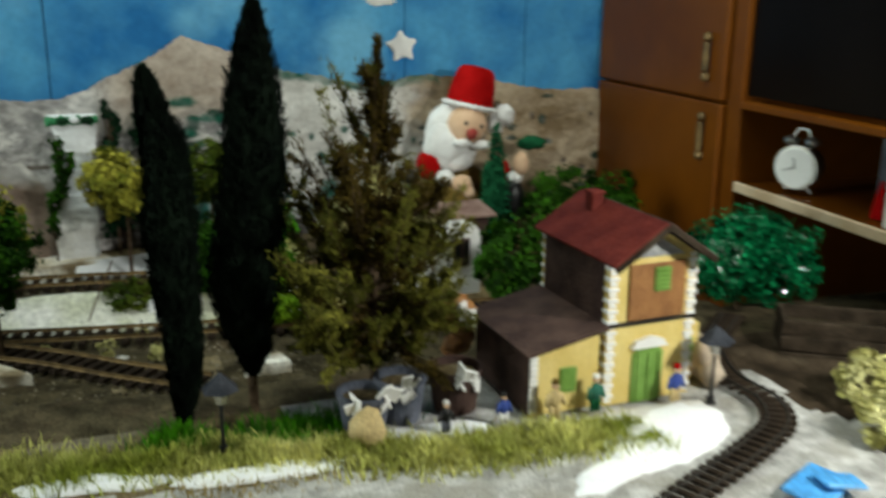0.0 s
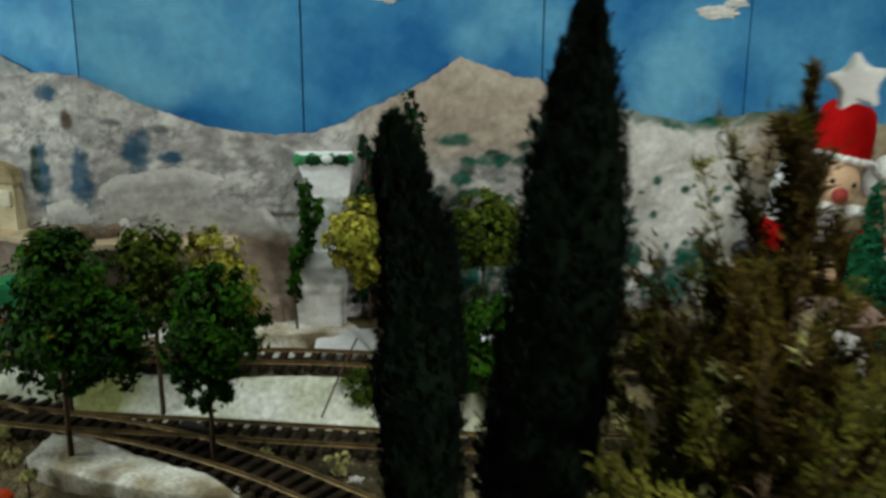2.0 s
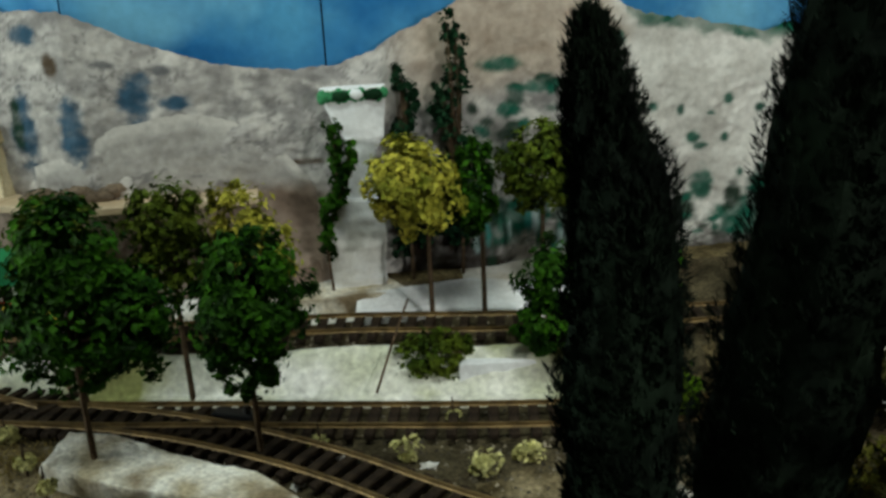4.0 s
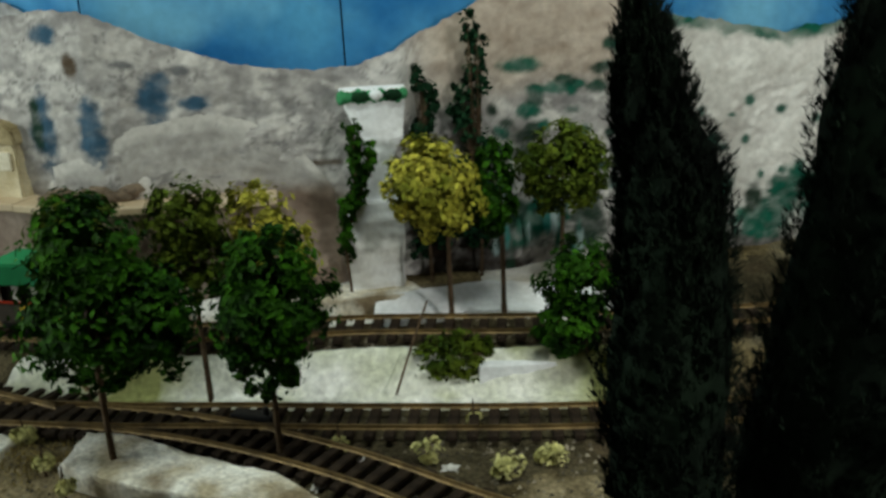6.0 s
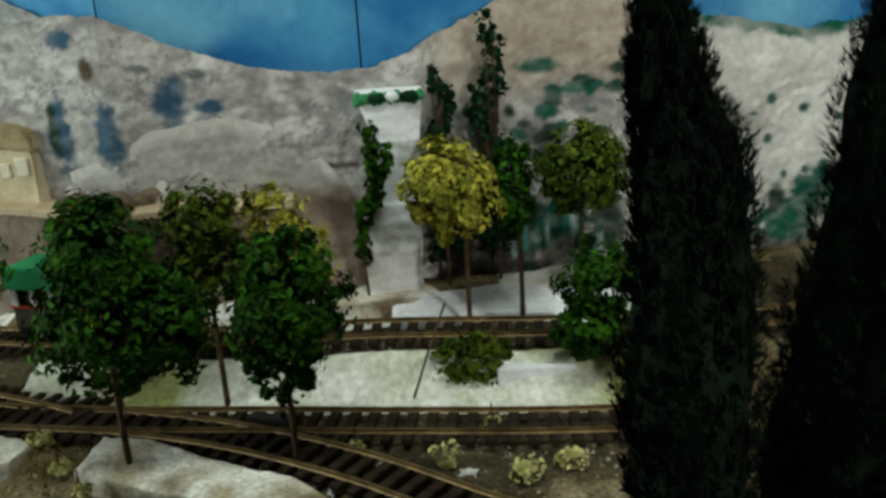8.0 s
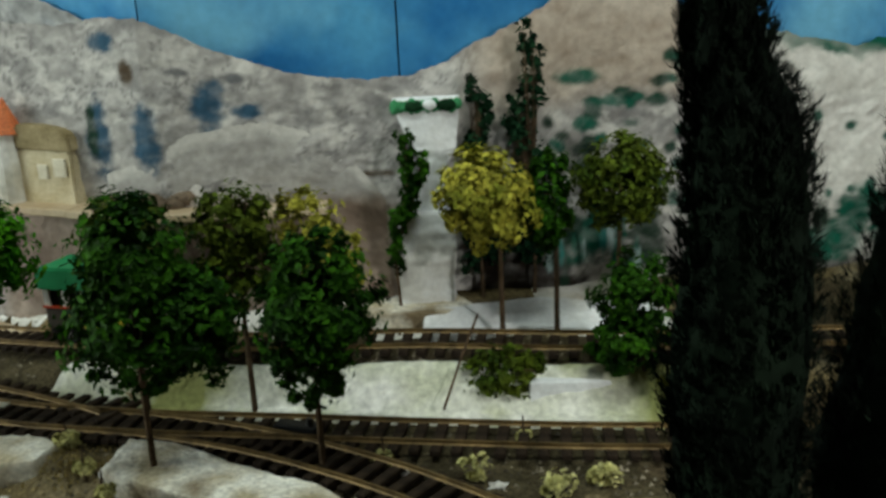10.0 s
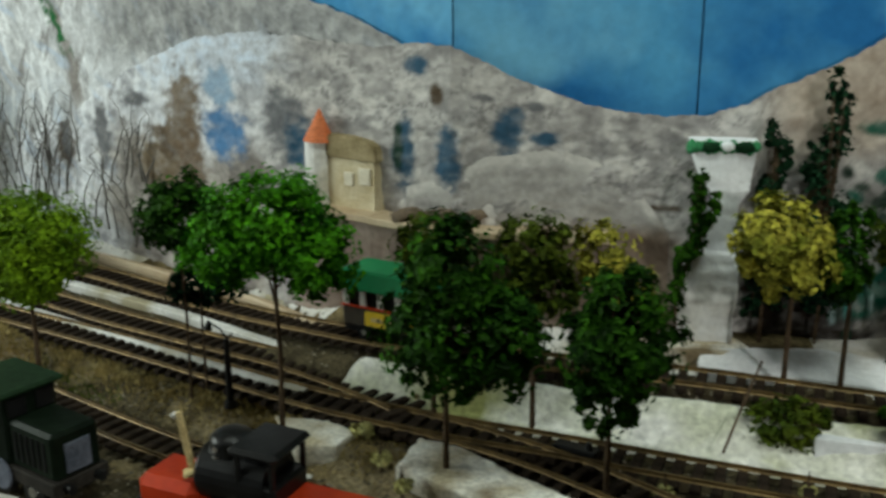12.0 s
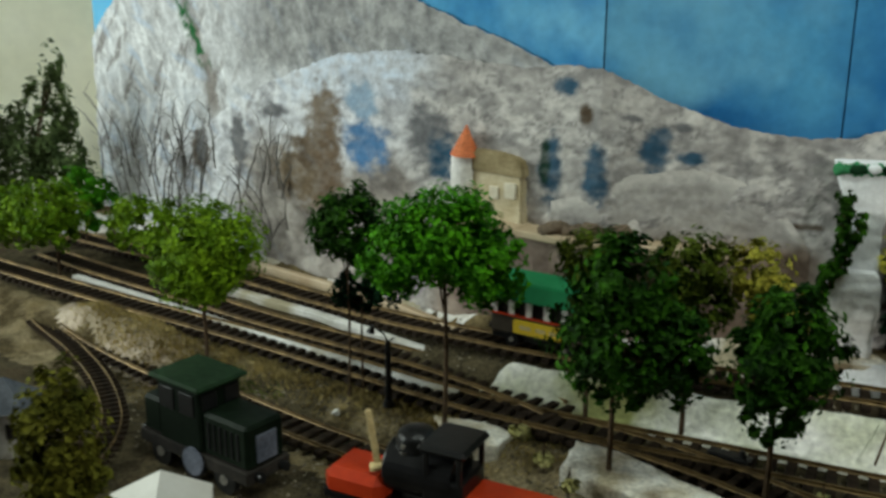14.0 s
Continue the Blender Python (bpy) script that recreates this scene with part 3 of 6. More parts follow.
def mountain_paint(x, z):
    n, f = octaves(x, z, 14, 4, 1.3), octaves(x, z, 55, 9, 1.6)
    g = octaves(x, z, 34, 23, 1.5)
    c = mix((0.21, 0.198, 0.197), (0.52, 0.492, 0.475), 0.55 + 0.45 * n + 0.5 * f)
    c = mix(c, (0.62, 0.59, 0.56), 0.7 * sstep(0.22, 0.5, g) * (1 - sstep(0.255, 0.30, z)))
    c = mix(c, (0.10, 0.097, 0.10), 0.65 * (1 - sstep(0.0, 0.12, abs(g + 0.06))) * sstep(-0.05, 0.25, n + 0.1))
    c = mix(c, (0.155, 0.148, 0.152), 0.55 * sstep(0.10, 0.45, octaves(x, z, 20, 61, 1.8)) * sstep(0.16, 0.19, z))
    c = mix(c, mix((0.34, 0.26, 0.20), (0.52, 0.43, 0.355), 0.55 + 0.6 * n + 0.4 * f), sstep(0.03, 0.08, x) * (1 - sstep(0.25, 0.31, x)) * sstep(0.185, 0.235, z + 0.02 * n) * 0.85)
    c = mix(c, mix((0.50, 0.48, 0.45), (0.70, 0.68, 0.65), 0.5 + n), sstep(0.235, 0.27, x + 0.02 * n) * (1 - sstep(0.43, 0.48, x + 0.03 * n)))
    c = mix(c, mix((0.20, 0.14, 0.08), (0.42, 0.33, 0.23), 0.5 + 0.8 * n + 0.4 * f), sstep(0.43, 0.49, x + 0.03 * n))
    c = mix(c, mix((0.32, 0.32, 0.35), (0.76, 0.77, 0.82), 0.58 + 0.5 * n + 0.6 * f), 0.85 * (1 - sstep(-0.52, -0.36, x + 0.06 * n)))
    crest = lerp_table(RIDGE, x) - z
    c = mix(c, (0.58, 0.66, 0.78), 0.75 * sstep(-0.66, -0.58, x) * (1 - sstep(-0.46, -0.38, x)) * (1 - sstep(0.020, 0.052, crest + 0.016 * n)) * (0.6 + 0.8 * f))
    if x < -0.40:
        c = frost(c, x, z, 0.75 * (1 - sstep(-0.66, -0.42, x + 0.04 * n)))
    c = mix(c, mix((0.13, 0.105, 0.085), (0.36, 0.31, 0.26), 0.5 + 0.7 * n + 0.4 * f), 0.8 * sstep(-0.74, -0.68, x + 0.04 * n) * (1 - sstep(-0.46, -0.38, x + 0.04 * n)) * (1 - sstep(0.15, 0.21, z + 0.03 * n)))
    if x < 0.0:
        c = mix(c, mix((0.17, 0.115, 0.085), (0.34, 0.26, 0.21), 0.5 + n), 0.9 * (1 - sstep(0.125, 0.150, z + 0.008 * n)) * (1 - sstep(-0.03, 0.0, x)) * sstep(-0.42, -0.38, x))
    if 0.26 < x < 0.50:
        top = lerp_table(RIDGE, x)
        c = mix(c, TEAL, sstep(top - 0.014, top - 0.006, z + 0.006 * f) * (0.5 + 0.9 * abs(n)))
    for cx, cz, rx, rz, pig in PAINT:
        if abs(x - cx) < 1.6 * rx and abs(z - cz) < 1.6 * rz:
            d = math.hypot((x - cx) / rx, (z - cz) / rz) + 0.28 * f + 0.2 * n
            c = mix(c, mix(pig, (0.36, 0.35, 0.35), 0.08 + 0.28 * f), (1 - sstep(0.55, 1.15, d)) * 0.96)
    return c


HILL = [(-0.265, 0.166), (-0.235, 0.176), (-0.205, 0.190), (-0.19, 0.199), (-0.168, 0.203), (-0.129, 0.208), (-0.10, 0.202), (-0.082, 0.194), (-0.051, 0.169), (-0.025, 0.14)]


def hill_paint(x, z):
    n, f = octaves(x, z, 16, 41, 1.3), octaves(x, z, 60, 47, 1.6)
    c = mix((0.23, 0.215, 0.21), (0.42, 0.40, 0.38), 0.5 + 0.35 * n + 0.4 * f)
    e = lerp_table(HILL, x) - z + 0.006 * f
    c = mix(c, (0.60, 0.57, 0.54), 0.75 * (1 - sstep(0.004, 0.016, e)))
    c = mix(c, (0.14, 0.135, 0.14), 0.7 * sstep(0.25, 0.5, octaves(x, z, 40, 52, 2.5)) * sstep(0.025, 0.04, e))
    return mix(c, mix((0.17, 0.115, 0.085), (0.33, 0.25, 0.20), 0.5 + n), 0.9 * (1 - sstep(0.128, 0.150, z + 0.008 * n)))


def strokes(x, z, turn, fine, seed):
    """Streaky brush marks: noise drawn out along a slanting direction."""
    u, v = x * math.cos(turn) + z * math.sin(turn), z * math.cos(turn) - x * math.sin(turn)
    w = 0.012 * noise.noise(Vector((x * 16, z * 16, seed)))
    return noise.noise(Vector(((u + w) * fine, v * fine * 0.22, seed))) + 0.6 * noise.noise(Vector(((u + w) * fine * 2.1, v * fine * 0.5, seed + 3)))


def frost(c, x, z, amount):
    """White, blue and umber brush strokes of a frosted thicket over the colour c."""
    a, b, d = strokes(x, z, 0.25, 75, 31), strokes(x, z, -0.45, 62, 37), strokes(x, z, 0.9, 55, 43)
    c = mix(c, (0.80, 0.81, 0.84), amount * 0.75 * sstep(0.12, 0.50, a))
    c = mix(c, (0.17, 0.15, 0.14), amount * 0.70 * sstep(0.22, 0.55, b))
    c = mix(c, (0.46, 0.56, 0.72), amount * 0.55 * sstep(0.25, 0.60, d))
    return mix(c, (0.86, 0.86, 0.87), amount * 0.6 * (1 - sstep(0.0, 0.07, abs(d + 0.12))))


def far_paint(x, z):
    n, f = octaves(x, z, 15, 14, 0.9), octaves(x, z, 58, 19, 0.85)
    c = mix((0.34, 0.34, 0.355), (0.66, 0.665, 0.69), 0.55 + 0.30 * n + 0.40 * f)
    c = mix(c, mix((0.15, 0.15, 0.155), (0.37, 0.365, 0.36), 0.5 + 0.4 * n + 0.7 * f), 0.9 * sstep(-0.76, -0.66, x + 0.05 * n) * sstep(0.24, 0.30, z))
    c = mix(c, (0.40, 0.52, 0.68), 0.40 * sstep(0.0, 0.35, n) * (1 - sstep(-0.90, -0.62, x)) * (1 - sstep(0.12, 0.30, z)))
    c = frost(c, x, z, 0.18 + 0.82 * (1 - sstep(-0.80, -0.68, x)) * (1 - sstep(0.30, 0.40, z)))
    ivy = lerp_table([(0.20, -0.772), (0.22, -0.772), (0.27, -0.784), (0.317, -0.809), (0.364, -0.828), (0.45, -0.85)], z)
    c = mix(c, (0.20, 0.17, 0.15), 0.8 * (1 - sstep(0.004, 0.022, abs(x - ivy + 0.010 * f))) * sstep(0.18, 0.22, z))
    c = mix(c, (0.02, 0.12, 0.04), (1 - sstep(0.006, 0.019, abs(x - ivy + 0.006 + 0.012 * n))) * sstep(0.255, 0.280, z) * sstep(-0.35, 0.1, f))
    return c


relief("far_mountain", FAR, -1.12, -0.20, 0.0026, 0.02, 150, 0.003, 0.006, 0.0034, far_paint, "pale frosted rock face with a green ivy streak")
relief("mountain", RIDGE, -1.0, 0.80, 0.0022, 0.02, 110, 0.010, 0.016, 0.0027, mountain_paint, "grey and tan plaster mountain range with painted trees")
relief("front_hill", HILL, -0.265, -0.025, 0.0022, 0.02, 80, 0.015, 0.012, 0.0022, hill_paint, "low taupe plaster hill with a pale crest")
for cx, cz, w, h, sd in ((0.415, 0.357, 0.020, 0.006, 1), (0.435, 0.366, 0.012, 0.004, 2), (0.078, 0.373, 0.020, 0.006, 3), (0.09, 0.383, 0.01, 0.004, 4)):
    bm = bmesh.new()
    ball(bm, (cx, back_line(cx) + 0.0055, cz), (w, 0.0012, h), lump=0.7, seed=sd, sub=3)
    part("painted_cloud", bm, "plaster", backdrop, "small white painted cloud")

# side screen at the far end
side = tagged(new("side_screen"), "cream side screen at the end of the layout", "screen", kind="structure")
bm = bmesh.new()
box(bm, (-1.32, 1.66, 0.24), (0.62, 0.012, 0.62), rz=18)
part("panel", bm, "cream", side)

# ---------- tracks ----------


def track(name, line, z, gauge, tie_len, spacing, tie_h, label, rail="rail"):
    """A length of track: two rails and single ties."""
    root = tagged(new(name), label, "track", "tracks on the layout")
    zf = z if callable(z) else (lambda x: z)
    for side in (-1, 1):
        bm = bmesh.new()
        pts = spline([(x, y, 0) for x, y in line], 0.02)
        prev = None
        rw, rh = gauge * 0.042, gauge * 0.115
        for i, p in enumerate(pts):
            d = ((pts[min(i + 1, len(pts) - 1)] - pts[max(i - 1, 0)])).normalized()
            nrm = Vector((-d.y, d.x, 0))
            c = p + nrm * side * gauge / 2
            prof = [(-rw, 0), (rw, 0), (rw * 0.35, rh * 0.3), (rw * 0.6, rh * 0.75), (rw * 0.6, rh), (-rw * 0.6, rh), (-rw * 0.6, rh * 0.75), (-rw * 0.35, rh * 0.3)]
            ring = [bm.verts.new((c.x + nrm.x * a, c.y + nrm.y * a, zf(p.x) + tie_h + b)) for a, b in prof]
            if prev:
                for k in range(8):
                    bm.faces.new((prev[k], ring[k], ring[(k + 1) % 8], prev[(k + 1) % 8]))
            prev = ring
        bmesh.ops.recalc_face_normals(bm, faces=bm.faces)
        part("rail", bm, rail, root, "tarnished brass-brown rail" if rail == "rail" else "blackened rail")
    bm = bmesh.new()
    box(bm, (0, 0, 0), (spacing * 0.52, tie_len, tie_h), bevel=tie_h * 0.18)
    me = to_mesh("tie", bm, "tie")
    pts = spline([(x, y, 0) for x, y in line], spacing)
    for i, p in enumerate(pts):
        d = pts[min(i + 1, len(pts) - 1)] - pts[max(i - 1, 0)]
        ob = new("tie", me)
        ob.parent = root
        ob.matrix_basis = pose(p.x, p.y, zf(p.x) + tie_h / 2, 0, 0, math.degrees(math.atan2(d.y, d.x)) + random.uniform(-1, 1))
    return root


track("railway_track", TRACK_FRONT, 0.001, 0.032, 0.050, 0.0148, 0.005, "long brown model track curving past the platforms")
track("railway_track", TRACK_BRANCH, 0.0005, 0.032, 0.050, 0.0148, 0.005, "brown model branch track leaving the turnout")
track("railway_track", TRACK_REAR, rear_z, 0.032, 0.048, 0.0148, 0.005, "brown model track on the rear shelf below the mountains")
track("railway_track", TRACK_MIDDLE, 0.003, 0.032, 0.048, 0.0148, 0.005, "short brown model track between two pale platforms")
track("railway_track", TRACK_SIDING, lambda x: 0.001 - dip(x), 0.030, 0.046, 0.0148, 0.005, "brown model siding on which locomotives stand")
track("narrow_track", TRACK_NARROW, lambda x: 0.002 - dip(x), 0.017, 0.030, 0.0105, 0.003, "fine dark narrow-gauge track in a tight curve")
track("narrow_track", TRACK_LOOP, Z_TERRACE + 0.001, 0.015, 0.027, 0.0095, 0.003, "fine dark narrow-gauge loop in front of the station", "rail_dark")

# ---------- trees ----------


def leaf_crown(blobs, count, size, seed, shell=0.55):
    """Many small bent leaves round a few lumps (centre, half sizes)."""
    rnd = random.Random(seed)
    verts, faces = [], []
    count, size = int(count * 1.75), size * 0.88

    def ball_dir():
        while True:
            p = Vector((rnd.uniform(-1, 1), rnd.uniform(-1, 1), rnd.uniform(-1, 1)))
            if 0.05 < p.length < 1:
                return p.normalized()

    vol = [b[1][0] * b[1][1] * b[1][2] for b in blobs]
    clumps = []
    for c, s in blobs:
        for _ in range(max(4, int(count / 75 * s[0] * s[1] * s[2] / sum(vol)))):
            clumps.append((c, s, ball_dir() * rnd.uniform(0.45, 0.96), rnd.uniform(0.13, 0.27)))
    for _ in range(count):
        if rnd.random() < 0.84:
            c, s, q0, rr = rnd.choice(clumps)
            p = q0 + ball_dir() * rr * rnd.random() ** 0.4
        else:
            c, s = rnd.choices(blobs, vol)[0]
            p = ball_dir() * (shell + (1 - shell) * rnd.random() ** 0.6) * 0.95
        k = 1 + 0.14 * noise.noise(p * 2.2 + Vector((seed, 0, 0)))
        q = Vector((c[0] + p.x * s[0] * k, c[1] + p.y * s[1] * k, c[2] + p.z * s[2] * k))
        nrm = (p + Vector((0, 0, 0.25)) + Vector((rnd.uniform(-1, 1), rnd.uniform(-1, 1), rnd.uniform(-0.8, 1))) * 0.6).normalized()
        u = nrm.orthogonal().normalized()
        u = Matrix.Rotation(rnd.uniform(0, 6.28), 3, nrm) @ u
        w = nrm.cross(u)
        L = size * rnd.uniform(0.5, 1.35)
        i = len(verts)
        verts += [q - u * L, q + w * L * 0.55 + nrm * L * 0.2, q + u * L, q - w * L * 0.55 + nrm * L * 0.2]
        faces += [(i, i + 1, i + 2, i + 3)]
    me = bpy.data.meshes.new("crown")
    me.from_pydata(verts, [], faces)
    return me


def leafy_tree(at, h, blobs, material, label, seed, count=1500, size=0.0045, lean=(0, 0), trunk=0.0022, core=None, name="tree", group="model trees on the layout"):
    """A model tree: thin tapered trunk, limbs into each lump, a leaf crown. Blob places are relative to the foot."""
    root = thing(name, at, label, "tree", group)
    bm = bmesh.new()
    rnd = random.Random(seed)
    low = min(b[0][2] - b[1][2] for b in blobs)
    top = Vector((lean[0], lean[1], max(low + 0.35 * (h - low), 0.02)))
    mid = Vector((top.x * 0.4 + rnd.uniform(-1, 1) * 0.002, top.y * 0.4, top.z * 0.5))
    rod(bm, (0, 0, -0.026), mid, trunk * 1.15, trunk * 0.9, 7)
    rod(bm, mid, top, trunk * 0.9, trunk * 0.6, 7)
    for c, s in blobs:
        for _ in range(3):
            e = Vector(c) + Vector((rnd.uniform(-0.6, 0.6) * s[0], rnd.uniform(-0.6, 0.6) * s[1], rnd.uniform(-0.2, 0.6) * s[2]))
            rod(bm, mid.lerp(top, rnd.uniform(0.4, 1)), e, trunk * 0.5, trunk * 0.2, 5)
    part("trunk", bm, "bark", root)
    me = leaf_crown(blobs, count, size, seed)
    me.materials.append(M[material])
    cr = new("crown", me)
    cr.parent = root
    return root


def E3(x, y, z, a, b, c):
    return ((x, y, z), (a, b, c))


leafy_tree((-0.189, 1.045, 0.010), 0.19, [E3(0.004, 0, 0.145, 0.044, 0.042, 0.044), E3(0.010, 0.005, 0.104, 0.058, 0.050, 0.044), E3(0.046, -0.005, 0.098, 0.030, 0.035, 0.038), E3(0.0, -0.004, 0.070, 0.034, 0.03, 0.020)], "leaf",
           "dark green leafy model tree on a plaster slab", 11, 5600, 0.0040)
leafy_tree((-0.080, 1.14, 0.018), 0.17, [E3(0.000, 0, 0.126, 0.028, 0.03, 0.034), E3(0.016, 0, 0.096, 0.028, 0.03, 0.034)], "leaf_yellow", "yellow-green model tree behind darker trees", 14, 1900, 0.0037)
leafy_tree((-0.075, 1.036, 0.006), 0.17, [E3(0.004, 0, 0.130, 0.034, 0.034, 0.036), E3(0.004, 0, 0.102, 0.046, 0.042, 0.034), E3(0.0, 0, 0.066, 0.028, 0.026, 0.026)], "leaf",
           "dark green leafy model tree beside the turnout", 12, 4600, 0.0039)
leafy_tree((-0.434, 1.152, -0.002), 0.20, [E3(0.002, 0, 0.164, 0.041, 0.037, 0.037)], "leaf", "dark green model tree next to a brighter one", 20, 2600, 0.0036, trunk=0.0013)
leafy_tree((-0.214, 1.132, 0.008), 0.19, [E3(0, 0, 0.142, 0.036, 0.03, 0.030), E3(0.01, 0, 0.11, 0.036, 0.03, 0.03)], "leaf_olive", "brownish olive model tree behind a darker tree", 30, 2400, 0.0036)
leafy_tree((-0.133, 1.13, 0.016), 0.18, [E3(0, 0, 0.136, 0.036, 0.03, 0.034), E3(0, 0, 0.10, 0.036, 0.03, 0.03)], "leaf_olive", "olive green model tree behind darker trees", 13, 2400, 0.0037)
leafy_tree((-0.330, 1.093, -0.002), 0.21, [E3(0.0, 0, 0.176, 0.056, 0.045, 0.042), E3(0.034, 0, 0.154, 0.038, 0.038, 0.038), E3(-0.036, 0, 0.156, 0.040, 0.038, 0.036)], "leaf_bright",
           "bright green leafy model tree by the track", 15, 7600, 0.0034)
leafy_tree((-0.424, 1.165, -0.002), 0.13, [E3(-0.010, 0, 0.098, 0.024, 0.02, 0.020), E3(0.022, 0, 0.104, 0.024, 0.022, 0.022)], "pine_leaf", "blackish model shrub on a thin stem", 21, 1500, 0.0038, trunk=0.0012)
leafy_tree((-0.578, 1.150, -0.002), 0.19, [E3(0.008, 0, 0.134, 0.061, 0.048, 0.050), E3(-0.004, 0, 0.110, 0.050, 0.042, 0.038)], "leaf_lime", "light olive model tree with a broad crown", 22, 8000, 0.0030)
leafy_tree((-0.79, 1.44, 0.010), 0.13, [E3(-0.02, 0, 0.066, 0.058, 0.04, 0.042)], "leaf_lime", "light olive model tree in the distance", 23, 1500, 0.0046)
leafy_tree((-0.935, 1.43, 0.004), 0.15, [E3(-0.015, 0, 0.080, 0.072, 0.05, 0.050), E3(-0.085, 0, 0.068, 0.050, 0.04, 0.045)], "leaf_lime", "light olive model tree by the track throat", 24, 5000, 0.0042)
leafy_tree((-0.97, 1.55, 0.006), 0.13, [E3(0.0, 0, 0.085, 0.050, 0.04, 0.042), E3(0.03, 0, 0.06, 0.04, 0.04, 0.035)], "leaf_bright", "green model tree before the side screen", 25, 1300, 0.0046)
leafy_tree((-1.10, 1.62, 0.0), 0.32, [E3(0.03, 0, 0.17, 0.050, 0.03, 0.09), E3(-0.04, 0, 0.12, 0.085, 0.03, 0.09), E3(0.06, 0, 0.10, 0.05, 0.03, 0.07), E3(0.05, 0, 0.26, 0.020, 0.02, 0.05)], "leaf_grey", "tall bushy grey-green conifer before the side screen", 26, 4600, 0.0056)
leafy_tree((-1.19, 1.58, 0.0), 0.30, [E3(0.0, 0, 0.15, 0.05, 0.03, 0.10), E3(0.02, 0, 0.25, 0.018, 0.02, 0.05)], "leaf_grey", "tall grey-green conifer before the side screen", 27, 2400, 0.0056)
leafy_tree((0.064, 1.170, 0.034), 0.17, [E3(-0.012, 0, 0.122, 0.039, 0.038, 0.042), E3(0.000, 0, 0.106, 0.030, 0.032, 0.034)], "leaf_yellow", "yellow-green ball-shaped model tree on thin stems", 16, 3000, 0.0038)
leafy_tree((0.110, 1.182, 0.036), 0.16, [E3(-0.006, 0, 0.108, 0.020, 0.026, 0.044), E3(-0.012, -0.004, 0.092, 0.016, 0.02, 0.030)], "leaf", "dark green model tree at the foot of the mountains", 17, 1100, 0.0042)
leafy_tree((0.168, 1.205, 0.040), 0.16, [E3(0, 0, 0.112, 0.046, 0.04, 0.042)], "leaf_olive", "olive model tree with a wide crown", 18, 2600, 0.0038)
leafy_tree((0.160, 1.10, 0.014), 0.10, [E3(-0.004, 0, 0.076, 0.034, 0.03, 0.034), E3(-0.012, -0.004, 0.042, 0.030, 0.028, 0.028)], "leaf", "small bright green model tree on the bank", 19, 2300, 0.0038)
leafy_tree((0.052, 1.118, 0.012), 0.05, [E3(0.004, 0, 0.014, 0.034, 0.02, 0.025), E3(0.014, -0.004, 0.010, 0.022, 0.018, 0.020)], "leaf_olive", "low olive bush on the mossy bank", 28, 2300, 0.0034, name="bush")
leafy_tree((0.195, 1.09, 0.014), 0.05, [E3(-0.005, 0, 0.014, 0.022, 0.015, 0.012)], "leaf_yellow", "low yellow lichen bush on the bank", 29, 400, 0.0036, name="bush")
# station side
leafy_tree((0.630, 0.77, 0.05), 0.14, [E3(0.0, 0, 0.066, 0.064, 0.05, 0.055), E3(0.050, 0, 0.050, 0.046, 0.045, 0.050), E3(-0.030, 0, 0.062, 0.036, 0.04, 0.040)], "leaf_teal", "glossy emerald foil tree behind the narrow loop", 60, 7600, 0.0034)
leafy_tree((0.425, 0.88, 0.03), 0.12, [E3(0.0, 0, 0.075, 0.042, 0.035, 0.045), E3(0.01, 0, 0.035, 0.035, 0.03, 0.03)], "leaf", "green leafy tree beside the small cottage", 61, 2600, 0.0046)
leafy_tree((0.56, 1.02, 0.03), 0.12, [E3(0.0, 0, 0.075, 0.050, 0.03, 0.035), E3(0.08, 0.02, 0.07, 0.055, 0.03, 0.032)], "leaf", "deep green hedge behind the station roof", 62, 2600, 0.0048, name="hedge")
leafy_tree((0.64, 1.16, 0.04), 0.12, [E3(0.0, 0, 0.06, 0.060, 0.03, 0.045), E3(0.08, 0, 0.05, 0.05, 0.03, 0.04)], "leaf", "dark green hedge against the cabinet", 63, 2200, 0.0048, name="hedge")
leafy_tree((0.205, 1.03, 0.0), 0.09, [E3(0.0, 0, 0.050, 0.020, 0.022, 0.032), E3(0.010, 0.0, 0.026, 0.026, 0.025, 0.024)], "leaf_lime", "small yellow-green bush behind the cypresses", 64, 1900, 0.0044, name="bush")
leafy_tree((0.232, 1.12, 0.01), 0.16, [E3(-0.004, 0, 0.092, 0.026, 0.03, 0.034), E3(0.0, 0.0, 0.06, 0.026, 0.03, 0.03)], "leaf_bright", "bright green tree behind the cypresses", 65, 2300, 0.0046)
leafy_tree((0.545, 0.49, 0.055), 0.05, [E3(0, 0, 0.022, 0.034, 0.025, 0.024)], "leaf_lichen", "pale yellow lichen bush at the rim of the gravel", 66, 1300, 0.0040, name="bush")
leafy_tree((0.575, 0.545, 0.055), 0.05, [E3(0, 0, 0.022, 0.030, 0.025, 0.026)], "leaf_lichen", "pale yellow lichen bush beside the narrow loop", 67, 1200, 0.0040, name="bush")
leafy_tree((-0.545, 0.885, -0.002), 0.13, [E3(0, 0, 0.075, 0.034, 0.03, 0.052), E3(0, 0, 0.030, 0.032, 0.03, 0.042)], "leaf_khaki", "thick olive-brown bush in front of the siding", 68, 3000, 0.0042, name="bush")
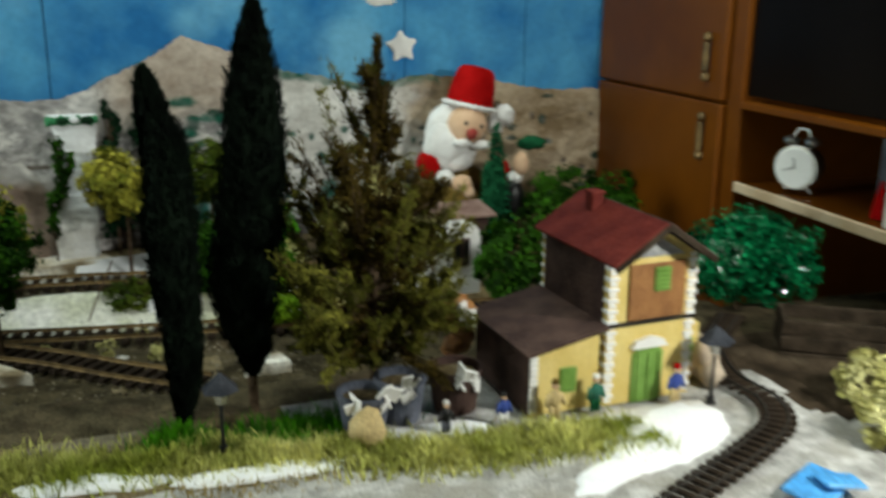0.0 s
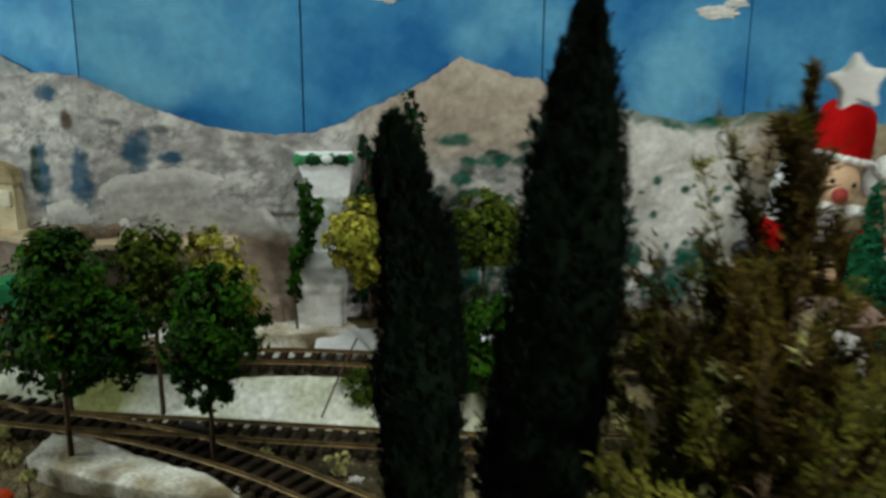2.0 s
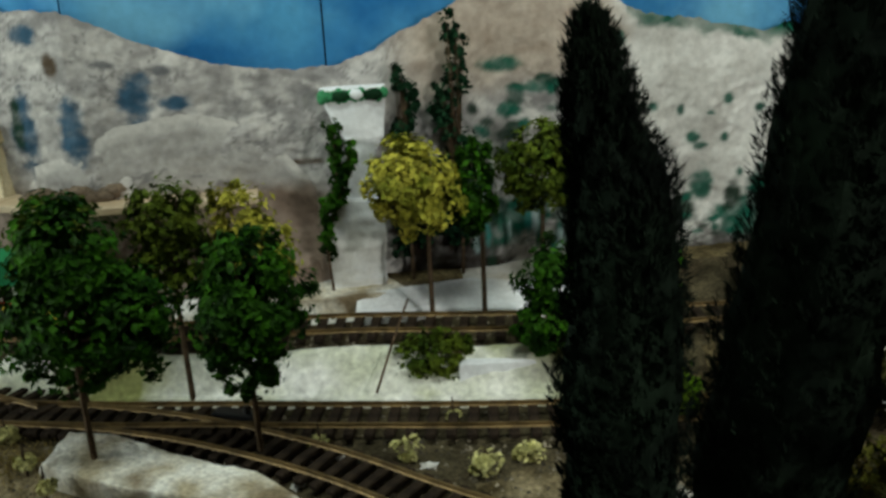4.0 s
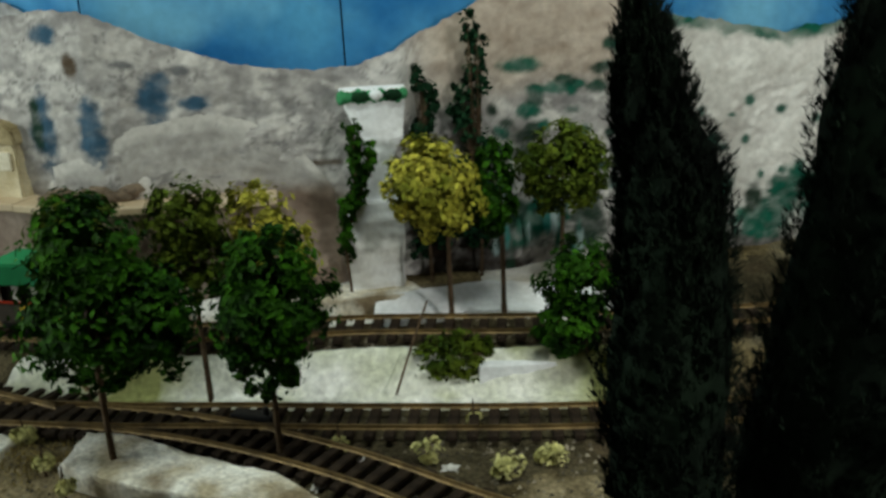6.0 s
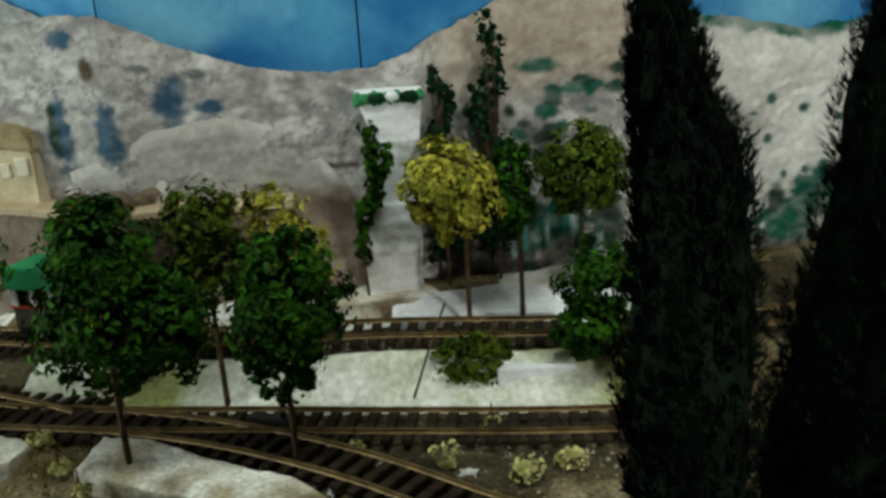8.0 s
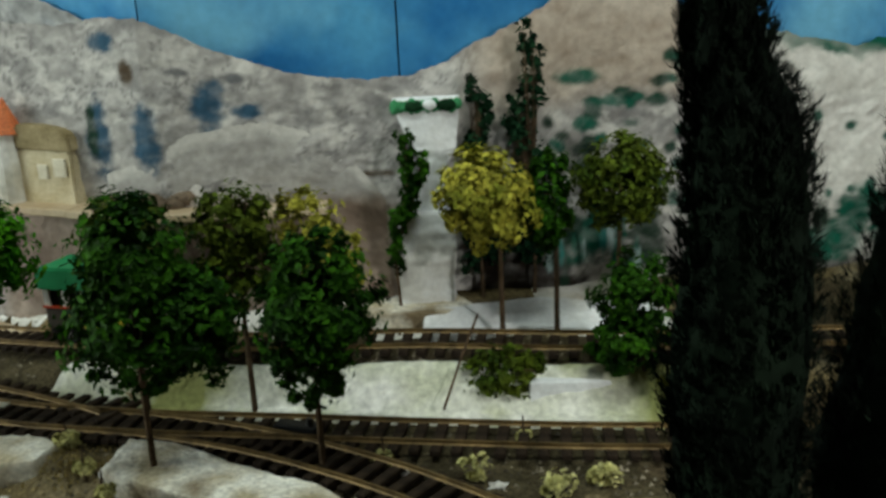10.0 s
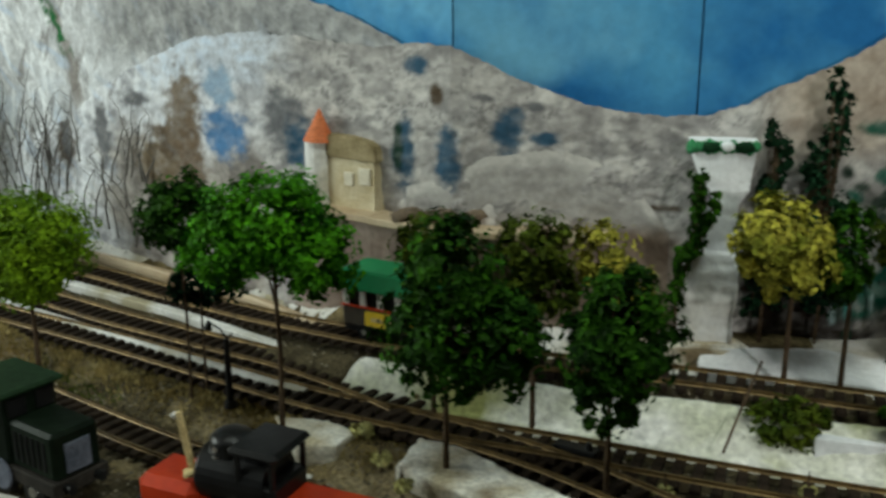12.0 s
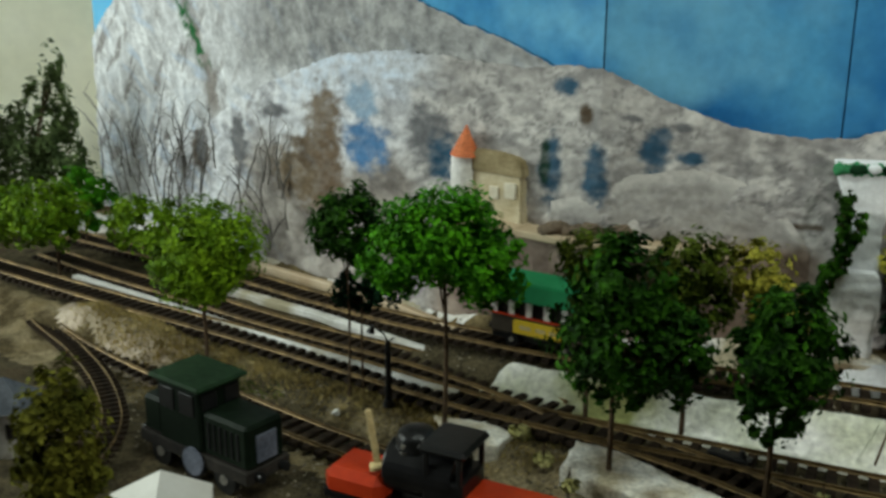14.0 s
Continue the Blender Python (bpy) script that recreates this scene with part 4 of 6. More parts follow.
for bx, by, br, bs in ((0.026, 1.017, 0.012, 1), (0.076, 0.988, 0.013, 2), (0.107, 0.996, 0.012, 3), (-0.266, 1.100, 0.010, 4), (0.064, 1.062, 0.006, 5), (-0.217, 1.024, 0.007, 6), (-0.035, 1.043, 0.008, 7), (-0.31, 1.03, 0.008, 8), (-0.24, 1.06, 0.008, 9)):
    leafy_tree((bx, by, -0.002), 0.02, [E3(0, 0, br * 0.6, br, br * 0.8, br * 0.8)], "leaf_lichen", "small pale yellow lichen tuft on the ballast", 70 + bs, 260, 0.0030, trunk=0.0008, name="lichen_tuft", group="lichen tufts on the ballast")


def cypress(at, profile, lean, label, seed):
    """A tall dark spindle of upswept bristles round a thin stem; the profile gives height, centre x and half width, the lean how far its top comes forward."""
    root = thing("cypress_tree", at, label, "tree", "tall dark cypresses")
    low, high = profile[0][0], profile[-1][0]
    mids, halves = [(p[0], p[1]) for p in profile], [(p[0], p[2]) for p in profile]
    bm = bmesh.new()
    rod(bm, (0, 0, -0.005), (0, 0, low + 0.02), 0.0042, 0.0034, 7)
    rod(bm, (0, 0, low + 0.02), (lerp_table(mids, high), lean, high * 0.97), 0.0034, 0.0008, 7)
    part("trunk", bm, "bark", root)
    rnd = random.Random(seed)
    verts, faces = [], []

    def rim(z, a):
        wob = 1 + 0.16 * noise.noise(Vector((math.cos(a) * 1.5, math.sin(a) * 1.5, z * 26 + seed))) + 0.12 * noise.noise(Vector((math.cos(a) * 3, math.sin(a) * 3, z * 75 + seed)))
        return lerp_table(halves, z) * wob

    def spot(z, a, k):
        r = rim(z, a) * k
        return Vector((lerp_table(mids, z) + r * math.cos(a), lean * z / high + r * 0.92 * math.sin(a), z))

    def spray(p, out, long, count, thin):
        for _ in range(count):
            u = rnd.random()
            b0 = p + out * long * (u - 0.35) + Vector((rnd.gauss(0, 1), rnd.gauss(0, 1), 0)) * 0.0010 * (1.1 - u)
            d = (out + Vector((rnd.uniform(-1, 1), rnd.uniform(-1, 1), rnd.uniform(-0.3, 0.6))) * 0.6).normalized() * rnd.uniform(0.0014, 0.0034)
            w = d.orthogonal().normalized() * rnd.uniform(0.0002, 0.00045) * thin
            i = len(verts)
            verts.extend((b0 - w, b0 + w, b0 + d))
            faces.append((i, i + 1, i + 2))

    for _ in range(3300):
        z, a = low + (high - low) * rnd.random(), rnd.uniform(0, 6.283)
        out = Vector((math.cos(a) * 0.5, math.sin(a) * 0.5, rnd.uniform(0.8, 2.2))).normalized()
        spray(spot(z, a, 0.84 + 0.2 * rnd.random()), out, rnd.uniform(0.002, 0.006), 15, 1.0)
    # longer loose sprigs that break the outline
    for _ in range(110):
        z, a = low + (high - low) * rnd.uniform(0.12, 0.99), rnd.uniform(0, 6.283)
        out = Vector((math.cos(a) * rnd.uniform(0.35, 1.0), math.sin(a) * rnd.uniform(0.35, 1.0), rnd.uniform(0.9, 1.8))).normalized()
        spray(spot(z, a, 0.97), out, rnd.uniform(0.006, 0.012), 30, 0.8)
    me = bpy.data.meshes.new("crown")
    me.from_pydata(verts, [], faces)
    me.materials.append(M["cypress"])
    ob = new("crown", me)
    ob.parent = root
    bm = bmesh.new()
    n, seg = 48, 22
    rings = [[bm.verts.new(spot(low + (high - low) * k / n, 6.283 * q / seg, 0.90)) for q in range(seg)] for k in range(n + 1)]
    for p, q in zip(rings, rings[1:]):
        for k in range(seg):
            bm.faces.new((p[k], p[(k + 1) % seg], q[(k + 1) % seg], q[k]))
    bm.faces.new(rings[0][::-1])
    bm.faces.new(rings[-1])
    part("foliage_core", bm, "cypress", root)
    return root


cypress((0.069, 0.684, 0.06), [(0.004, 0.0, 0.004), (0.030, 0.001, 0.0095), (0.060, 0.002, 0.0130), (0.090, 0.0015, 0.0148), (0.120, 0.0, 0.0172), (0.150, -0.001, 0.0178), (0.180, -0.001, 0.0168),
                               (0.200, -0.0015, 0.0152), (0.220, -0.0035, 0.0130), (0.229, -0.0072, 0.0100), (0.243, -0.0095, 0.0078), (0.254, -0.0105, 0.0042), (0.258, -0.011, 0.0008)], 0.0, "slim black-green model cypress with a shouldered top", 3)
cypress((0.122, 0.702, 0.06), [(0.030, 0.0, 0.004), (0.045, 0.0, 0.0110), (0.070, -0.003, 0.0200), (0.095, -0.004, 0.0245), (0.120, -0.0035, 0.0260), (0.150, 0.001, 0.0246), (0.180, 0.005, 0.0235),
                               (0.205, 0.006, 0.0228), (0.225, 0.0065, 0.0208), (0.245, 0.0068, 0.0178), (0.265, 0.0068, 0.0138), (0.285, 0.007, 0.0085), (0.297, 0.0075, 0.0040), (0.302, 0.008, 0.0008)], -0.022, "taller broad black-green model cypress", 8)


def fir(at, h, label):
    """The Christmas tree: a stem, upswept plumes of needles, a long thin tip."""
    root = thing("christmas_tree", at, label, "tree")
    bm = bmesh.new()
    rod(bm, (0, 0, -0.004), (0.006, 0, h * 0.985), 0.0035, 0.0010, 8)
    rnd = random.Random(5)
    verts, faces, tints = [], [], []
    reach = [(0.0, 0.040), (0.08, 0.066), (0.18, 0.080), (0.32, 0.064), (0.46, 0.046), (0.60, 0.033), (0.72, 0.024), (0.82, 0.011), (1.0, 0.004)]

    def needles(a, b, count, fat, tint):
        for _ in range(count):
            u = rnd.random() ** 0.8
            p = a.lerp(b, u * 1.04) + Vector((rnd.gauss(0, 1), rnd.gauss(0, 1), rnd.gauss(0, 1))) * fat
            d = ((b - a).normalized() * 1.0 + Vector((rnd.uniform(-1, 1), rnd.uniform(-1, 1), rnd.uniform(-0.6, 0.8)))).normalized() * rnd.uniform(0.003, 0.0065)
            w = d.orthogonal().normalized() * rnd.uniform(0.0006, 0.0012)
            i = len(verts)
            verts.extend((p - w, p + w, p + d))
            faces.append((i, i + 1, i + 2))
            tints.append(tint)

    for k in range(170):
        t = rnd.random() * 0.50 if k > 34 else 0.46 + 0.47 * (k / 34)
        a = rnd.uniform(0, 6.283)
        L = lerp_table(reach, t) * rnd.uniform(0.50, 1.12) * (1.0 if t < 0.45 else 1.0 - 0.18 * math.cos(a))
        rise = rnd.uniform(0.5, 1.3) + 1.7 * sstep(0.35, 0.8, t)
        rise = rise if t > 0.25 else rnd.uniform(-0.25, 0.75)
        b0 = Vector((0.006 * t, 0, h * (0.12 + 0.81 * t)))
        b1 = b0 + Vector((math.cos(a) * L * 0.62, math.sin(a) * L * 0.62, L * rise * 0.38))
        b2 = b0 + Vector((math.cos(a) * L, math.sin(a) * L, L * rise))
        if b2.z > h * 0.93:
            b2.z = h * 0.93
        rod(bm, b0, b1, 0.0010, 0.0007, 4)
        rod(bm, b1, b2, 0.0007, 0.0003, 4)
        # low branches mostly take the lighter olive tint: lamp light put into their colour
        tint = 1 if rnd.random() < 0.88 * (1 - sstep(0.22, 0.50, t)) + 0.06 else 0
        size = 0.45 + L / 0.05
        needles(b0.lerp(b1, 0.35), b1, int(40 * size), 0.0020, 0)
        needles(b1, b2, int(70 * size), 0.0022, tint)
        for _ in range(3):
            c0 = b0.lerp(b1, rnd.uniform(0.6, 1.0)) if rnd.random() < 0.4 else b1.lerp(b2, rnd.uniform(0.0, 0.7))
            side = Vector((rnd.uniform(-1, 1), rnd.uniform(-1, 1), rnd.uniform(0.1, 1.3))).normalized() * L * rnd.uniform(0.22, 0.42)
            rod(bm, c0, c0 + side, 0.0005, 0.0002, 3)
            needles(c0, c0 + side, int(42 * size), 0.0017, tint if rnd.random() < 0.93 else 2)
    part("trunk", bm, "bark", root)
    for k in range(46):
        z = 0.62 + 0.38 * k / 45
        needles(Vector((0.006 * z, 0, h * (z - 0.03))), Vector((0.006 * z, 0, h * z)), 46, 0.0012 + 0.0050 * (1 - z), 0)
    me = bpy.data.meshes.new("needles")
    me.from_pydata(verts, [], faces)
    for k in ("fir", "fir_lit", "leaf_lichen"):
        me.materials.append(M[k])
    me.polygons.foreach_set("material_index", tints)
    ob = new("needles", me)
    ob.parent = root
    return root


fir((0.209, 0.677, 0.06), 0.278, "olive-brown needled Christmas tree by the station")

# ---------- station ----------
station = thing("station_house", (0.413, 0.612, Z_TERRACE - 0.002), "yellow two-storey model station with dark red roof", "model house")
W, D_, HW, RISE = 0.078, 0.105, 0.116, 0.026
bm = bmesh.new()
prism(bm, [(-W / 2, 0), (W / 2, 0), (W / 2, HW), (0, HW + RISE), (-W / 2, HW)], 0, D_)
part("wall", bm, "yellow_wall", station)
ang = math.degrees(math.atan2(RISE, W / 2))
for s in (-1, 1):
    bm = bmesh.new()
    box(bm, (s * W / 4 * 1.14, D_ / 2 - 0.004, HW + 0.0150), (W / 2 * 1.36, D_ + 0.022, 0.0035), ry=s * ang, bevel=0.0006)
    # the right slope is coloured brown for its shade, the left keeps the red
    roof = part("roof", bm, "roof_red" if s < 0 else "roof_brown", station, "dark red roof slope" if s < 0 else "dark red roof slope with its shade as brown colour")
    bm = bmesh.new()
    box(bm, (s * W / 4 * 1.14, -0.0165, HW + 0.0128), (W / 2 * 1.36, 0.003, 0.0045), ry=s * ang, bevel=0.0005)
    part("bargeboard", bm, "old_wood", roof)
bm = bmesh.new()
box(bm, (-0.010, 0.075, HW + RISE + 0.001), (0.011, 0.012, 0.018), bevel=0.001)
box(bm, (-0.010, 0.075, HW + RISE + 0.011), (0.013, 0.014, 0.003), bevel=0.0008)
part("chimney", bm, "roof_red", station, "brick-red chimney")
bm = bmesh.new()
box(bm, (0, -0.0012, 0.066), (W + 0.002, 0.0024, 0.003), bevel=0.0005)
part("string_course", bm, "dark", station)
bm = bmesh.new()
box(bm, (0.003, -0.0012, 0.0905), (0.050, 0.0024, 0.044), bevel=0.0004)
part("timber_panel", bm, "wood_panel", station, "red-brown timber gable panel")
bm = bmesh.new()
prism(bm, [(-0.026, HW + 0.002), (0.026, HW + 0.002), (0, HW + RISE - 0.008)], -0.0018, 0.0)
part("gable_panel", bm, "rock_dark", station)
bm = bmesh.new()
box(bm, (0.006, -0.0032, 0.100), (0.014, 0.002, 0.019), bevel=0.0004)
win = part("window", bm, "green_paint", station, "green louvred gable window")
for k in range(5):
    bm = bmesh.new()
    box(bm, (0.006, -0.0046, 0.093 + 0.0036 * k), (0.012, 0.0012, 0.0014), rx=25)
    part("slat", bm, "green_paint", win)
bm = bmesh.new()
prism(bm, [(-0.015, 0.0), (0.012, 0.0), (0.012, 0.040), (0.007, 0.045), (-0.010, 0.045), (-0.015, 0.040)], -0.002, 0.0)
door = part("door", bm, "green_paint", station, "green double door")
for k in range(3):
    bm = bmesh.new()
    box(bm, (-0.011 + 0.0095 * k, -0.0028, 0.021), (0.0012, 0.0012, 0.040))
    part("moulding", bm, "green_paint", door)
bm = bmesh.new()
prism(bm, [(-0.018, 0.045), (0.015, 0.045), (0.011, 0.051), (0.0, 0.054), (-0.014, 0.051)], -0.004, 0.0)
part("lintel", bm, "white_trim", station)
quoin = bmesh.new()
box(quoin, (0, 0, 0), (0.009, 0.009, 0.0036), bevel=0.0005)
quoin_a = to_mesh("quoin", quoin, "white_trim")
quoin = bmesh.new()
box(quoin, (0, 0, 0), (0.0068, 0.0068, 0.0036), bevel=0.0005)
quoin_b = to_mesh("quoin", quoin, "white_trim")
for x, y in ((-W / 2 + 0.0035, 0.003), (W / 2 - 0.0035, 0.003), (-W / 2 + 0.0035, D_ - 0.003)):
    for k in range(27):
        ob = new("quoin", quoin_a if k % 2 else quoin_b)
        ob.parent = station
        ob.location = (x, y, 0.004 + 0.0043 * k)
# thin dark brown sheet over the left wall
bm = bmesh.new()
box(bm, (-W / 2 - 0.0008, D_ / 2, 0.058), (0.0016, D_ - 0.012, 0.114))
part("side_sheet", bm, "roof_brown", station, "dark brown side wall")
# low side wing
ax0, ax1, ay = -0.101, -0.042, 0.004
bm = bmesh.new()
prism(bm, [(ax0, 0), (ax1, 0), (ax1, 0.062), (ax0, 0.050)], ay, 0.10)
part("wing_wall", bm, "yellow_wall", station, "yellow wall of the low wing")
bm = bmesh.new()
box(bm, ((ax0 + ax1) / 2 - 0.003, 0.05, 0.0595), (0.070, 0.112, 0.0032), ry=-11.5, bevel=0.0006)
part("wing_roof", bm, "roof_brown", station, "dark brown lean-to roof")
for k in range(12):
    ob = new("quoin", quoin_b)
    ob.parent = station
    ob.location = (ax0 + 0.003, ay + 0.002, 0.004 + 0.0042 * k)
bm = bmesh.new()
box(bm, (ax0 + 0.032, ay - 0.001, 0.026), (0.014, 0.002, 0.020), bevel=0.0004)
part("window", bm, "green_paint", station, "green shuttered window of the wing")
# the same dark brown sheet on the left end of the wing
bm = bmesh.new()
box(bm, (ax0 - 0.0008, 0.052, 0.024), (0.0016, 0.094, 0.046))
part("side_sheet", bm, "roof_brown", station)
# small wing on the far side
bm = bmesh.new()
prism(bm, [(0.0395, 0), (0.062, 0), (0.062, 0.050), (0.0395, 0.060)], 0.02, 0.095)
part("wing_wall", bm, "yellow_wall", station)
bm = bmesh.new()
box(bm, (0.0505, 0.0192, 0.027), (0.011, 0.002, 0.022), bevel=0.0004)
part("window", bm, "green_paint", station)

# ---------- white cottage ----------
cottage = thing("cottage", (0.405, 0.97, 0.036), "small white model cottage with dusty pinkish roof", "model house")
bm = bmesh.new()
prism(bm, [(-0.026, 0), (0.026, 0), (0.026, 0.070), (0.020, 0.080), (0.008, 0.085), (-0.010, 0.085), (-0.021, 0.080), (-0.026, 0.070)], 0, 0.03)
part("wall", bm, "white_trim", cottage)
bm = bmesh.new()
box(bm, (0.010, 0.036, 0.090), (0.082, 0.050, 0.004), rx=8, bevel=0.0008)
part("roof", bm, "roof_pink", cottage, "dusty pinkish roof slab")
bm = bmesh.new()
box(bm, (0.036, 0.045, 0.042), (0.026, 0.030, 0.084), bevel=0.001)
part("side_wall", bm, "roof_brown", cottage, "dark timber side wall")
bm = bmesh.new()
box(bm, (0.002, -0.0012, 0.050), (0.020, 0.003, 0.032), bevel=0.0006)
w = part("window", bm, "roof_brown", cottage, "dark brown window")
for dx in (-0.004, 0.007):
    bm = bmesh.new()
    box(bm, (dx + 0.0005, -0.003, 0.050), (0.007, 0.0012, 0.026))
    part("pane", bm, "dark", w)
outcrop = thing("rock_outcrop", (0.361, 0.985, 0.036), "white plaster rocks beside the small cottage", "rock")
for k in range(7):
    bm = bmesh.new()
    ball(bm, (-0.021 + 0.007 * k, 0.004 * math.sin(k), 0.019 + 0.018 * math.sin(k * 1.7)), (0.012, 0.010, 0.022), lump=0.9, seed=k)
    part("stone", bm, "plaster", outcrop, smooth=True)

# ---------- plush doll ----------
bm = bmesh.new()
ball(bm, (0.512, 1.228, 0.092), (0.050, 0.024, 0.046), 6, 3)
ball(bm, (0.458, 1.205, 0.142), (0.017, 0.016, 0.021), 0, 3)
ball(bm, (0.567, 1.214, 0.125), (0.018, 0.014, 0.020), 0, 3)
ball(bm, (0.433, 1.208, 0.126), (0.014, 0.012, 0.010), 4, 2)
# beard and hair, then the face before them
ball(bm, (0.500, 1.214, 0.186), (0.043, 0.020, 0.041), 1, 4, 0.10, 2)
ball(bm, (0.490, 1.203, 0.168), (0.040, 0.019, 0.034), 1, 4, 0.14, 4)
ball(bm, (0.497, 1.200, 0.149), (0.025, 0.015, 0.018), 1, 3, 0.16, 5)
ball(bm, (0.509, 1.194, 0.196), (0.0280, 0.021, 0.0260), 2, 4)
ball(bm, (0.496, 1.179, 0.1735), (0.013, 0.008, 0.0060), 1, 3, 0.2, 2)
ball(bm, (0.524, 1.180, 0.1695), (0.017, 0.008, 0.0060), 1, 3, 0.2, 3)
ball(bm, (0.5075, 1.172, 0.1865), (0.0078, 0.007, 0.0078), 3, 3)
for ex, ez in ((0.500, 0.2005), (0.5225, 0.1960)):
    ball(bm, (ex, 1.1750, ez), (0.0024, 0.0022, 0.0030), 4, 2)
# slanting red hat with a white band and bobble
prof = [(0.0325, 0.000), (0.0325, 0.010), (0.0300, 0.028), (0.0262, 0.043), (0.0200, 0.0495), (0.006, 0.0510)]
tilt = pose(0.5195, 1.209, 0.2225, 0, 13, 0)
rings = [[bm.verts.new(tilt @ Vector((r * math.cos(6.283 * k / 24), r * 0.85 * math.sin(6.283 * k / 24), z))) for k in range(24)] for r, z in prof]
for p, q in zip(rings, rings[1:]):
    for k in range(24):
        bm.faces.new((p[k], p[(k + 1) % 24], q[(k + 1) % 24], q[k])).material_index = 0
bm.faces.new(rings[-1]).material_index = 0
for k in range(22):
    a = math.pi * 2 * k / 22
    ball(bm, tilt @ Vector((0.0325 * math.cos(a), 0.0285 * math.sin(a), -0.003)), (0.0072, 0.0050, 0.0036), 1, 2, 0.2, k)
ball(bm, (0.566, 1.196, 0.207), (0.0135, 0.012, 0.0145), 1, 3, 0.22, 9)
ball(bm, (0.556, 1.204, 0.194), (0.0110, 0.010, 0.0170), 1, 3, 0.22, 8)
# hands with white cuffs
ball(bm, (0.475, 1.186, 0.126), (0.013, 0.011, 0.012), 1, 2, 0.2, 3)
ball(bm, (0.495, 1.176, 0.119), (0.015, 0.012, 0.012), 2, 3, 0.15, 3)
ball(bm, (0.504, 1.173, 0.108), (0.008, 0.008, 0.009), 2, 3, 0.15, 4)
ball(bm, (0.582, 1.189, 0.120), (0.011, 0.010, 0.009), 1, 2, 0.2, 4)
ball(bm, (0.589, 1.186, 0.139), (0.0115, 0.011, 0.0165), 2, 3, 0.15, 5)
ball(bm, (0.606, 1.190, 0.167), (0.021, 0.010, 0.0095), 5, 3, 0.35, 6)
ball(bm, (0.494, 1.184, 0.092), (0.026, 0.014, 0.026), 6, 3, 0.3, 7)
ball(bm, (0.581, 1.192, 0.086), (0.017, 0.015, 0.032), 4, 3)
for sx in (-0.03, 0.035):
    ball(bm, (0.508 + sx, 1.20, 0.048), (0.022, 0.026, 0.016), 4, 2)
# the little felt tree in its arms
twig = random.Random(4)
for k in range(900):
    t = twig.random() ** 1.3
    a, r = twig.uniform(0, 6.283), (0.030 * (1 - t) + 0.004) * twig.uniform(0.5, 1.05)
    c = Vector((0.541 + r * math.cos(a) * 0.95, 1.166 + r * math.sin(a) * 0.55, 0.050 + 0.150 * t - 0.4 * r))
    u = Vector((twig.uniform(-1, 1), twig.uniform(-1, 1), twig.uniform(-1, 1))).normalized() * twig.uniform(0.003, 0.0055)
    w = u.orthogonal().normalized() * 0.0022
    bm.faces.new([bm.verts.new(c + q) for q in (-u, w, u, -w)]).material_index = 5
ball(bm, (0.541, 1.170, 0.100), (0.018, 0.010, 0.055), 5, 3, 0.3, 11)
bmesh.ops.recalc_face_normals(bm, faces=bm.faces)
solid("plush_doll", bm, ["red_felt", "white_fur", "skin_felt", "nose_felt", "black", "green_felt", "brown_felt"],
      "plush winter doll with red hat and white beard", "doll", smooth=True)

# ---------- star ----------
bm = bmesh.new()
pts = []
for k in range(10):
    a = math.pi / 2 + math.pi * k / 5 + 0.12
    r = 0.0125 if k % 2 == 0 else 0.0068
    pts.append((r * math.cos(a), r * math.sin(a)))
prism(bm, pts, -0.0025, 0.0025)
bmesh.ops.bevel(bm, geom=list(bm.edges), offset=0.0012, segments=2, affect="EDGES")
solid("star_ornament", bm, "white_trim", "white star ornament on the Christmas tree tip", "ornament", at=(0.2335, 0.679, 0.331), rz=-20)

# ---------- tubs, crate, cloths under the tree ----------


def tub(at, r, h, material, label):
    root = thing("planter_tub", at, label, "tub", "tubs under the Christmas tree")
    bm = bmesh.new()
    prof = [(r * 0.8, 0), (r, h * 0.9), (r * 1.06, h * 0.9), (r * 1.06, h), (r * 0.9, h), (r * 0.85, h * 0.8)]
    rings = [[bm.verts.new((q * math.cos(6.283 * k / 20), q * math.sin(6.283 * k / 20), z)) for k in range(20)] for q, z in prof]
    for p, q in zip(rings, rings[1:]):
        for k in range(20):
            bm.faces.new((p[k], p[(k + 1) % 20], q[(k + 1) % 20], q[k]))
    part("body", bm, material, root)
    bm = bmesh.new()
    bmesh.ops.create_circle(bm, cap_ends=True, segments=20, radius=r * 0.86, matrix=Matrix.Translation((0, 0, h * 0.82)))
    part("soil", bm, "soil", root)
    return root


tub((0.190, 0.640, Z_TERRACE - 0.003), 0.019, 0.032, "slate_tub", "slate grey tub under the Christmas tree")
tub((0.222, 0.652, Z_TERRACE - 0.003), 0.019, 0.034, "slate_tub", "slate grey tub with white cloth on its rim")
tub((0.268, 0.655, Z_TERRACE - 0.003), 0.021, 0.034, "roof_brown", "dark brown tub beside the station wing")
rnd = random.Random(21)
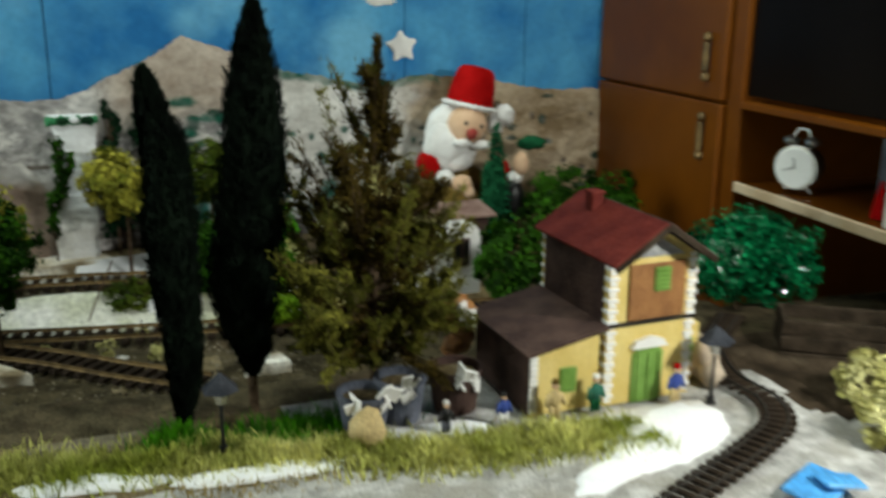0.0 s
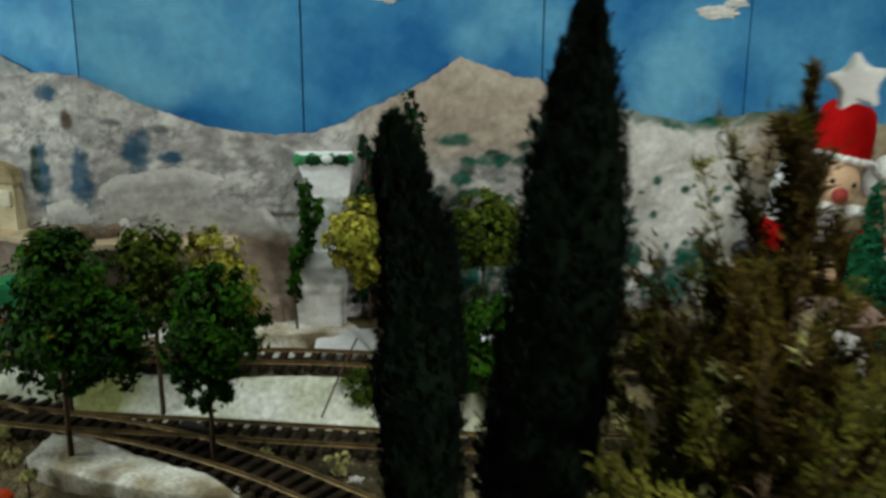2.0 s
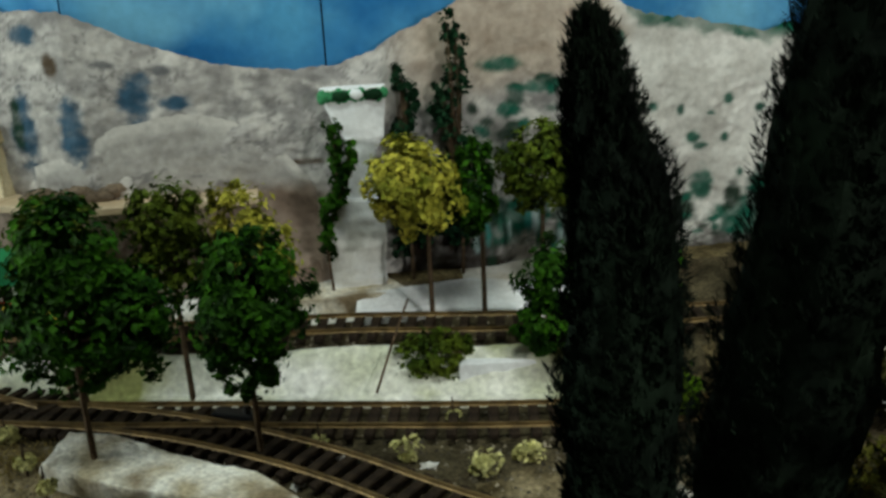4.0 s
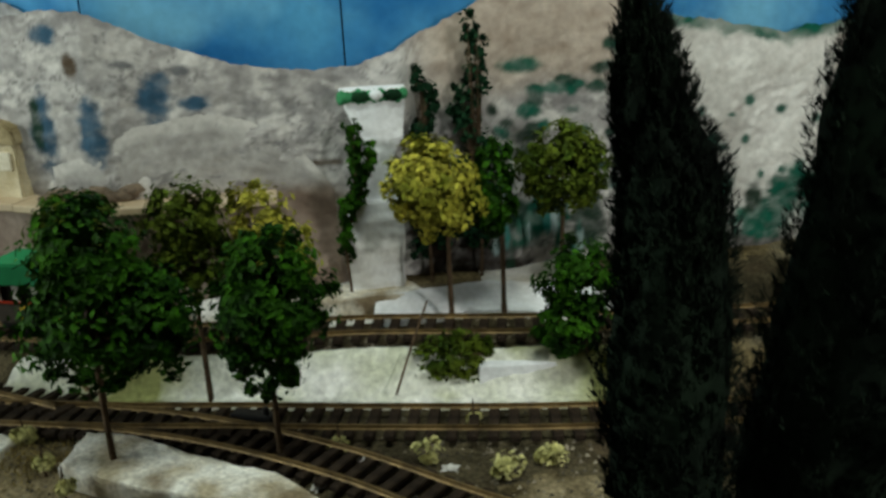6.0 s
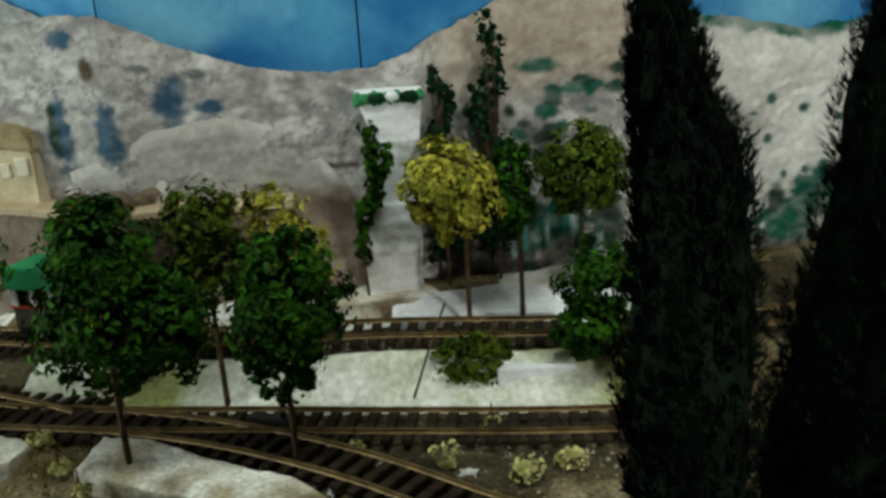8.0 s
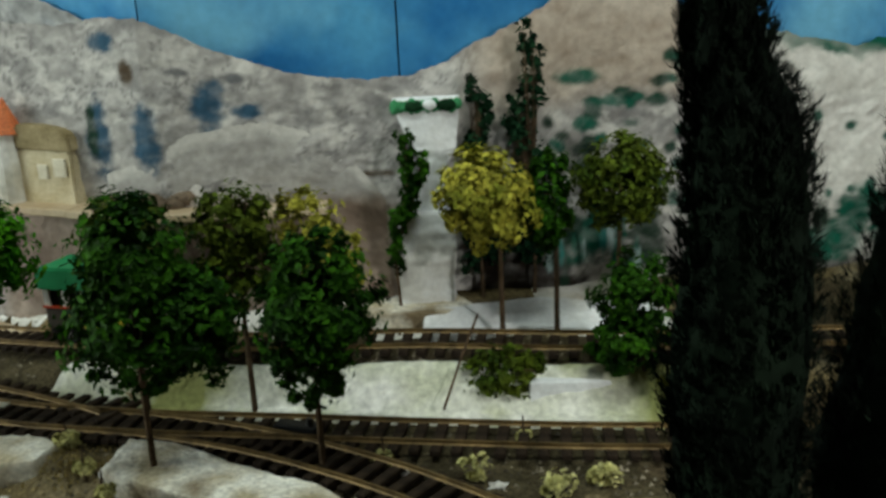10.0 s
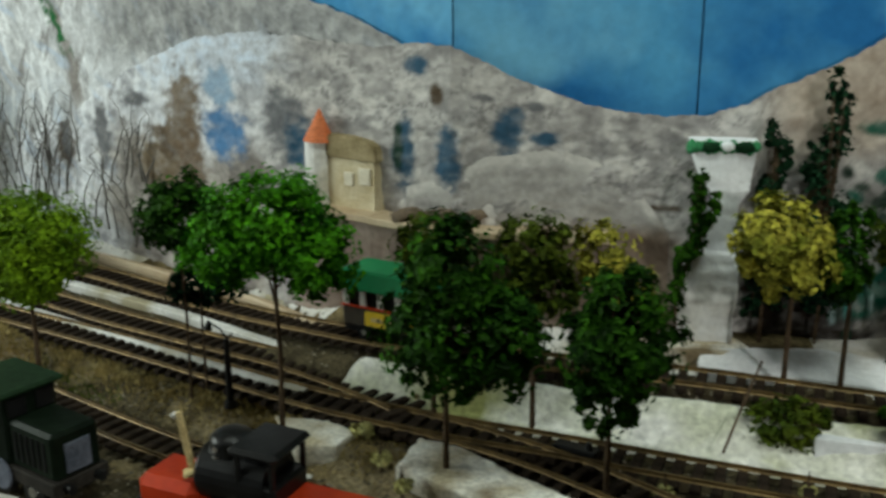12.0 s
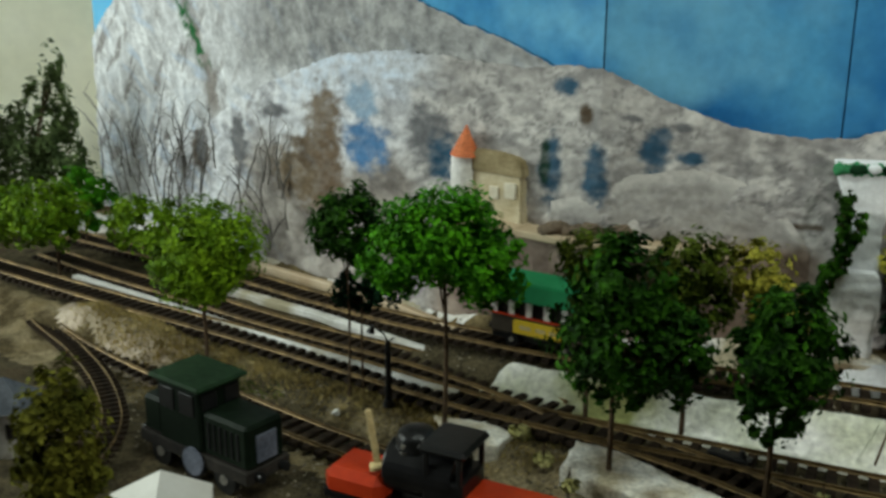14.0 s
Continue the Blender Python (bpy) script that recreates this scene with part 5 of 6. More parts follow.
for x, y, z, s in ((0.178, 0.622, 0.090, 1.0), (0.203, 0.624, 0.092, 1.3), (0.224, 0.632, 0.092, 1.2), (0.262, 0.632, 0.095, 1.3), (0.276, 0.634, 0.088, 0.9), (0.296, 0.70, 0.118, 1.2)):
    bm = bmesh.new()
    for k in range(4):
        a = rnd.uniform(0, 6.28)
        box(bm, (0.004 * math.cos(a), 0.003 * math.sin(a), 0.004 * k - 0.008), (0.010, 0.0022, 0.012), rz=math.degrees(a), rx=rnd.uniform(-40, 40), ry=rnd.uniform(-30, 30), bevel=0.0006)
    bmesh.ops.scale(bm, vec=(s * 0.8,) * 3, verts=bm.verts)
    solid("cloth_bow", bm, "white_trim", "small crumpled white cloth bow on a tub", "bow", group="white bows", at=(x, y, z))
bm = bmesh.new()
ball(bm, (0, 0, 0.010), (0.013, 0.009, 0.017), lump=0.5, seed=3)
solid("straw_sheaf", bm, "straw", "tan straw bundle in front of the tubs", "bundle", at=(0.184, 0.612, Z_TERRACE), smooth=True)
heap = thing("basket_heap", (0.297, 0.72, 0.065), "heap of rusty orange baskets behind the tubs", "baskets")
for k in range(9):
    bm = bmesh.new()
    ball(bm, (0.006 * math.sin(k * 2.2), 0.01 * math.cos(k * 1.3), 0.010 + 0.006 * k), (0.010, 0.009, 0.008), lump=0.5, seed=k)
    part("basket", bm, "wood_panel", heap, smooth=True)


def figurine(at, coat, legs, hat, label, sc=1.0, rz=0):
    """A plain painted figurine as one mesh."""
    bm = bmesh.new()
    rod(bm, (-0.002, 0, 0), (-0.002, 0, 0.010), 0.0019, 0.0022, 8, 1)
    rod(bm, (0.002, 0, 0), (0.002, 0, 0.010), 0.0019, 0.0022, 8, 1)
    ball(bm, (0, 0, 0.0145), (0.0046, 0.0034, 0.0068), 0, 2)
    rod(bm, (-0.004, 0, 0.018), (-0.0065, -0.001, 0.010), 0.0015, 0.0012, 6, 0)
    rod(bm, (0.004, 0, 0.018), (0.0065, -0.001, 0.010), 0.0015, 0.0012, 6, 0)
    ball(bm, (0, 0, 0.0235), (0.0026, 0.0026, 0.003), 2, 2)
    rod(bm, (0, 0, 0.0248), (0, 0, 0.0275), 0.0028, 0.002, 10, 3)
    bmesh.ops.scale(bm, vec=(sc,) * 3, verts=bm.verts)
    return solid("figurine", bm, [coat, legs, "skin_felt", hat], label, "figurine", group="station figurines", at=at, smooth=True, rz=rz)


figurine((0.429, 0.596, Z_TERRACE + 0.001), "blue_cloth", "straw", "red_felt", "tiny figurine in a blue coat before the green door", 1.12)
figurine((0.326, 0.602, Z_TERRACE), "straw", "straw", "brown_felt", "tiny tan figurine beside the station wing", 1.18)
figurine((0.362, 0.604, Z_TERRACE), "teal_paint", "green_felt", "white_trim", "tiny green and white figurine by the corner", 1.1)
figurine((0.288, 0.610, Z_TERRACE), "blue_cloth", "white_trim", "black", "tiny figurine in blue and white", 0.9)
figurine((0.243, 0.612, Z_TERRACE), "black", "grey_barrel", "white_trim", "tiny dark figurine near the tubs", 0.9)


def station_lamp(at, h, label, shade_r):
    """A lamp post: foot, pole, collar, hipped shade."""
    root = thing("street_lamp", at, label, "street lamp", "station lamps")
    bm = bmesh.new()
    rod(bm, (0, 0, -0.002), (0, 0, 0.004), 0.0042, 0.0030, 10)
    part("foot", bm, "black", root)
    bm = bmesh.new()
    rod(bm, (0, 0, 0.003), (0, 0, h), 0.0016, 0.0013, 8)
    part("pole", bm, "black", root)
    bm = bmesh.new()
    rod(bm, (0, 0, h), (0, 0, h + 0.010), 0.0038, 0.0058, 6)
    part("lantern", bm, "metal", root)
    bm = bmesh.new()
    rod(bm, (0, 0, h + 0.010), (0, 0, h + 0.022), shade_r, 0.001, 6)
    part("shade", bm, "shade_grey", root, "dark grey hipped lamp shade")
    return root


station_lamp((0.089, 0.640, Z_TERRACE), 0.036, "black lamp post with dark hipped shade in the grass", 0.0135)
station_lamp((0.457, 0.588, Z_TERRACE), 0.040, "black lamp post with wide grey shade by the station", 0.015)
bm = bmesh.new()
for k in range(6):
    ball(bm, (0.478 + 0.004 * math.sin(k * 3), 0.615 + 0.005 * k, Z_TERRACE + 0.010 + 0.006 * (k % 3)), (0.010, 0.010, 0.012), lump=0.6, seed=k)
solid("stone_heap", bm, "rock_tan", "tan stone heap at the end of the platform", "stones", kind="stuff", smooth=True)


# ---------- flat patches of snow and platform ----------
def patch(name, cx, cy, rx, ry, rz, material, label, seed, lift=0.0025, cat="snow", kind=""):
    """A thin uneven cover that follows the ground."""
    bm = bmesh.new()
    n, m = 36, 7
    ca, sa = math.cos(radians(rz)), math.sin(radians(rz))
    rings = []
    for j in range(m + 1):
        r = j / m
        ring = []
        for k in range(n):
            a = 6.283 * k / n
            q = r * (1 + 0.30 * noise.noise(Vector((math.cos(a) * 1.6, math.sin(a) * 1.6, seed))) + 0.14 * noise.noise(Vector((math.cos(a) * 5, math.sin(a) * 5, seed))))
            u, v = q * rx * math.cos(a), q * ry * math.sin(a)
            x, y = cx + u * ca - v * sa, cy + u * sa + v * ca
            z = height(x, y) + lift * (1 - r ** 4) + 0.0012 * noise.noise(Vector((x * 90, y * 90, 0))) * (1 - r) - (0.003 if j == m else 0)
            ring.append(bm.verts.new((x, y, z)))
        rings.append(ring)
    for p, q in zip(rings, rings[1:]):
        for k in range(n):
            bm.faces.new((p[k], q[k], q[(k + 1) % n], p[(k + 1) % n]))
    bmesh.ops.remove_doubles(bm, verts=bm.verts, dist=1e-5)
    bmesh.ops.recalc_face_normals(bm, faces=bm.faces)
    return solid(name, bm, material, label, cat, kind=kind, smooth=True)


patch("snow_patch", 0.396, 0.557, 0.076, 0.036, 22, "snow", "bright white powder snow before the station", 1, 0.005)
patch("snow_patch", 0.330, 0.522, 0.045, 0.014, 22, "snow", "white powder snow at the rim of the loop", 2, 0.004)
patch("snow_patch", 0.115, 0.606, 0.075, 0.011, -8, "snow", "thin white powder snow in front of the grass", 3, 0.004)
patch("snow_patch", 0.0, 0.632, 0.055, 0.013, -10, "snow", "thin white powder snow by the dry grass", 4, 0.004)
patch("snow_patch", 0.235, 0.622, 0.055, 0.014, -6, "snow", "white powder snow round the tubs", 6, 0.003)
patch("snow_patch", 0.40, 0.592, 0.07, 0.012, 0, "plaster", "pale platform in front of the station door", 5, 0.003)
bm = bmesh.new()
box(bm, (0, 0, 0.003), (0.045, 0.030, 0.004), rz=25, rx=4, bevel=0.001)
box(bm, (0.012, -0.006, 0.007), (0.030, 0.018, 0.003), rz=-10, ry=8, bevel=0.001)
solid("blue_paper", bm, "blue_paper", "crumpled light blue paper on the gravel", "paper", at=(0.436, 0.452, Z_TERRACE))


# ---------- grass ----------
def grass(name, region, count, lo, hi, material, label, seed):
    rnd = random.Random(seed)
    verts, faces = [], []
    for _ in range(count):
        x, y = region(rnd)
        z = height(x, y) - 0.001
        h = rnd.uniform(lo, hi) * (0.65 + 0.5 * noise.noise(Vector((x * 40, y * 40, seed))))
        a = rnd.uniform(0, 6.28)
        w = Vector((math.cos(a), math.sin(a), 0)) * rnd.uniform(0.0004, 0.0009)
        b = Vector((rnd.gauss(0, 0.35), rnd.gauss(0, 0.35), 1)) * h
        p = Vector((x, y, z))
        m = p + b * 0.55 + Vector((0, 0, h * 0.06))
        i = len(verts)
        verts += [p - w, p + w, m + w * 0.7, m - w * 0.7, p + b]
        faces += [(i, i + 1, i + 2, i + 3), (i + 3, i + 2, i + 4)]
    me = bpy.data.meshes.new(name)
    me.from_pydata([tuple(v) for v in verts], [], faces)
    me.materials.append(M[material])
    return tagged(new(name, me), label, "grass", kind="stuff")


def front_strip(rnd):
    x = rnd.uniform(-0.08, 0.385)
    mid = lerp_table([(-0.08, 0.665), (0.10, 0.635), (0.20, 0.592), (0.385, 0.560)], x)
    return x, mid + rnd.gauss(0, 0.0125)


grass("grass", front_strip, 17000, 0.008, 0.021, "grass", "straw-green grass fibres along the terrace edge", 31)
grass("grass", lambda r: (r.uniform(0.05, 0.30), 0.0 + lerp_table([(0.05, 0.625), (0.30, 0.556)], 0.15) + r.gauss(0, 0.012)), 1500, 0.004, 0.010, "grass_dry", "dry tan grass fibres", 32)
grass("grass", lambda r: (0.145 + r.gauss(0, 0.03), 0.655 + r.gauss(0, 0.012)), 1800, 0.008, 0.020, "leaf_bright", "bright green grass tuft near the cypresses", 33)
grass("grass", lambda r: (0.06 + r.gauss(0, 0.012), 0.665 + r.gauss(0, 0.010)), 700, 0.010, 0.024, "leaf_bright", "bright green grass round a cypress foot", 34)


def along(line, off, spread):
    pts = spline([(x, y, 0) for x, y in line], 0.01)

    def pick(r):
        p = r.choice(pts)
        return p.x + r.gauss(0, spread), p.y + off + r.gauss(0, spread)
    return pick


grass("grass", along([(-0.62, 1.235), (-0.45, 1.16), (-0.33, 1.115), (-0.24, 1.075)], 0.0, 0.014), 7000, 0.003, 0.009, "grass_dry", "dry tan grass between the tracks", 35)
grass("grass", along([(-0.80, 1.33), (-0.70, 1.25), (-0.60, 1.18)], 0.0, 0.024), 6500, 0.004, 0.010, "grass_dry", "dry tan grass on the mound by the throat", 36)
grass("grass", along([(-0.62, 1.20), (-0.52, 1.15)], 0.0, 0.010), 900, 0.004, 0.010, "leaf_olive", "green grass on the mound", 37)
grass("grass", lambda r: (r.uniform(-0.10, 0.12), r.uniform(1.10, 1.135)), 1300, 0.002, 0.005, "leaf_olive", "short moss on the plaster bank", 38)

# ---------- plaster slabs, strips and stones of the yard ----------


def slab(name, pts, z0, h, material, label, cat="slab", ragged=0.002, group="", tilt=0.0):
    """A flat plaster piece with a broken outline and rounded rim."""
    bm = bmesh.new()
    line = []
    for (x0, y0), (x1, y1) in zip(pts, pts[1:] + pts[:1]):
        n = max(2, int(math.hypot(x1 - x0, y1 - y0) / 0.008))
        for k in range(n):
            t = k / n
            x, y = x0 + (x1 - x0) * t, y0 + (y1 - y0) * t
            line.append((x + ragged * noise.noise(Vector((x * 120, y * 120, 1))), y + ragged * noise.noise(Vector((x * 120, y * 120, 7)))))
    cx, cy = sum(p[0] for p in line) / len(line), sum(p[1] for p in line) / len(line)
    rings = []
    for s, z in ((1.0, -0.01), (1.0, h * 0.7), (0.985, h * 0.95), (0.95, h), (0.7, h * 1.05)):
        rings.append([bm.verts.new((cx + (x - cx) * s, cy + (y - cy) * s, z0 + z + tilt * s * (y - cy) + 0.0012 * noise.noise(Vector((x * 70, y * 70, s * 9))))) for x, y in line])
    for p, q in zip(rings, rings[1:]):
        for k in range(len(line)):
            j = (k + 1) % len(line)
            bm.faces.new((p[k], p[j], q[j], q[k]))
    bm.faces.new(rings[-1])
    bmesh.ops.recalc_face_normals(bm, faces=bm.faces)
    return solid(name, bm, material, label, cat, group=group)


slab("plaster_slab", [(-0.218, 1.090), (-0.185, 1.080), (-0.13, 1.038), (-0.075, 1.005), (-0.045, 0.968), (-0.10, 0.978), (-0.165, 1.004), (-0.225, 1.045)], 0.0, 0.008, "slab",
     "broken white plaster slab beside the turnout")
slab("plaster_slab", [(-0.345, 1.118), (-0.30, 1.118), (-0.270, 1.100), (-0.280, 1.072), (-0.310, 1.070)], -0.006, 0.009, "slab", "small broken white plaster slab")
slab("plaster_slab", [(0.0, 1.190), (0.10, 1.184), (0.18, 1.170), (0.20, 1.205), (0.10, 1.222), (0.0, 1.214)], 0.022, 0.020, "chalk", "long white plaster slab behind the rear track", tilt=0.35)
slab("plaster_slab", [(0.075, 1.098), (0.135, 1.095), (0.135, 1.112), (0.075, 1.114)], 0.015, 0.010, "chalk", "white plaster ledge on the mossy bank")
slab("plaster_slab", [(-0.08, 1.215), (0.02, 1.205), (0.045, 1.225), (0.03, 1.255), (-0.07, 1.255)], 0.040, 0.007, "slab", "white plaster apron before the rock pillar")

slab("plaster_slab", [(-0.170, 0.945), (-0.05, 0.897), (0.04, 0.848), (0.052, 0.815), (-0.04, 0.845), (-0.16, 0.895)], -0.004, 0.006, "gravel", "long grey plaster path below the terrace")
slab("plaster_slab", [(0.150, 0.915), (0.196, 0.912), (0.192, 0.940), (0.155, 0.944)], -0.002, 0.010, "slab", "pale plaster block behind the Christmas tree")


def strip(line, w, z0, h, material, label):
    pts = spline([(x, y, 0) for x, y in line], 0.02)
    bm = bmesh.new()
    prev = None
    for i, p in enumerate(pts):
        d = (pts[min(i + 1, len(pts) - 1)] - pts[max(i - 1, 0)]).normalized()
        nn = Vector((-d.y, d.x, 0))
        e = 0.0008 * noise.noise(Vector((p.x * 60, p.y * 60, 0)))
        a, b = p - nn * (w / 2 + e), p + nn * (w / 2 + e)
        ring = [bm.verts.new((a.x, a.y, z0 - 0.006)), bm.verts.new((a.x, a.y, z0 + h * 0.8)), bm.verts.new((a.x + nn.x * 0.0015, a.y + nn.y * 0.0015, z0 + h)),
                bm.verts.new((b.x - nn.x * 0.0015, b.y - nn.y * 0.0015, z0 + h)), bm.verts.new((b.x, b.y, z0 + h * 0.8)), bm.verts.new((b.x, b.y, z0 - 0.006))]
        if prev:
            for k in range(5):
                bm.faces.new((prev[k], ring[k], ring[k + 1], prev[k + 1]))
        else:
            bm.faces.new(ring)
        prev = ring
    bm.faces.new(prev[::-1])
    bmesh.ops.recalc_face_normals(bm, faces=bm.faces)
    return solid("platform_strip", bm, material, label, "platform", group="platforms between the tracks")


strip([(-0.90, 1.415), (-0.767, 1.357), (-0.638, 1.298), (-0.536, 1.252), (-0.445, 1.211), (-0.37, 1.178), (-0.33, 1.165)], 0.010, 0.003, 0.004, "plaster", "narrow white plaster platform between two tracks")
strip([(-0.80, 1.455), (-0.616, 1.372), (-0.512, 1.322), (-0.396, 1.258), (-0.300, 1.206)], 0.012, 0.008, 0.004, "plaster", "narrow pale platform ending in a point")
strip([(-0.80, 1.535), (-0.662, 1.470), (-0.537, 1.405), (-0.435, 1.345), (-0.341, 1.272)], 0.010, 0.014, 0.010, "pale_wood", "pale wooden kerb behind the rear track")

# ---------- wooden ledge and castle ----------
bm = bmesh.new()
pts = [(x, back_line(x)) for x in (-0.36, -0.29, -0.22, -0.15, -0.075)]
for (xa, ya), (xb, yb) in zip(pts, pts[1:]):
    d = Vector((xb - xa, yb - ya))
    box(bm, ((xa + xb) / 2, (ya + yb) / 2 - 0.022, 0.136 - 0.01 * ((xa + xb) / 2 + 0.2)), (d.length + 0.001, 0.040, 0.007), rz=math.degrees(math.atan2(d.y, d.x)), bevel=0.001)
solid("wooden_ledge", bm, "pale_wood", "pale wooden ledge along the mountain foot", "ledge")
castle = thing("castle", (-0.328, 1.297, 0.139), "sandy model castle with orange cone roof on the ledge", "model castle", rz=-26)
bm = bmesh.new()
prism(bm, [(-0.03, 0), (0.037, 0), (0.037, 0.046), (0.034, 0.050), (0.024, 0.049), (0.010, 0.051), (-0.030, 0.050)], 0, 0.020)
bmesh.ops.bevel(bm, geom=list(bm.edges), offset=0.0018, segments=2, affect="EDGES")
part("wall", bm, "castle", castle)
# shadowed upper band: its shade is part of the darker olive-tan colour
bm = bmesh.new()
prism(bm, [(-0.032, 0.049), (0.040, 0.048), (0.038, 0.062), (0.030, 0.067), (0.004, 0.071), (-0.026, 0.071)], -0.002, 0.018)
bmesh.ops.bevel(bm, geom=list(bm.edges), offset=0.002, segments=2, affect="EDGES")
part("roof", bm, "castle_roof", castle, "olive-tan upper storey with its shade in the colour")
for x, z, w, hh in ((0.024, 0.034, 0.014, 0.016), (0.004, 0.030, 0.011, 0.013)):
    bm = bmesh.new()
    box(bm, (x, -0.0010, z), (w, 0.0024, hh), bevel=0.0006)
    part("shutter", bm, "castle_pale", castle, "pale blind window")
bm = bmesh.new()
rod(bm, (-0.036, 0, 0), (-0.036, 0, 0.066), 0.0135, 0.0125, 14)
part("tower", bm, "plaster", castle, "white round tower")
bm = bmesh.new()
rod(bm, (-0.034, 0, 0.064), (-0.032, 0, 0.095), 0.0155, 0.0006, 14)
part("tower_roof", bm, "orange_roof", castle, "orange conical roof")
bm = bmesh.new()
for k in range(8):
    ball(bm, (-0.265 + 0.010 * k, 1.252 + 0.002 * math.sin(k), 0.144 + 0.003 * math.sin(k * 2)), (0.010, 0.008, 0.007), lump=0.6, seed=k)
solid("rubble", bm, "brown_paint", "dark rubble on the wooden ledge", "rubble", smooth=True)

# ---------- rock pillar and ivy ----------
def rough_block(name, outline, y0, y1, material, label, amp, seed):
    """An upright plaster block: left and right edges by height, with a lumpy face."""
    bm = bmesh.new()
    n, seg = 60, 24
    rings = []
    for k in range(n + 1):
        z = outline[0][0] + (outline[-1][0] - outline[0][0]) * k / n
        xl, xr = lerp_table([(q[0], q[1]) for q in outline], z), lerp_table([(q[0], q[2]) for q in outline], z)
        ring = []
        for s in range(seg):
            a = 6.283 * s / seg
            cx, cy = math.copysign(abs(math.cos(a)) ** 0.3, math.cos(a)), math.copysign(abs(math.sin(a)) ** 0.3, math.sin(a))
            p = Vector(((xl + xr) / 2 + (xr - xl) / 2 * cx, (y0 + y1) / 2 + (y1 - y0) / 2 * cy, z))
            d = amp * (noise.noise(p * 45 + Vector((seed, 0, 0))) + 0.6 * noise.noise(p * 120 + Vector((0, seed, 0))))
            ring.append(bm.verts.new(p + Vector((d * math.cos(a), d * math.sin(a) * 1.5, 0.5 * d))))
        rings.append(ring)
    for p, q in zip(rings, rings[1:]):
        for s in range(seg):
            bm.faces.new((p[s], p[(s + 1) % seg], q[(s + 1) % seg], q[s])).smooth = True
    bm.faces.new(rings[0][::-1])
    bm.faces.new(rings[-1])
    return solid(name, bm, material, label, "rock")


rough_block("rock_pillar", [(0.046, -0.018, 0.031), (0.066, -0.018, 0.032), (0.095, -0.017, 0.033), (0.112, -0.015, 0.032), (0.122, -0.010, 0.029), (0.126, -0.004, 0.026)], 1.230, 1.252, "chalk", "bluish-white plaster block at the pillar foot", 0.0018, 2)
rough_block("rock_pillar", [(0.118, -0.012, 0.031), (0.135, -0.004, 0.031), (0.150, 0.004, 0.030), (0.163, 0.007, 0.030), (0.170, 0.005, 0.032), (0.178, 0.002, 0.037), (0.190, -0.004, 0.039), (0.205, -0.011, 0.040), (0.222, -0.015, 0.041)], 1.240, 1.258, "chalk", "pale plaster rock pillar with a narrow waist", 0.0013, 5)
bm = bmesh.new()
for k in range(12):
    ball(bm, (-0.013 + 0.0047 * k, 1.240, 0.216 + 0.0015 * math.sin(k * 3.1)), (0.0045, 0.0035, 0.0055 + 0.001 * math.cos(k * 1.9)), 0, 2, 0.3, k)
for x in (0.003, 0.030):
    ball(bm, (x, 1.2375, 0.216), (0.0085, 0.0025, 0.0045), 2, 2, 0.4, x * 99)
ball(bm, (0.016, 1.237, 0.217), (0.0055, 0.0025, 0.0042), 1, 2, 0.4, 3)
solid("moss_cap", bm, ["moss", "chalk", "pine_leaf"], "green moss on the top of the rock pillar", "moss", smooth=True)


def climber(name, stem, leaves, material, label, r=0.0014, size=0.004, spread=0.006, seed=0, cat="plant"):
    """A climbing plant: a bent stem with small leaves round it."""
    root = thing(name, stem[0], label, cat)
    o = Vector(stem[0])
    bm = bmesh.new()
    for a, b in zip(stem, stem[1:]):
        rod(bm, Vector(a) - o, Vector(b) - o, r, r * 0.8, 6)
    part("stem", bm, "bark", root)
    if leaves:
        pts = spline(stem, 0.004)
        rnd = random.Random(seed)
        blobs = [(tuple(p - o), (spread * rnd.uniform(0.6, 1.3),) * 3) for p in pts[len(pts) // 4:]]
        me = leaf_crown(blobs, leaves, size, seed + 1, 0.2)
        me.materials.append(M[material])
        ob = new("leaves", me)
        ob.parent = root
    return root


climber("ivy", [(-0.017, 1.226, 0.045), (-0.019, 1.226, 0.085), (-0.016, 1.226, 0.12), (-0.006, 1.226, 0.150), (-0.006, 1.226, 0.195)], 620, "leaf", "dark ivy stem climbing the rock pillar", seed=41, spread=0.0085, size=0.0042)
climber("ivy", [(-0.014, 1.224, 0.11), (0.002, 1.224, 0.150), (0.007, 1.224, 0.176)], 300, "leaf", "dark ivy shoot on the pillar waist", seed=44, spread=0.0065, size=0.0042)
climber("bare_branch", [(0.010, 1.092, 0.012), (0.026, 1.120, 0.040), (0.042, 1.148, 0.064)], 0, "leaf", "thin leaning bare stick on the bank", 0.0011)


def pine(at, h, r, label, seed):
    """A small ragged dark pine against the mountain."""
    blobs = []
    rnd = random.Random(seed)
    for k in range(20):
        t = k / 19
        side = rnd.choice((-1, 1))
        blobs.append(E3(side * rnd.uniform(0.1, 0.75) * r * (1 - 0.5 * t), rnd.uniform(-0.004, 0.004), h * (0.15 + 0.8 * t), r * (1.0 - 0.45 * t) * rnd.uniform(0.55, 0.95), r * 0.5, h * rnd.uniform(0.04, 0.07)))
    return leafy_tree(at, h, blobs, "pine_leaf", label, seed, 4200, 0.0032, trunk=0.0016)


pine((0.056, 1.244, 0.05), 0.190, 0.016, "small ragged dark pine beside the rock pillar", 51)
pine((0.101, 1.244, 0.05), 0.232, 0.024, "tall ragged dark pine against the mountain", 52)

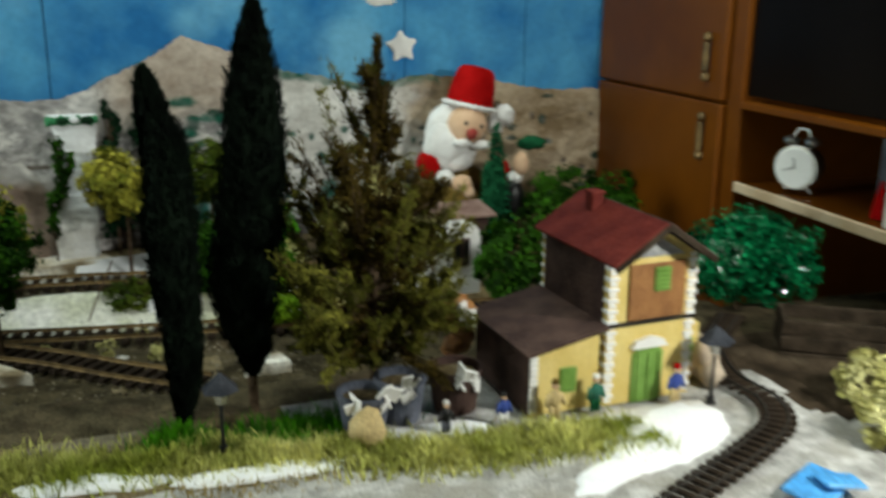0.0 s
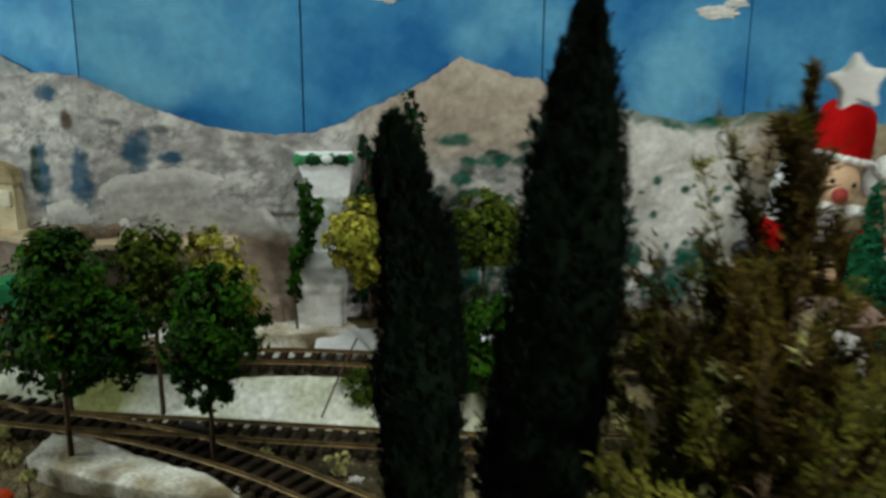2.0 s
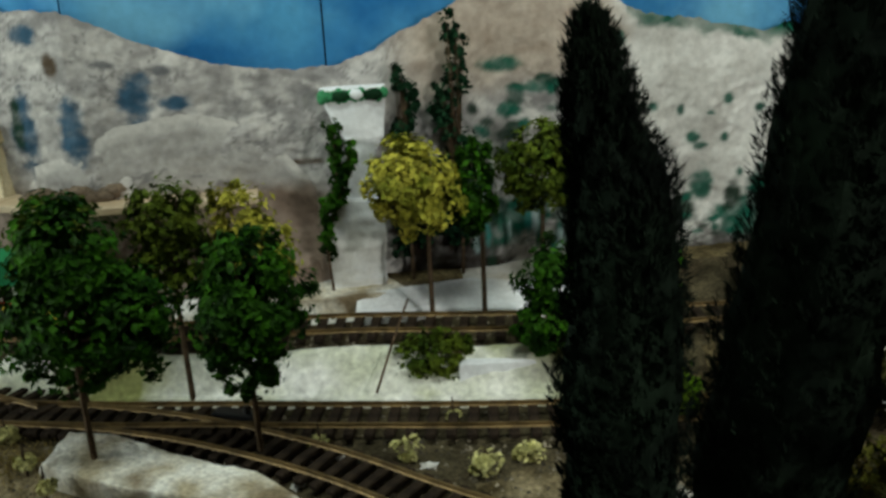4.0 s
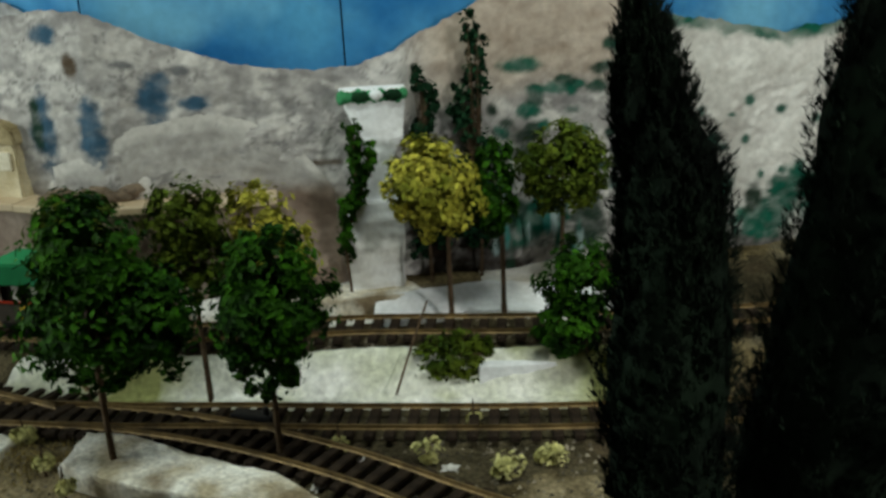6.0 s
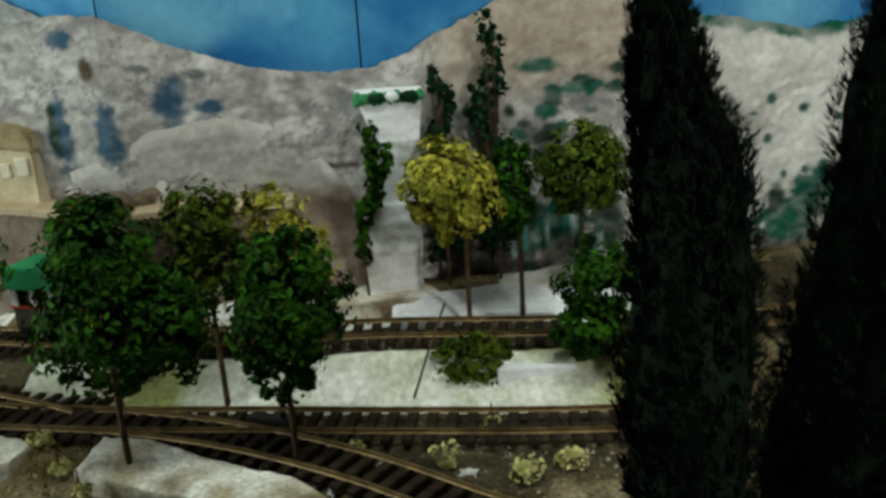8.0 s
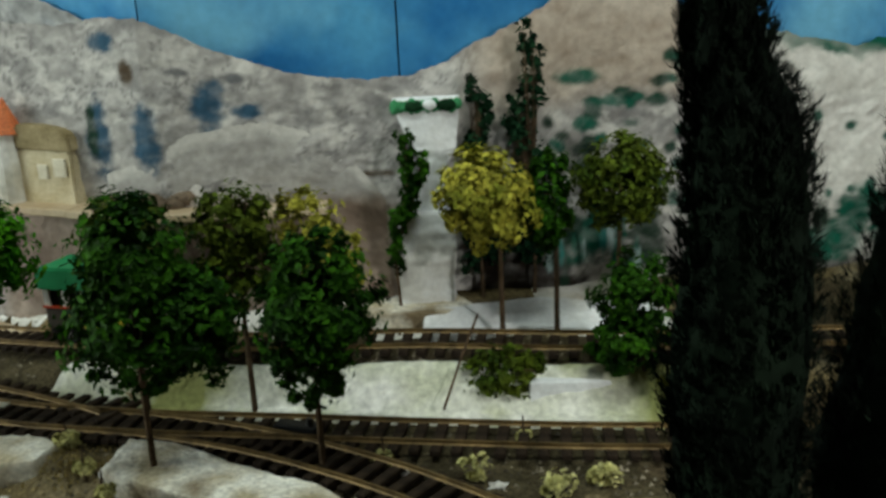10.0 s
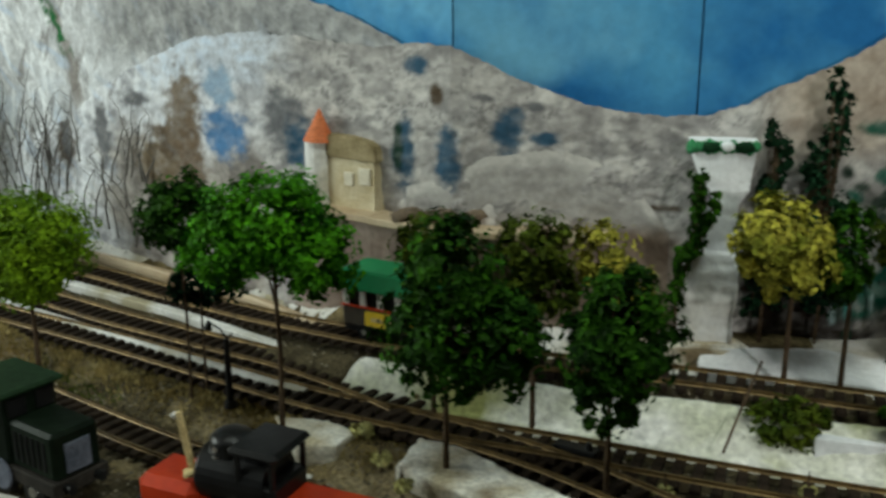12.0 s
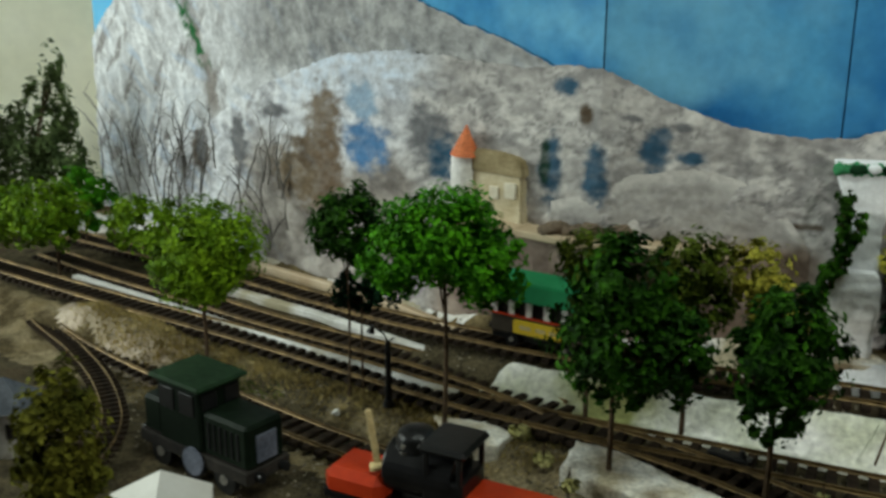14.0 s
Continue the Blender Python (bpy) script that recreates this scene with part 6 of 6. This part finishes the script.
# ---------- locomotives and tram ----------


def wheel(parent, x, y, z, r, t):
    bm = bmesh.new()
    rod(bm, (x, y - t / 2, z), (x, y + t / 2, z), r, r, 16)
    w_ = part("wheel", bm, "black", parent)
    bm = bmesh.new()
    rod(bm, (x, y - t * 0.75, z), (x, y + t * 0.75, z), r * 0.35, r * 0.35, 8)
    part("hub", bm, "metal", w_)


def at_track(line, x):
    y = lerp_table(line, x)
    return y, math.degrees(math.atan2(lerp_table(line, x + 0.02) - lerp_table(line, x - 0.02), 0.04))


aa = at_track(TRACK_SIDING, -0.468)[1]
loco = thing("shunting_locomotive", (-0.512, 1.030, -0.023), "dark green model shunting locomotive before the siding", "locomotive", rz=aa, sc=1.15)
bm = bmesh.new()
box(bm, (0, 0, 0.018), (0.118, 0.040, 0.010), bevel=0.001)
part("frame", bm, "dark", loco)
bm = bmesh.new()
box(bm, (0.034, 0, 0.038), (0.046, 0.034, 0.032), bevel=0.0025)
part("hood", bm, "loco_green", loco)
bm = bmesh.new()
box(bm, (-0.046, 0, 0.036), (0.022, 0.034, 0.028), bevel=0.0025)
part("hood", bm, "loco_green", loco)
bm = bmesh.new()
box(bm, (-0.012, 0, 0.0455), (0.046, 0.038, 0.047), bevel=0.0015)
cab_ = part("cab", bm, "loco_green", loco)
for sx in (-0.012, 0.010):
    bm = bmesh.new()
    box(bm, (-0.012 + sx, -0.0194, 0.0565), (0.016, 0.0012, 0.016), bevel=0.0003)
    part("window", bm, "black", cab_)
for sx in (-0.0358, 0.0118):
    for sy in (-0.010, 0.010):
        bm = bmesh.new()
        box(bm, (sx, sy, 0.0600), (0.0012, 0.013, 0.012), bevel=0.0003)
        part("window", bm, "black", cab_)
bm = bmesh.new()
box(bm, (-0.012, 0, 0.071), (0.056, 0.046, 0.004), bevel=0.0015)
part("roof", bm, "loco_roof", loco, "dull green overhanging cab roof")
bm = bmesh.new()
box(bm, (0.0575, 0, 0.036), (0.0016, 0.018, 0.020), bevel=0.0004)
part("radiator", bm, "slate_tub", loco, "grey radiator grille")
bm = bmesh.new()
rod(bm, (0.004, -0.0225, 0.016), (0.004, -0.0205, 0.016), 0.0105, 0.0105, 18)
part("axle_cover", bm, "slate_tub", loco, "round grey axle cover")
for k in range(6):
    bm = bmesh.new()
    box(bm, (0.018 + 0.006 * k, -0.0174, 0.038), (0.002, 0.0010, 0.020))
    part("louvre", bm, "black", loco)
for sx in (-0.035, 0.0, 0.035):
    for sy in (-0.017, 0.017):
        wheel(loco, sx, sy, 0.011, 0.011, 0.005)
for sx in (-0.061, 0.061):
    for sy in (-0.011, 0.011):
        bm = bmesh.new()
        rod(bm, (sx - math.copysign(0.004, sx), sy, 0.018), (sx + math.copysign(0.004, sx), sy, 0.018), 0.003, 0.0034, 10)
        part("buffer", bm, "black", loco)

red = thing("steam_locomotive", (-0.332, 0.988, -0.022), "orange-red model locomotive with black boiler dome", "locomotive", rz=-14, sc=1.07)
bm = bmesh.new()
box(bm, (0.022, 0, 0.016), (0.166, 0.034, 0.008), bevel=0.001)
part("frame", bm, "black", red)
bm = bmesh.new()
box(bm, (-0.036, 0, 0.026), (0.048, 0.040, 0.022), bevel=0.006)
part("tank", bm, "loco_red", red, "orange-red side tank with rounded edges")
bm = bmesh.new()
box(bm, (0.080, 0, 0.027), (0.068, 0.038, 0.020), bevel=0.003)
part("tank", bm, "loco_red", red)
bm = bmesh.new()
rod(bm, (-0.010, 0, 0.044), (0.040, 0, 0.044), 0.0195, 0.0195, 28)
ball(bm, (-0.010, 0, 0.044), (0.006, 0.0190, 0.0190), 0, 3)
part("boiler", bm, "black", red, "glossy black boiler")
bm = bmesh.new()
rod(bm, (0.006, 0, 0.060), (0.006, 0, 0.067), 0.0150, 0.0140, 24)
ball(bm, (0.006, 0, 0.067), (0.0140, 0.0140, 0.007), 0, 3)
part("dome", bm, "black", red)
bm = bmesh.new()
box(bm, (0.034, 0, 0.038), (0.030, 0.038, 0.022), bevel=0.002)
part("cab", bm, "black", red)
for sx in (0.022, 0.0465):
    for sy in (-0.0175, 0.0175):
        bm = bmesh.new()
        box(bm, (sx, sy, 0.058), (0.0036, 0.0030, 0.022), bevel=0.0006)
        part("cab_post", bm, "black", red)
bm = bmesh.new()
box(bm, (0.034, 0, 0.0690), (0.036, 0.042, 0.006), bevel=0.0026)
part("cab_roof", bm, "black", red)
bm = bmesh.new()
rod(bm, (0.002, -0.010, 0.058), (0.004, -0.012, 0.066), 0.004, 0.003, 8)
part("whistle", bm, "metal", red)
for sx in (-0.04, 0.0, 0.04, 0.08):
    for sy in (-0.015, 0.015):
        wheel(red, sx, sy, 0.010, 0.010, 0.005)
bm = bmesh.new()
box(bm, (-0.001, 0, 0.018), (0.0048, 0.003, 0.042), ry=-9, bevel=0.0006)
box(bm, (0.006, -0.001, -0.004), (0.018, 0.010, 0.004), rz=20, ry=-12, bevel=0.001)
solid("wooden_lever", bm, "straw", "pale yellow wooden splint lying on the locomotive", "splint", at=(-0.358, 0.985, 0.028))

yy, aa = at_track(TRACK_REAR, -0.258)
tram = thing("tram_car", (-0.258, yy, rear_z(-0.258) + 0.008), "green-roofed brown model tram with yellow side sign", "tram", rz=aa)
bm = bmesh.new()
box(bm, (0, 0, 0.009), (0.104, 0.028, 0.008), bevel=0.001)
part("frame", bm, "black", tram)
bm = bmesh.new()
box(bm, (0, 0, 0.0205), (0.104, 0.034, 0.019), bevel=0.002)
body_ = part("body", bm, "tram_brown", tram)
for sy in (-0.0178, 0.0178):
    bm = bmesh.new()
    box(bm, (-0.012, sy, 0.0305), (0.080, 0.0014, 0.0018), bevel=0.0004)
    part("waist_rail", bm, "loco_red", body_, "thin red waist rail")
bm = bmesh.new()
box(bm, (0, 0, 0.038), (0.098, 0.028, 0.018))
part("saloon", bm, "dark", tram, "dark saloon seen through open windows")
bm = bmesh.new()
box(bm, (0.041, 0, 0.038), (0.022, 0.034, 0.018), bevel=0.001)
part("end_cabin", bm, "tram_brown", tram, "closed dark brown end cabin")
for k in range(5):
    for sy in (-0.0160, 0.0160):
        bm = bmesh.new()
        box(bm, (-0.0480 + 0.0185 * k, sy, 0.038), (0.0062, 0.002, 0.018), bevel=0.0004)
        part("window_post", bm, "card", tram)
bm = bmesh.new()
prism(bm, [(-0.054, 0.046), (0.057, 0.046), (0.057, 0.051), (0.052, 0.056), (0.046, 0.065), (-0.050, 0.065), (-0.054, 0.060)], -0.021, 0.021)
bmesh.ops.bevel(bm, geom=list(bm.edges), offset=0.0015, segments=2, affect="EDGES")
part("roof", bm, "tram_green", tram, "bright green clerestory roof")
bm = bmesh.new()
prism(bm, [(-0.025, 0.0145), (0.024, 0.0145), (0.025, 0.0155), (0.025, 0.0265), (0.024, 0.0275), (-0.025, 0.0275), (-0.026, 0.0265), (-0.026, 0.0155)], -0.0192, -0.0168)
sign_ = part("sign", bm, "sign_yellow", tram, "yellow advertising board")
for bx, bw in ((-0.013, 0.012), (0.003, 0.010), (0.015, 0.006)):
    bm = bmesh.new()
    box(bm, (bx, -0.0194, 0.021), (bw, 0.0006, 0.0036))
    part("lettering_bar", bm, "straw", sign_)
for sx in (-0.055, 0.055):
    bm = bmesh.new()
    box(bm, (sx, 0, 0.010), (0.010, 0.004, 0.003), bevel=0.0006)
    rod(bm, (sx + math.copysign(0.005, sx), 0, 0.0085), (sx + math.copysign(0.005, sx), 0, 0.0125), 0.003, 0.003, 10)
    part("coupling", bm, "black", tram)
for sx in (-0.028, 0.028):
    for sy in (-0.016, 0.016):
        wheel(tram, sx, sy, 0.007, 0.0070, 0.004)

bm = bmesh.new()
prism(bm, [(-0.038, -0.026), (0.038, -0.026), (0.038, 0.006), (0.0, 0.022), (-0.038, 0.006)], 0, 0.05)
solid("card_shed", bm, "card", "small white card shed roof near the siding", "shed", at=(-0.503, 0.922, -0.015), rz=25)
shed = thing("signal_hut", (-0.70, 1.02, -0.022), "small grey hut with dark hipped roof", "hut", rz=20)
bm = bmesh.new()
box(bm, (0, 0, 0.02), (0.036, 0.036, 0.044), bevel=0.001)
part("wall", bm, "rock_shade", shed)
bm = bmesh.new()
bmesh.ops.create_cone(bm, cap_ends=True, segments=4, radius1=0.036, radius2=0.002, depth=0.024, matrix=Matrix.Translation((0, 0, 0.054)) @ Matrix.Rotation(math.pi / 4, 4, "Z"))
part("roof", bm, "grey_barrel", shed)
for sx in (-0.008, 0.009):
    bm = bmesh.new()
    box(bm, (sx, -0.0184, 0.024), (0.009, 0.0014, 0.014), bevel=0.0003)
    part("window", bm, "dark", shed)

yard_lamp = thing("yard_lamp", (-0.392, 1.138, -0.002), "black yard lamp with a drooping arm between tracks", "street lamp")
bm = bmesh.new()
rod(bm, (0, 0, 0), (0, 0, 0.006), 0.0058, 0.0046, 12)
part("foot", bm, "black", yard_lamp)
bm = bmesh.new()
rod(bm, (0, 0, 0.005), (0, 0, 0.062), 0.0036, 0.0024, 8)
for a, b in (((0, 0, 0.062), (-0.004, 0, 0.070)), ((-0.004, 0, 0.070), (-0.014, 0, 0.076)), ((0, 0, 0.062), (0.006, 0, 0.067))):
    rod(bm, a, b, 0.0010, 0.0008, 6)
part("pole", bm, "black", yard_lamp)
bm = bmesh.new()
rod(bm, (-0.016, 0, 0.070), (-0.014, 0, 0.077), 0.0042, 0.0012, 10)
part("shade", bm, "black", yard_lamp)

# ---------- turnout motor, scraps on the ballast ----------
bm = bmesh.new()
box(bm, (0, 0, 0.004), (0.034, 0.011, 0.008), bevel=0.001)
rod(bm, (0.010, 0, 0.008), (0.010, 0, 0.013), 0.003, 0.0022, 10)
solid("turnout_motor", bm, "black", "small black turnout motor beside the rails", "turnout motor", at=(-0.097, 1.090, 0.002), rz=-22)
rnd = random.Random(57)
for k, (x, y) in enumerate(((-0.02, 1.03), (-0.05, 1.00), (0.04, 1.005), (-0.30, 1.06), (-0.26, 1.03), (-0.36, 1.09), (-0.44, 1.13), (-0.13, 0.965), (0.01, 0.975))):
    bm = bmesh.new()
    ball(bm, (0, 0, 0.0016), (rnd.uniform(0.003, 0.006), rnd.uniform(0.002, 0.004), 0.0026), lump=1.1, seed=k + 20)
    solid("plaster_crumb", bm, "plaster", "white plaster crumb lying on the ballast", "crumb", group="plaster crumbs", at=(x, y, height(x, y)), rz=rnd.uniform(0, 180))

# ---------- ballast stones ----------
rnd = random.Random(91)
verts, faces = [], []
for _ in range(5200):
    x = rnd.uniform(-0.75, 0.25)
    y = front_line(x) - rnd.uniform(-0.03, 0.22) if rnd.random() < 0.75 else rear_line(x) + rnd.gauss(0, 0.03)
    z = height(x, y)
    r = rnd.uniform(0.0007, 0.0022)
    i = len(verts)
    d = [Vector((rnd.uniform(-1, 1), rnd.uniform(-1, 1), rnd.uniform(0.2, 1))).normalized() * r * rnd.uniform(0.7, 1.3) for _ in range(4)]
    verts += [(x - r, y - r, z), (x + r, y - r * 0.6, z), (x + r * 0.2, y + r, z), (x + d[3].x * 0.3, y + d[3].y * 0.3, z + r)]
    faces += [(i, i + 1, i + 3), (i + 1, i + 2, i + 3), (i + 2, i, i + 3)]
me = bpy.data.meshes.new("gravel_stones")
me.from_pydata(verts, [], faces)
me.materials.append(M["stones"])
tagged(new("gravel_stones", me), "loose pale and dark stones on the ballast", "gravel", kind="stuff")

# ---------- bare twigs on the frosted rock ----------
rnd = random.Random(17)
bm = bmesh.new()
for _ in range(46):
    x = rnd.uniform(-1.04, -0.62)
    y = back_line(x) - 0.024
    p = Vector((x, y, rnd.uniform(0.03, 0.14)))
    d = Vector((rnd.uniform(-0.25, 0.25), 0, 1)).normalized()
    for k in range(5):
        q = p + d * rnd.uniform(0.012, 0.028)
        rod(bm, p, q, 0.0015 - 0.0002 * k, 0.0013 - 0.0002 * k, 4)
        if k:
            e = Vector((rnd.choice((-1, 1)) * rnd.uniform(0.4, 1), -0.1, rnd.uniform(0.4, 1))).normalized() * rnd.uniform(0.01, 0.024)
            rod(bm, q, q + e, 0.0006, 0.0003, 3)
        p, d = q, (d + Vector((rnd.uniform(-0.4, 0.4), 0, 0))).normalized()
solid("bare_twigs", bm, "twig", "bare grey twigs standing before the frosted rock", "twigs", kind="stuff")

# ---------- weathered crate beside the loop ----------
crate = thing("wooden_crate", (0.640, 0.640, 0.045), "weathered grey-brown wooden crate beside the narrow loop", "crate", rz=-35)
for sy in (-0.024, 0.024):
    for k in range(3):
        bm = bmesh.new()
        box(bm, (0, sy, 0.010 + 0.015 * k), (0.110, 0.004, 0.013), bevel=0.0008)
        part("plank", bm, "old_wood", crate)
for sx in (-0.052, 0.052):
    for k in range(3):
        bm = bmesh.new()
        box(bm, (sx, 0, 0.010 + 0.015 * k), (0.004, 0.044, 0.013), bevel=0.0008)
        part("plank", bm, "old_wood", crate)

# ---------- cabinet ----------
cabinet = thing("wall_cabinet", (0.772, 1.285, 0.0), "varnished orange-brown wall cabinet with open shelves", "cabinet", rz=-5.4)
DEP = 0.34


def slab_part(name, y0, y1, z0, z1, x0, x1, material, parent=None, label="", bevel=0.001):
    bm = bmesh.new()
    box(bm, ((x0 + x1) / 2, (y0 + y1) / 2, (z0 + z1) / 2), (x1 - x0, abs(y1 - y0), z1 - z0), bevel=bevel)
    return part(name, bm, material, parent or cabinet, label)


slab_part("carcass", -0.338, 0.0, -0.92, 1.20, 0.012, DEP, "orange_wood")
for z0, z1, zh in ((0.246, 1.19, 0.296), (-0.30, 0.242, 0.200)):
    dr = slab_part("door", -0.334, -0.004, z0, z1, -0.006, 0.0105, "orange_wood", None, "varnished orange-brown door", 0.002)
    bm = bmesh.new()
    box(bm, (-0.012, -0.302, zh), (0.005, 0.009, 0.036), bevel=0.0015)
    for s in (-1, 1):
        ball(bm, (-0.011, -0.302, zh + s * 0.024), (0.005, 0.006, 0.006), 0, 2)
        rod(bm, (-0.004, -0.302, zh + s * 0.022), (-0.013, -0.302, zh + s * 0.022), 0.003, 0.003, 8)
    part("handle", bm, "rail", dr, "tarnished metal pull handle")
slab_part("stile", -0.366, -0.3395, -0.92, 1.20, 0.0, DEP, "orange_wood", None, "lighter orange stile")
slab_part("back_panel", -1.25, -0.367, -0.92, 1.20, DEP - 0.012, DEP, "dark")
slab_part("end_panel", -1.27, -1.252, -0.92, 1.20, 0.0, DEP, "orange_wood")
for z in (0.240, 0.142, -0.12, 0.52, 0.80, 1.18):
    sh = slab_part("shelf", -1.25, -0.367, z, z + 0.010, 0.004, DEP - 0.013, "orange_wood", None, "orange-brown shelf board")
    slab_part("edging", -1.25, -0.367, z + 0.001, z + 0.013 if z == 0.142 else z + 0.009, -0.001, 0.0035, "pale_wood" if z == 0.142 else "orange_wood", sh, "pale worn shelf edge" if z == 0.142 else "")
slab_part("glass_pane", -1.25, -0.369, 0.256, 0.515, 0.006, 0.009, "dark_glass", None, "dark glass door pane")
CM = cabinet.matrix_basis


def on_shelf(y, z, x=0.05):
    return CM @ Vector((x, y, z))


p = on_shelf(-0.437, 0.1555, 0.035)
clock = thing("alarm_clock", tuple(p), "old twin-bell alarm clock with white dial on the shelf", "clock", rz=-70, sc=0.86)
bm = bmesh.new()
rod(bm, (0, -0.012, 0.033), (0, 0.014, 0.033), 0.0285, 0.027, 28)
part("case", bm, "metal", clock, "nickel case")
bm = bmesh.new()
rod(bm, (0, -0.0135, 0.033), (0, -0.0121, 0.033), 0.0255, 0.0255, 28)
dial = part("dial", bm, "clock_face", clock, "plain white dial")
for a, L in ((100, 0.013), (200, 0.018)):
    bm = bmesh.new()
    e = Vector((math.cos(radians(a)) * L, -0.0142, math.sin(radians(a)) * L + 0.033))
    rod(bm, (0, -0.0142, 0.033), e, 0.0009, 0.0005, 5)
    part("hand_pointer", bm, "black", dial)
for s in (-1, 1):
    bm = bmesh.new()
    ball(bm, (s * 0.014, 0, 0.066), (0.0105, 0.0105, 0.007), 0, 2)
    rod(bm, (s * 0.010, 0, 0.058), (s * 0.014, 0, 0.064), 0.0016, 0.0016, 6)
    part("bell", bm, "metal", clock)
    bm = bmesh.new()
    rod(bm, (s * 0.012, 0, 0.010), (s * 0.018, 0, 0.0), 0.0022, 0.0016, 6)
    part("foot", bm, "metal", clock)
bm = bmesh.new()
for a, b in (((-0.012, 0, 0.072), (-0.006, 0, 0.082)), ((-0.006, 0, 0.082), (0.006, 0, 0.082)), ((0.006, 0, 0.082), (0.012, 0, 0.072))):
    rod(bm, a, b, 0.0012, 0.0012, 6)
part("carry_loop", bm, "metal", clock)


def shelf_item(name, y, z, size, material, label, cat, x=0.06, cone=False):
    bm = bmesh.new()
    if cone:
        rod(bm, (0, 0, 0), (0, 0, size[2] * 0.35), size[0] * 0.5, size[0] * 0.42, 12)
        rod(bm, (0, 0, size[2] * 0.35), (0, 0, size[2]), size[0] * 0.40, size[0] * 0.12, 12)
    else:
        box(bm, (0, 0, size[2] / 2), size, bevel=min(size) * 0.08)
    return solid(name, bm, material, label, cat, at=tuple(on_shelf(y, z, x)), rz=-5.4)


shelf_item("grey_box", -0.545, 0.1525, (0.10, 0.085, 0.078), "grey_barrel", "dark grey box in the open cabinet shelf", "box", 0.13)
shelf_item("red_ornament", -0.560, 0.1525, (0.018, 0.018, 0.038), "red_felt", "small red cone ornament on the shelf", "ornament", 0.04, True)
shelf_item("photo_frame", -0.600, 0.1525, (0.008, 0.016, 0.075), "white_trim", "white-edged upright frame on the shelf", "frame", 0.02)
shelf_item("brown_box", -0.46, 0.2505, (0.08, 0.05, 0.045), "brown_felt", "brown box behind the cabinet glass", "box", 0.16)
shelf_item("porcelain_cup", -0.52, 0.2505, (0.022, 0.022, 0.022), "grey_barrel", "small grey cup behind the cabinet glass", "cup", 0.10, True)
shelf_item("porcelain_cup", -0.56, 0.2505, (0.022, 0.022, 0.024), "grey_barrel", "small grey cup behind the cabinet glass", "cup", 0.10, True)

# ---------- room lamps ----------
lamp_ = thing("ceiling_lamp", (0.05, 0.68, 1.39), "flat white ceiling lamp over the layout", "lamp")
bm = bmesh.new()
box(bm, (0, 0, 0.075), (1.24, 0.40, 0.02), bevel=0.004)
rod(bm, (0, 0, 0.08), (0, 0, 0.14), 0.02, 0.02, 12)
part("housing", bm, "white_trim", lamp_)
desk = thing("desk_lamp", (0.84, 0.40, -0.012), "jointed white desk lamp clamped to the layout board", "lamp")
bm = bmesh.new()
rod(bm, (0, 0, 0), (0, 0, 0.014), 0.045, 0.04, 20)
part("base", bm, "white_trim", desk)
bm = bmesh.new()
rod(bm, (0, 0, 0.012), (0.02, -0.05, 0.32), 0.006, 0.006, 10)
rod(bm, (0.02, -0.05, 0.32), (-0.145, -0.215, 0.535), 0.006, 0.006, 10)
part("arm", bm, "metal", desk)
bm = bmesh.new()
d_ = (Vector((0.43, 0.60, 0.08)) - Vector((0.66, 0.16, 0.46))).normalized()
o_ = Vector((0.66, 0.16, 0.46)) - Vector((0.84, 0.40, -0.012))
m_ = Matrix.Translation(o_ - d_ * 0.03) @ d_.to_track_quat("-Z", "Y").to_matrix().to_4x4()
bmesh.ops.create_cone(bm, cap_ends=False, segments=24, radius1=0.065, radius2=0.025, depth=0.08, matrix=m_)
part("shade", bm, "white_trim", desk)
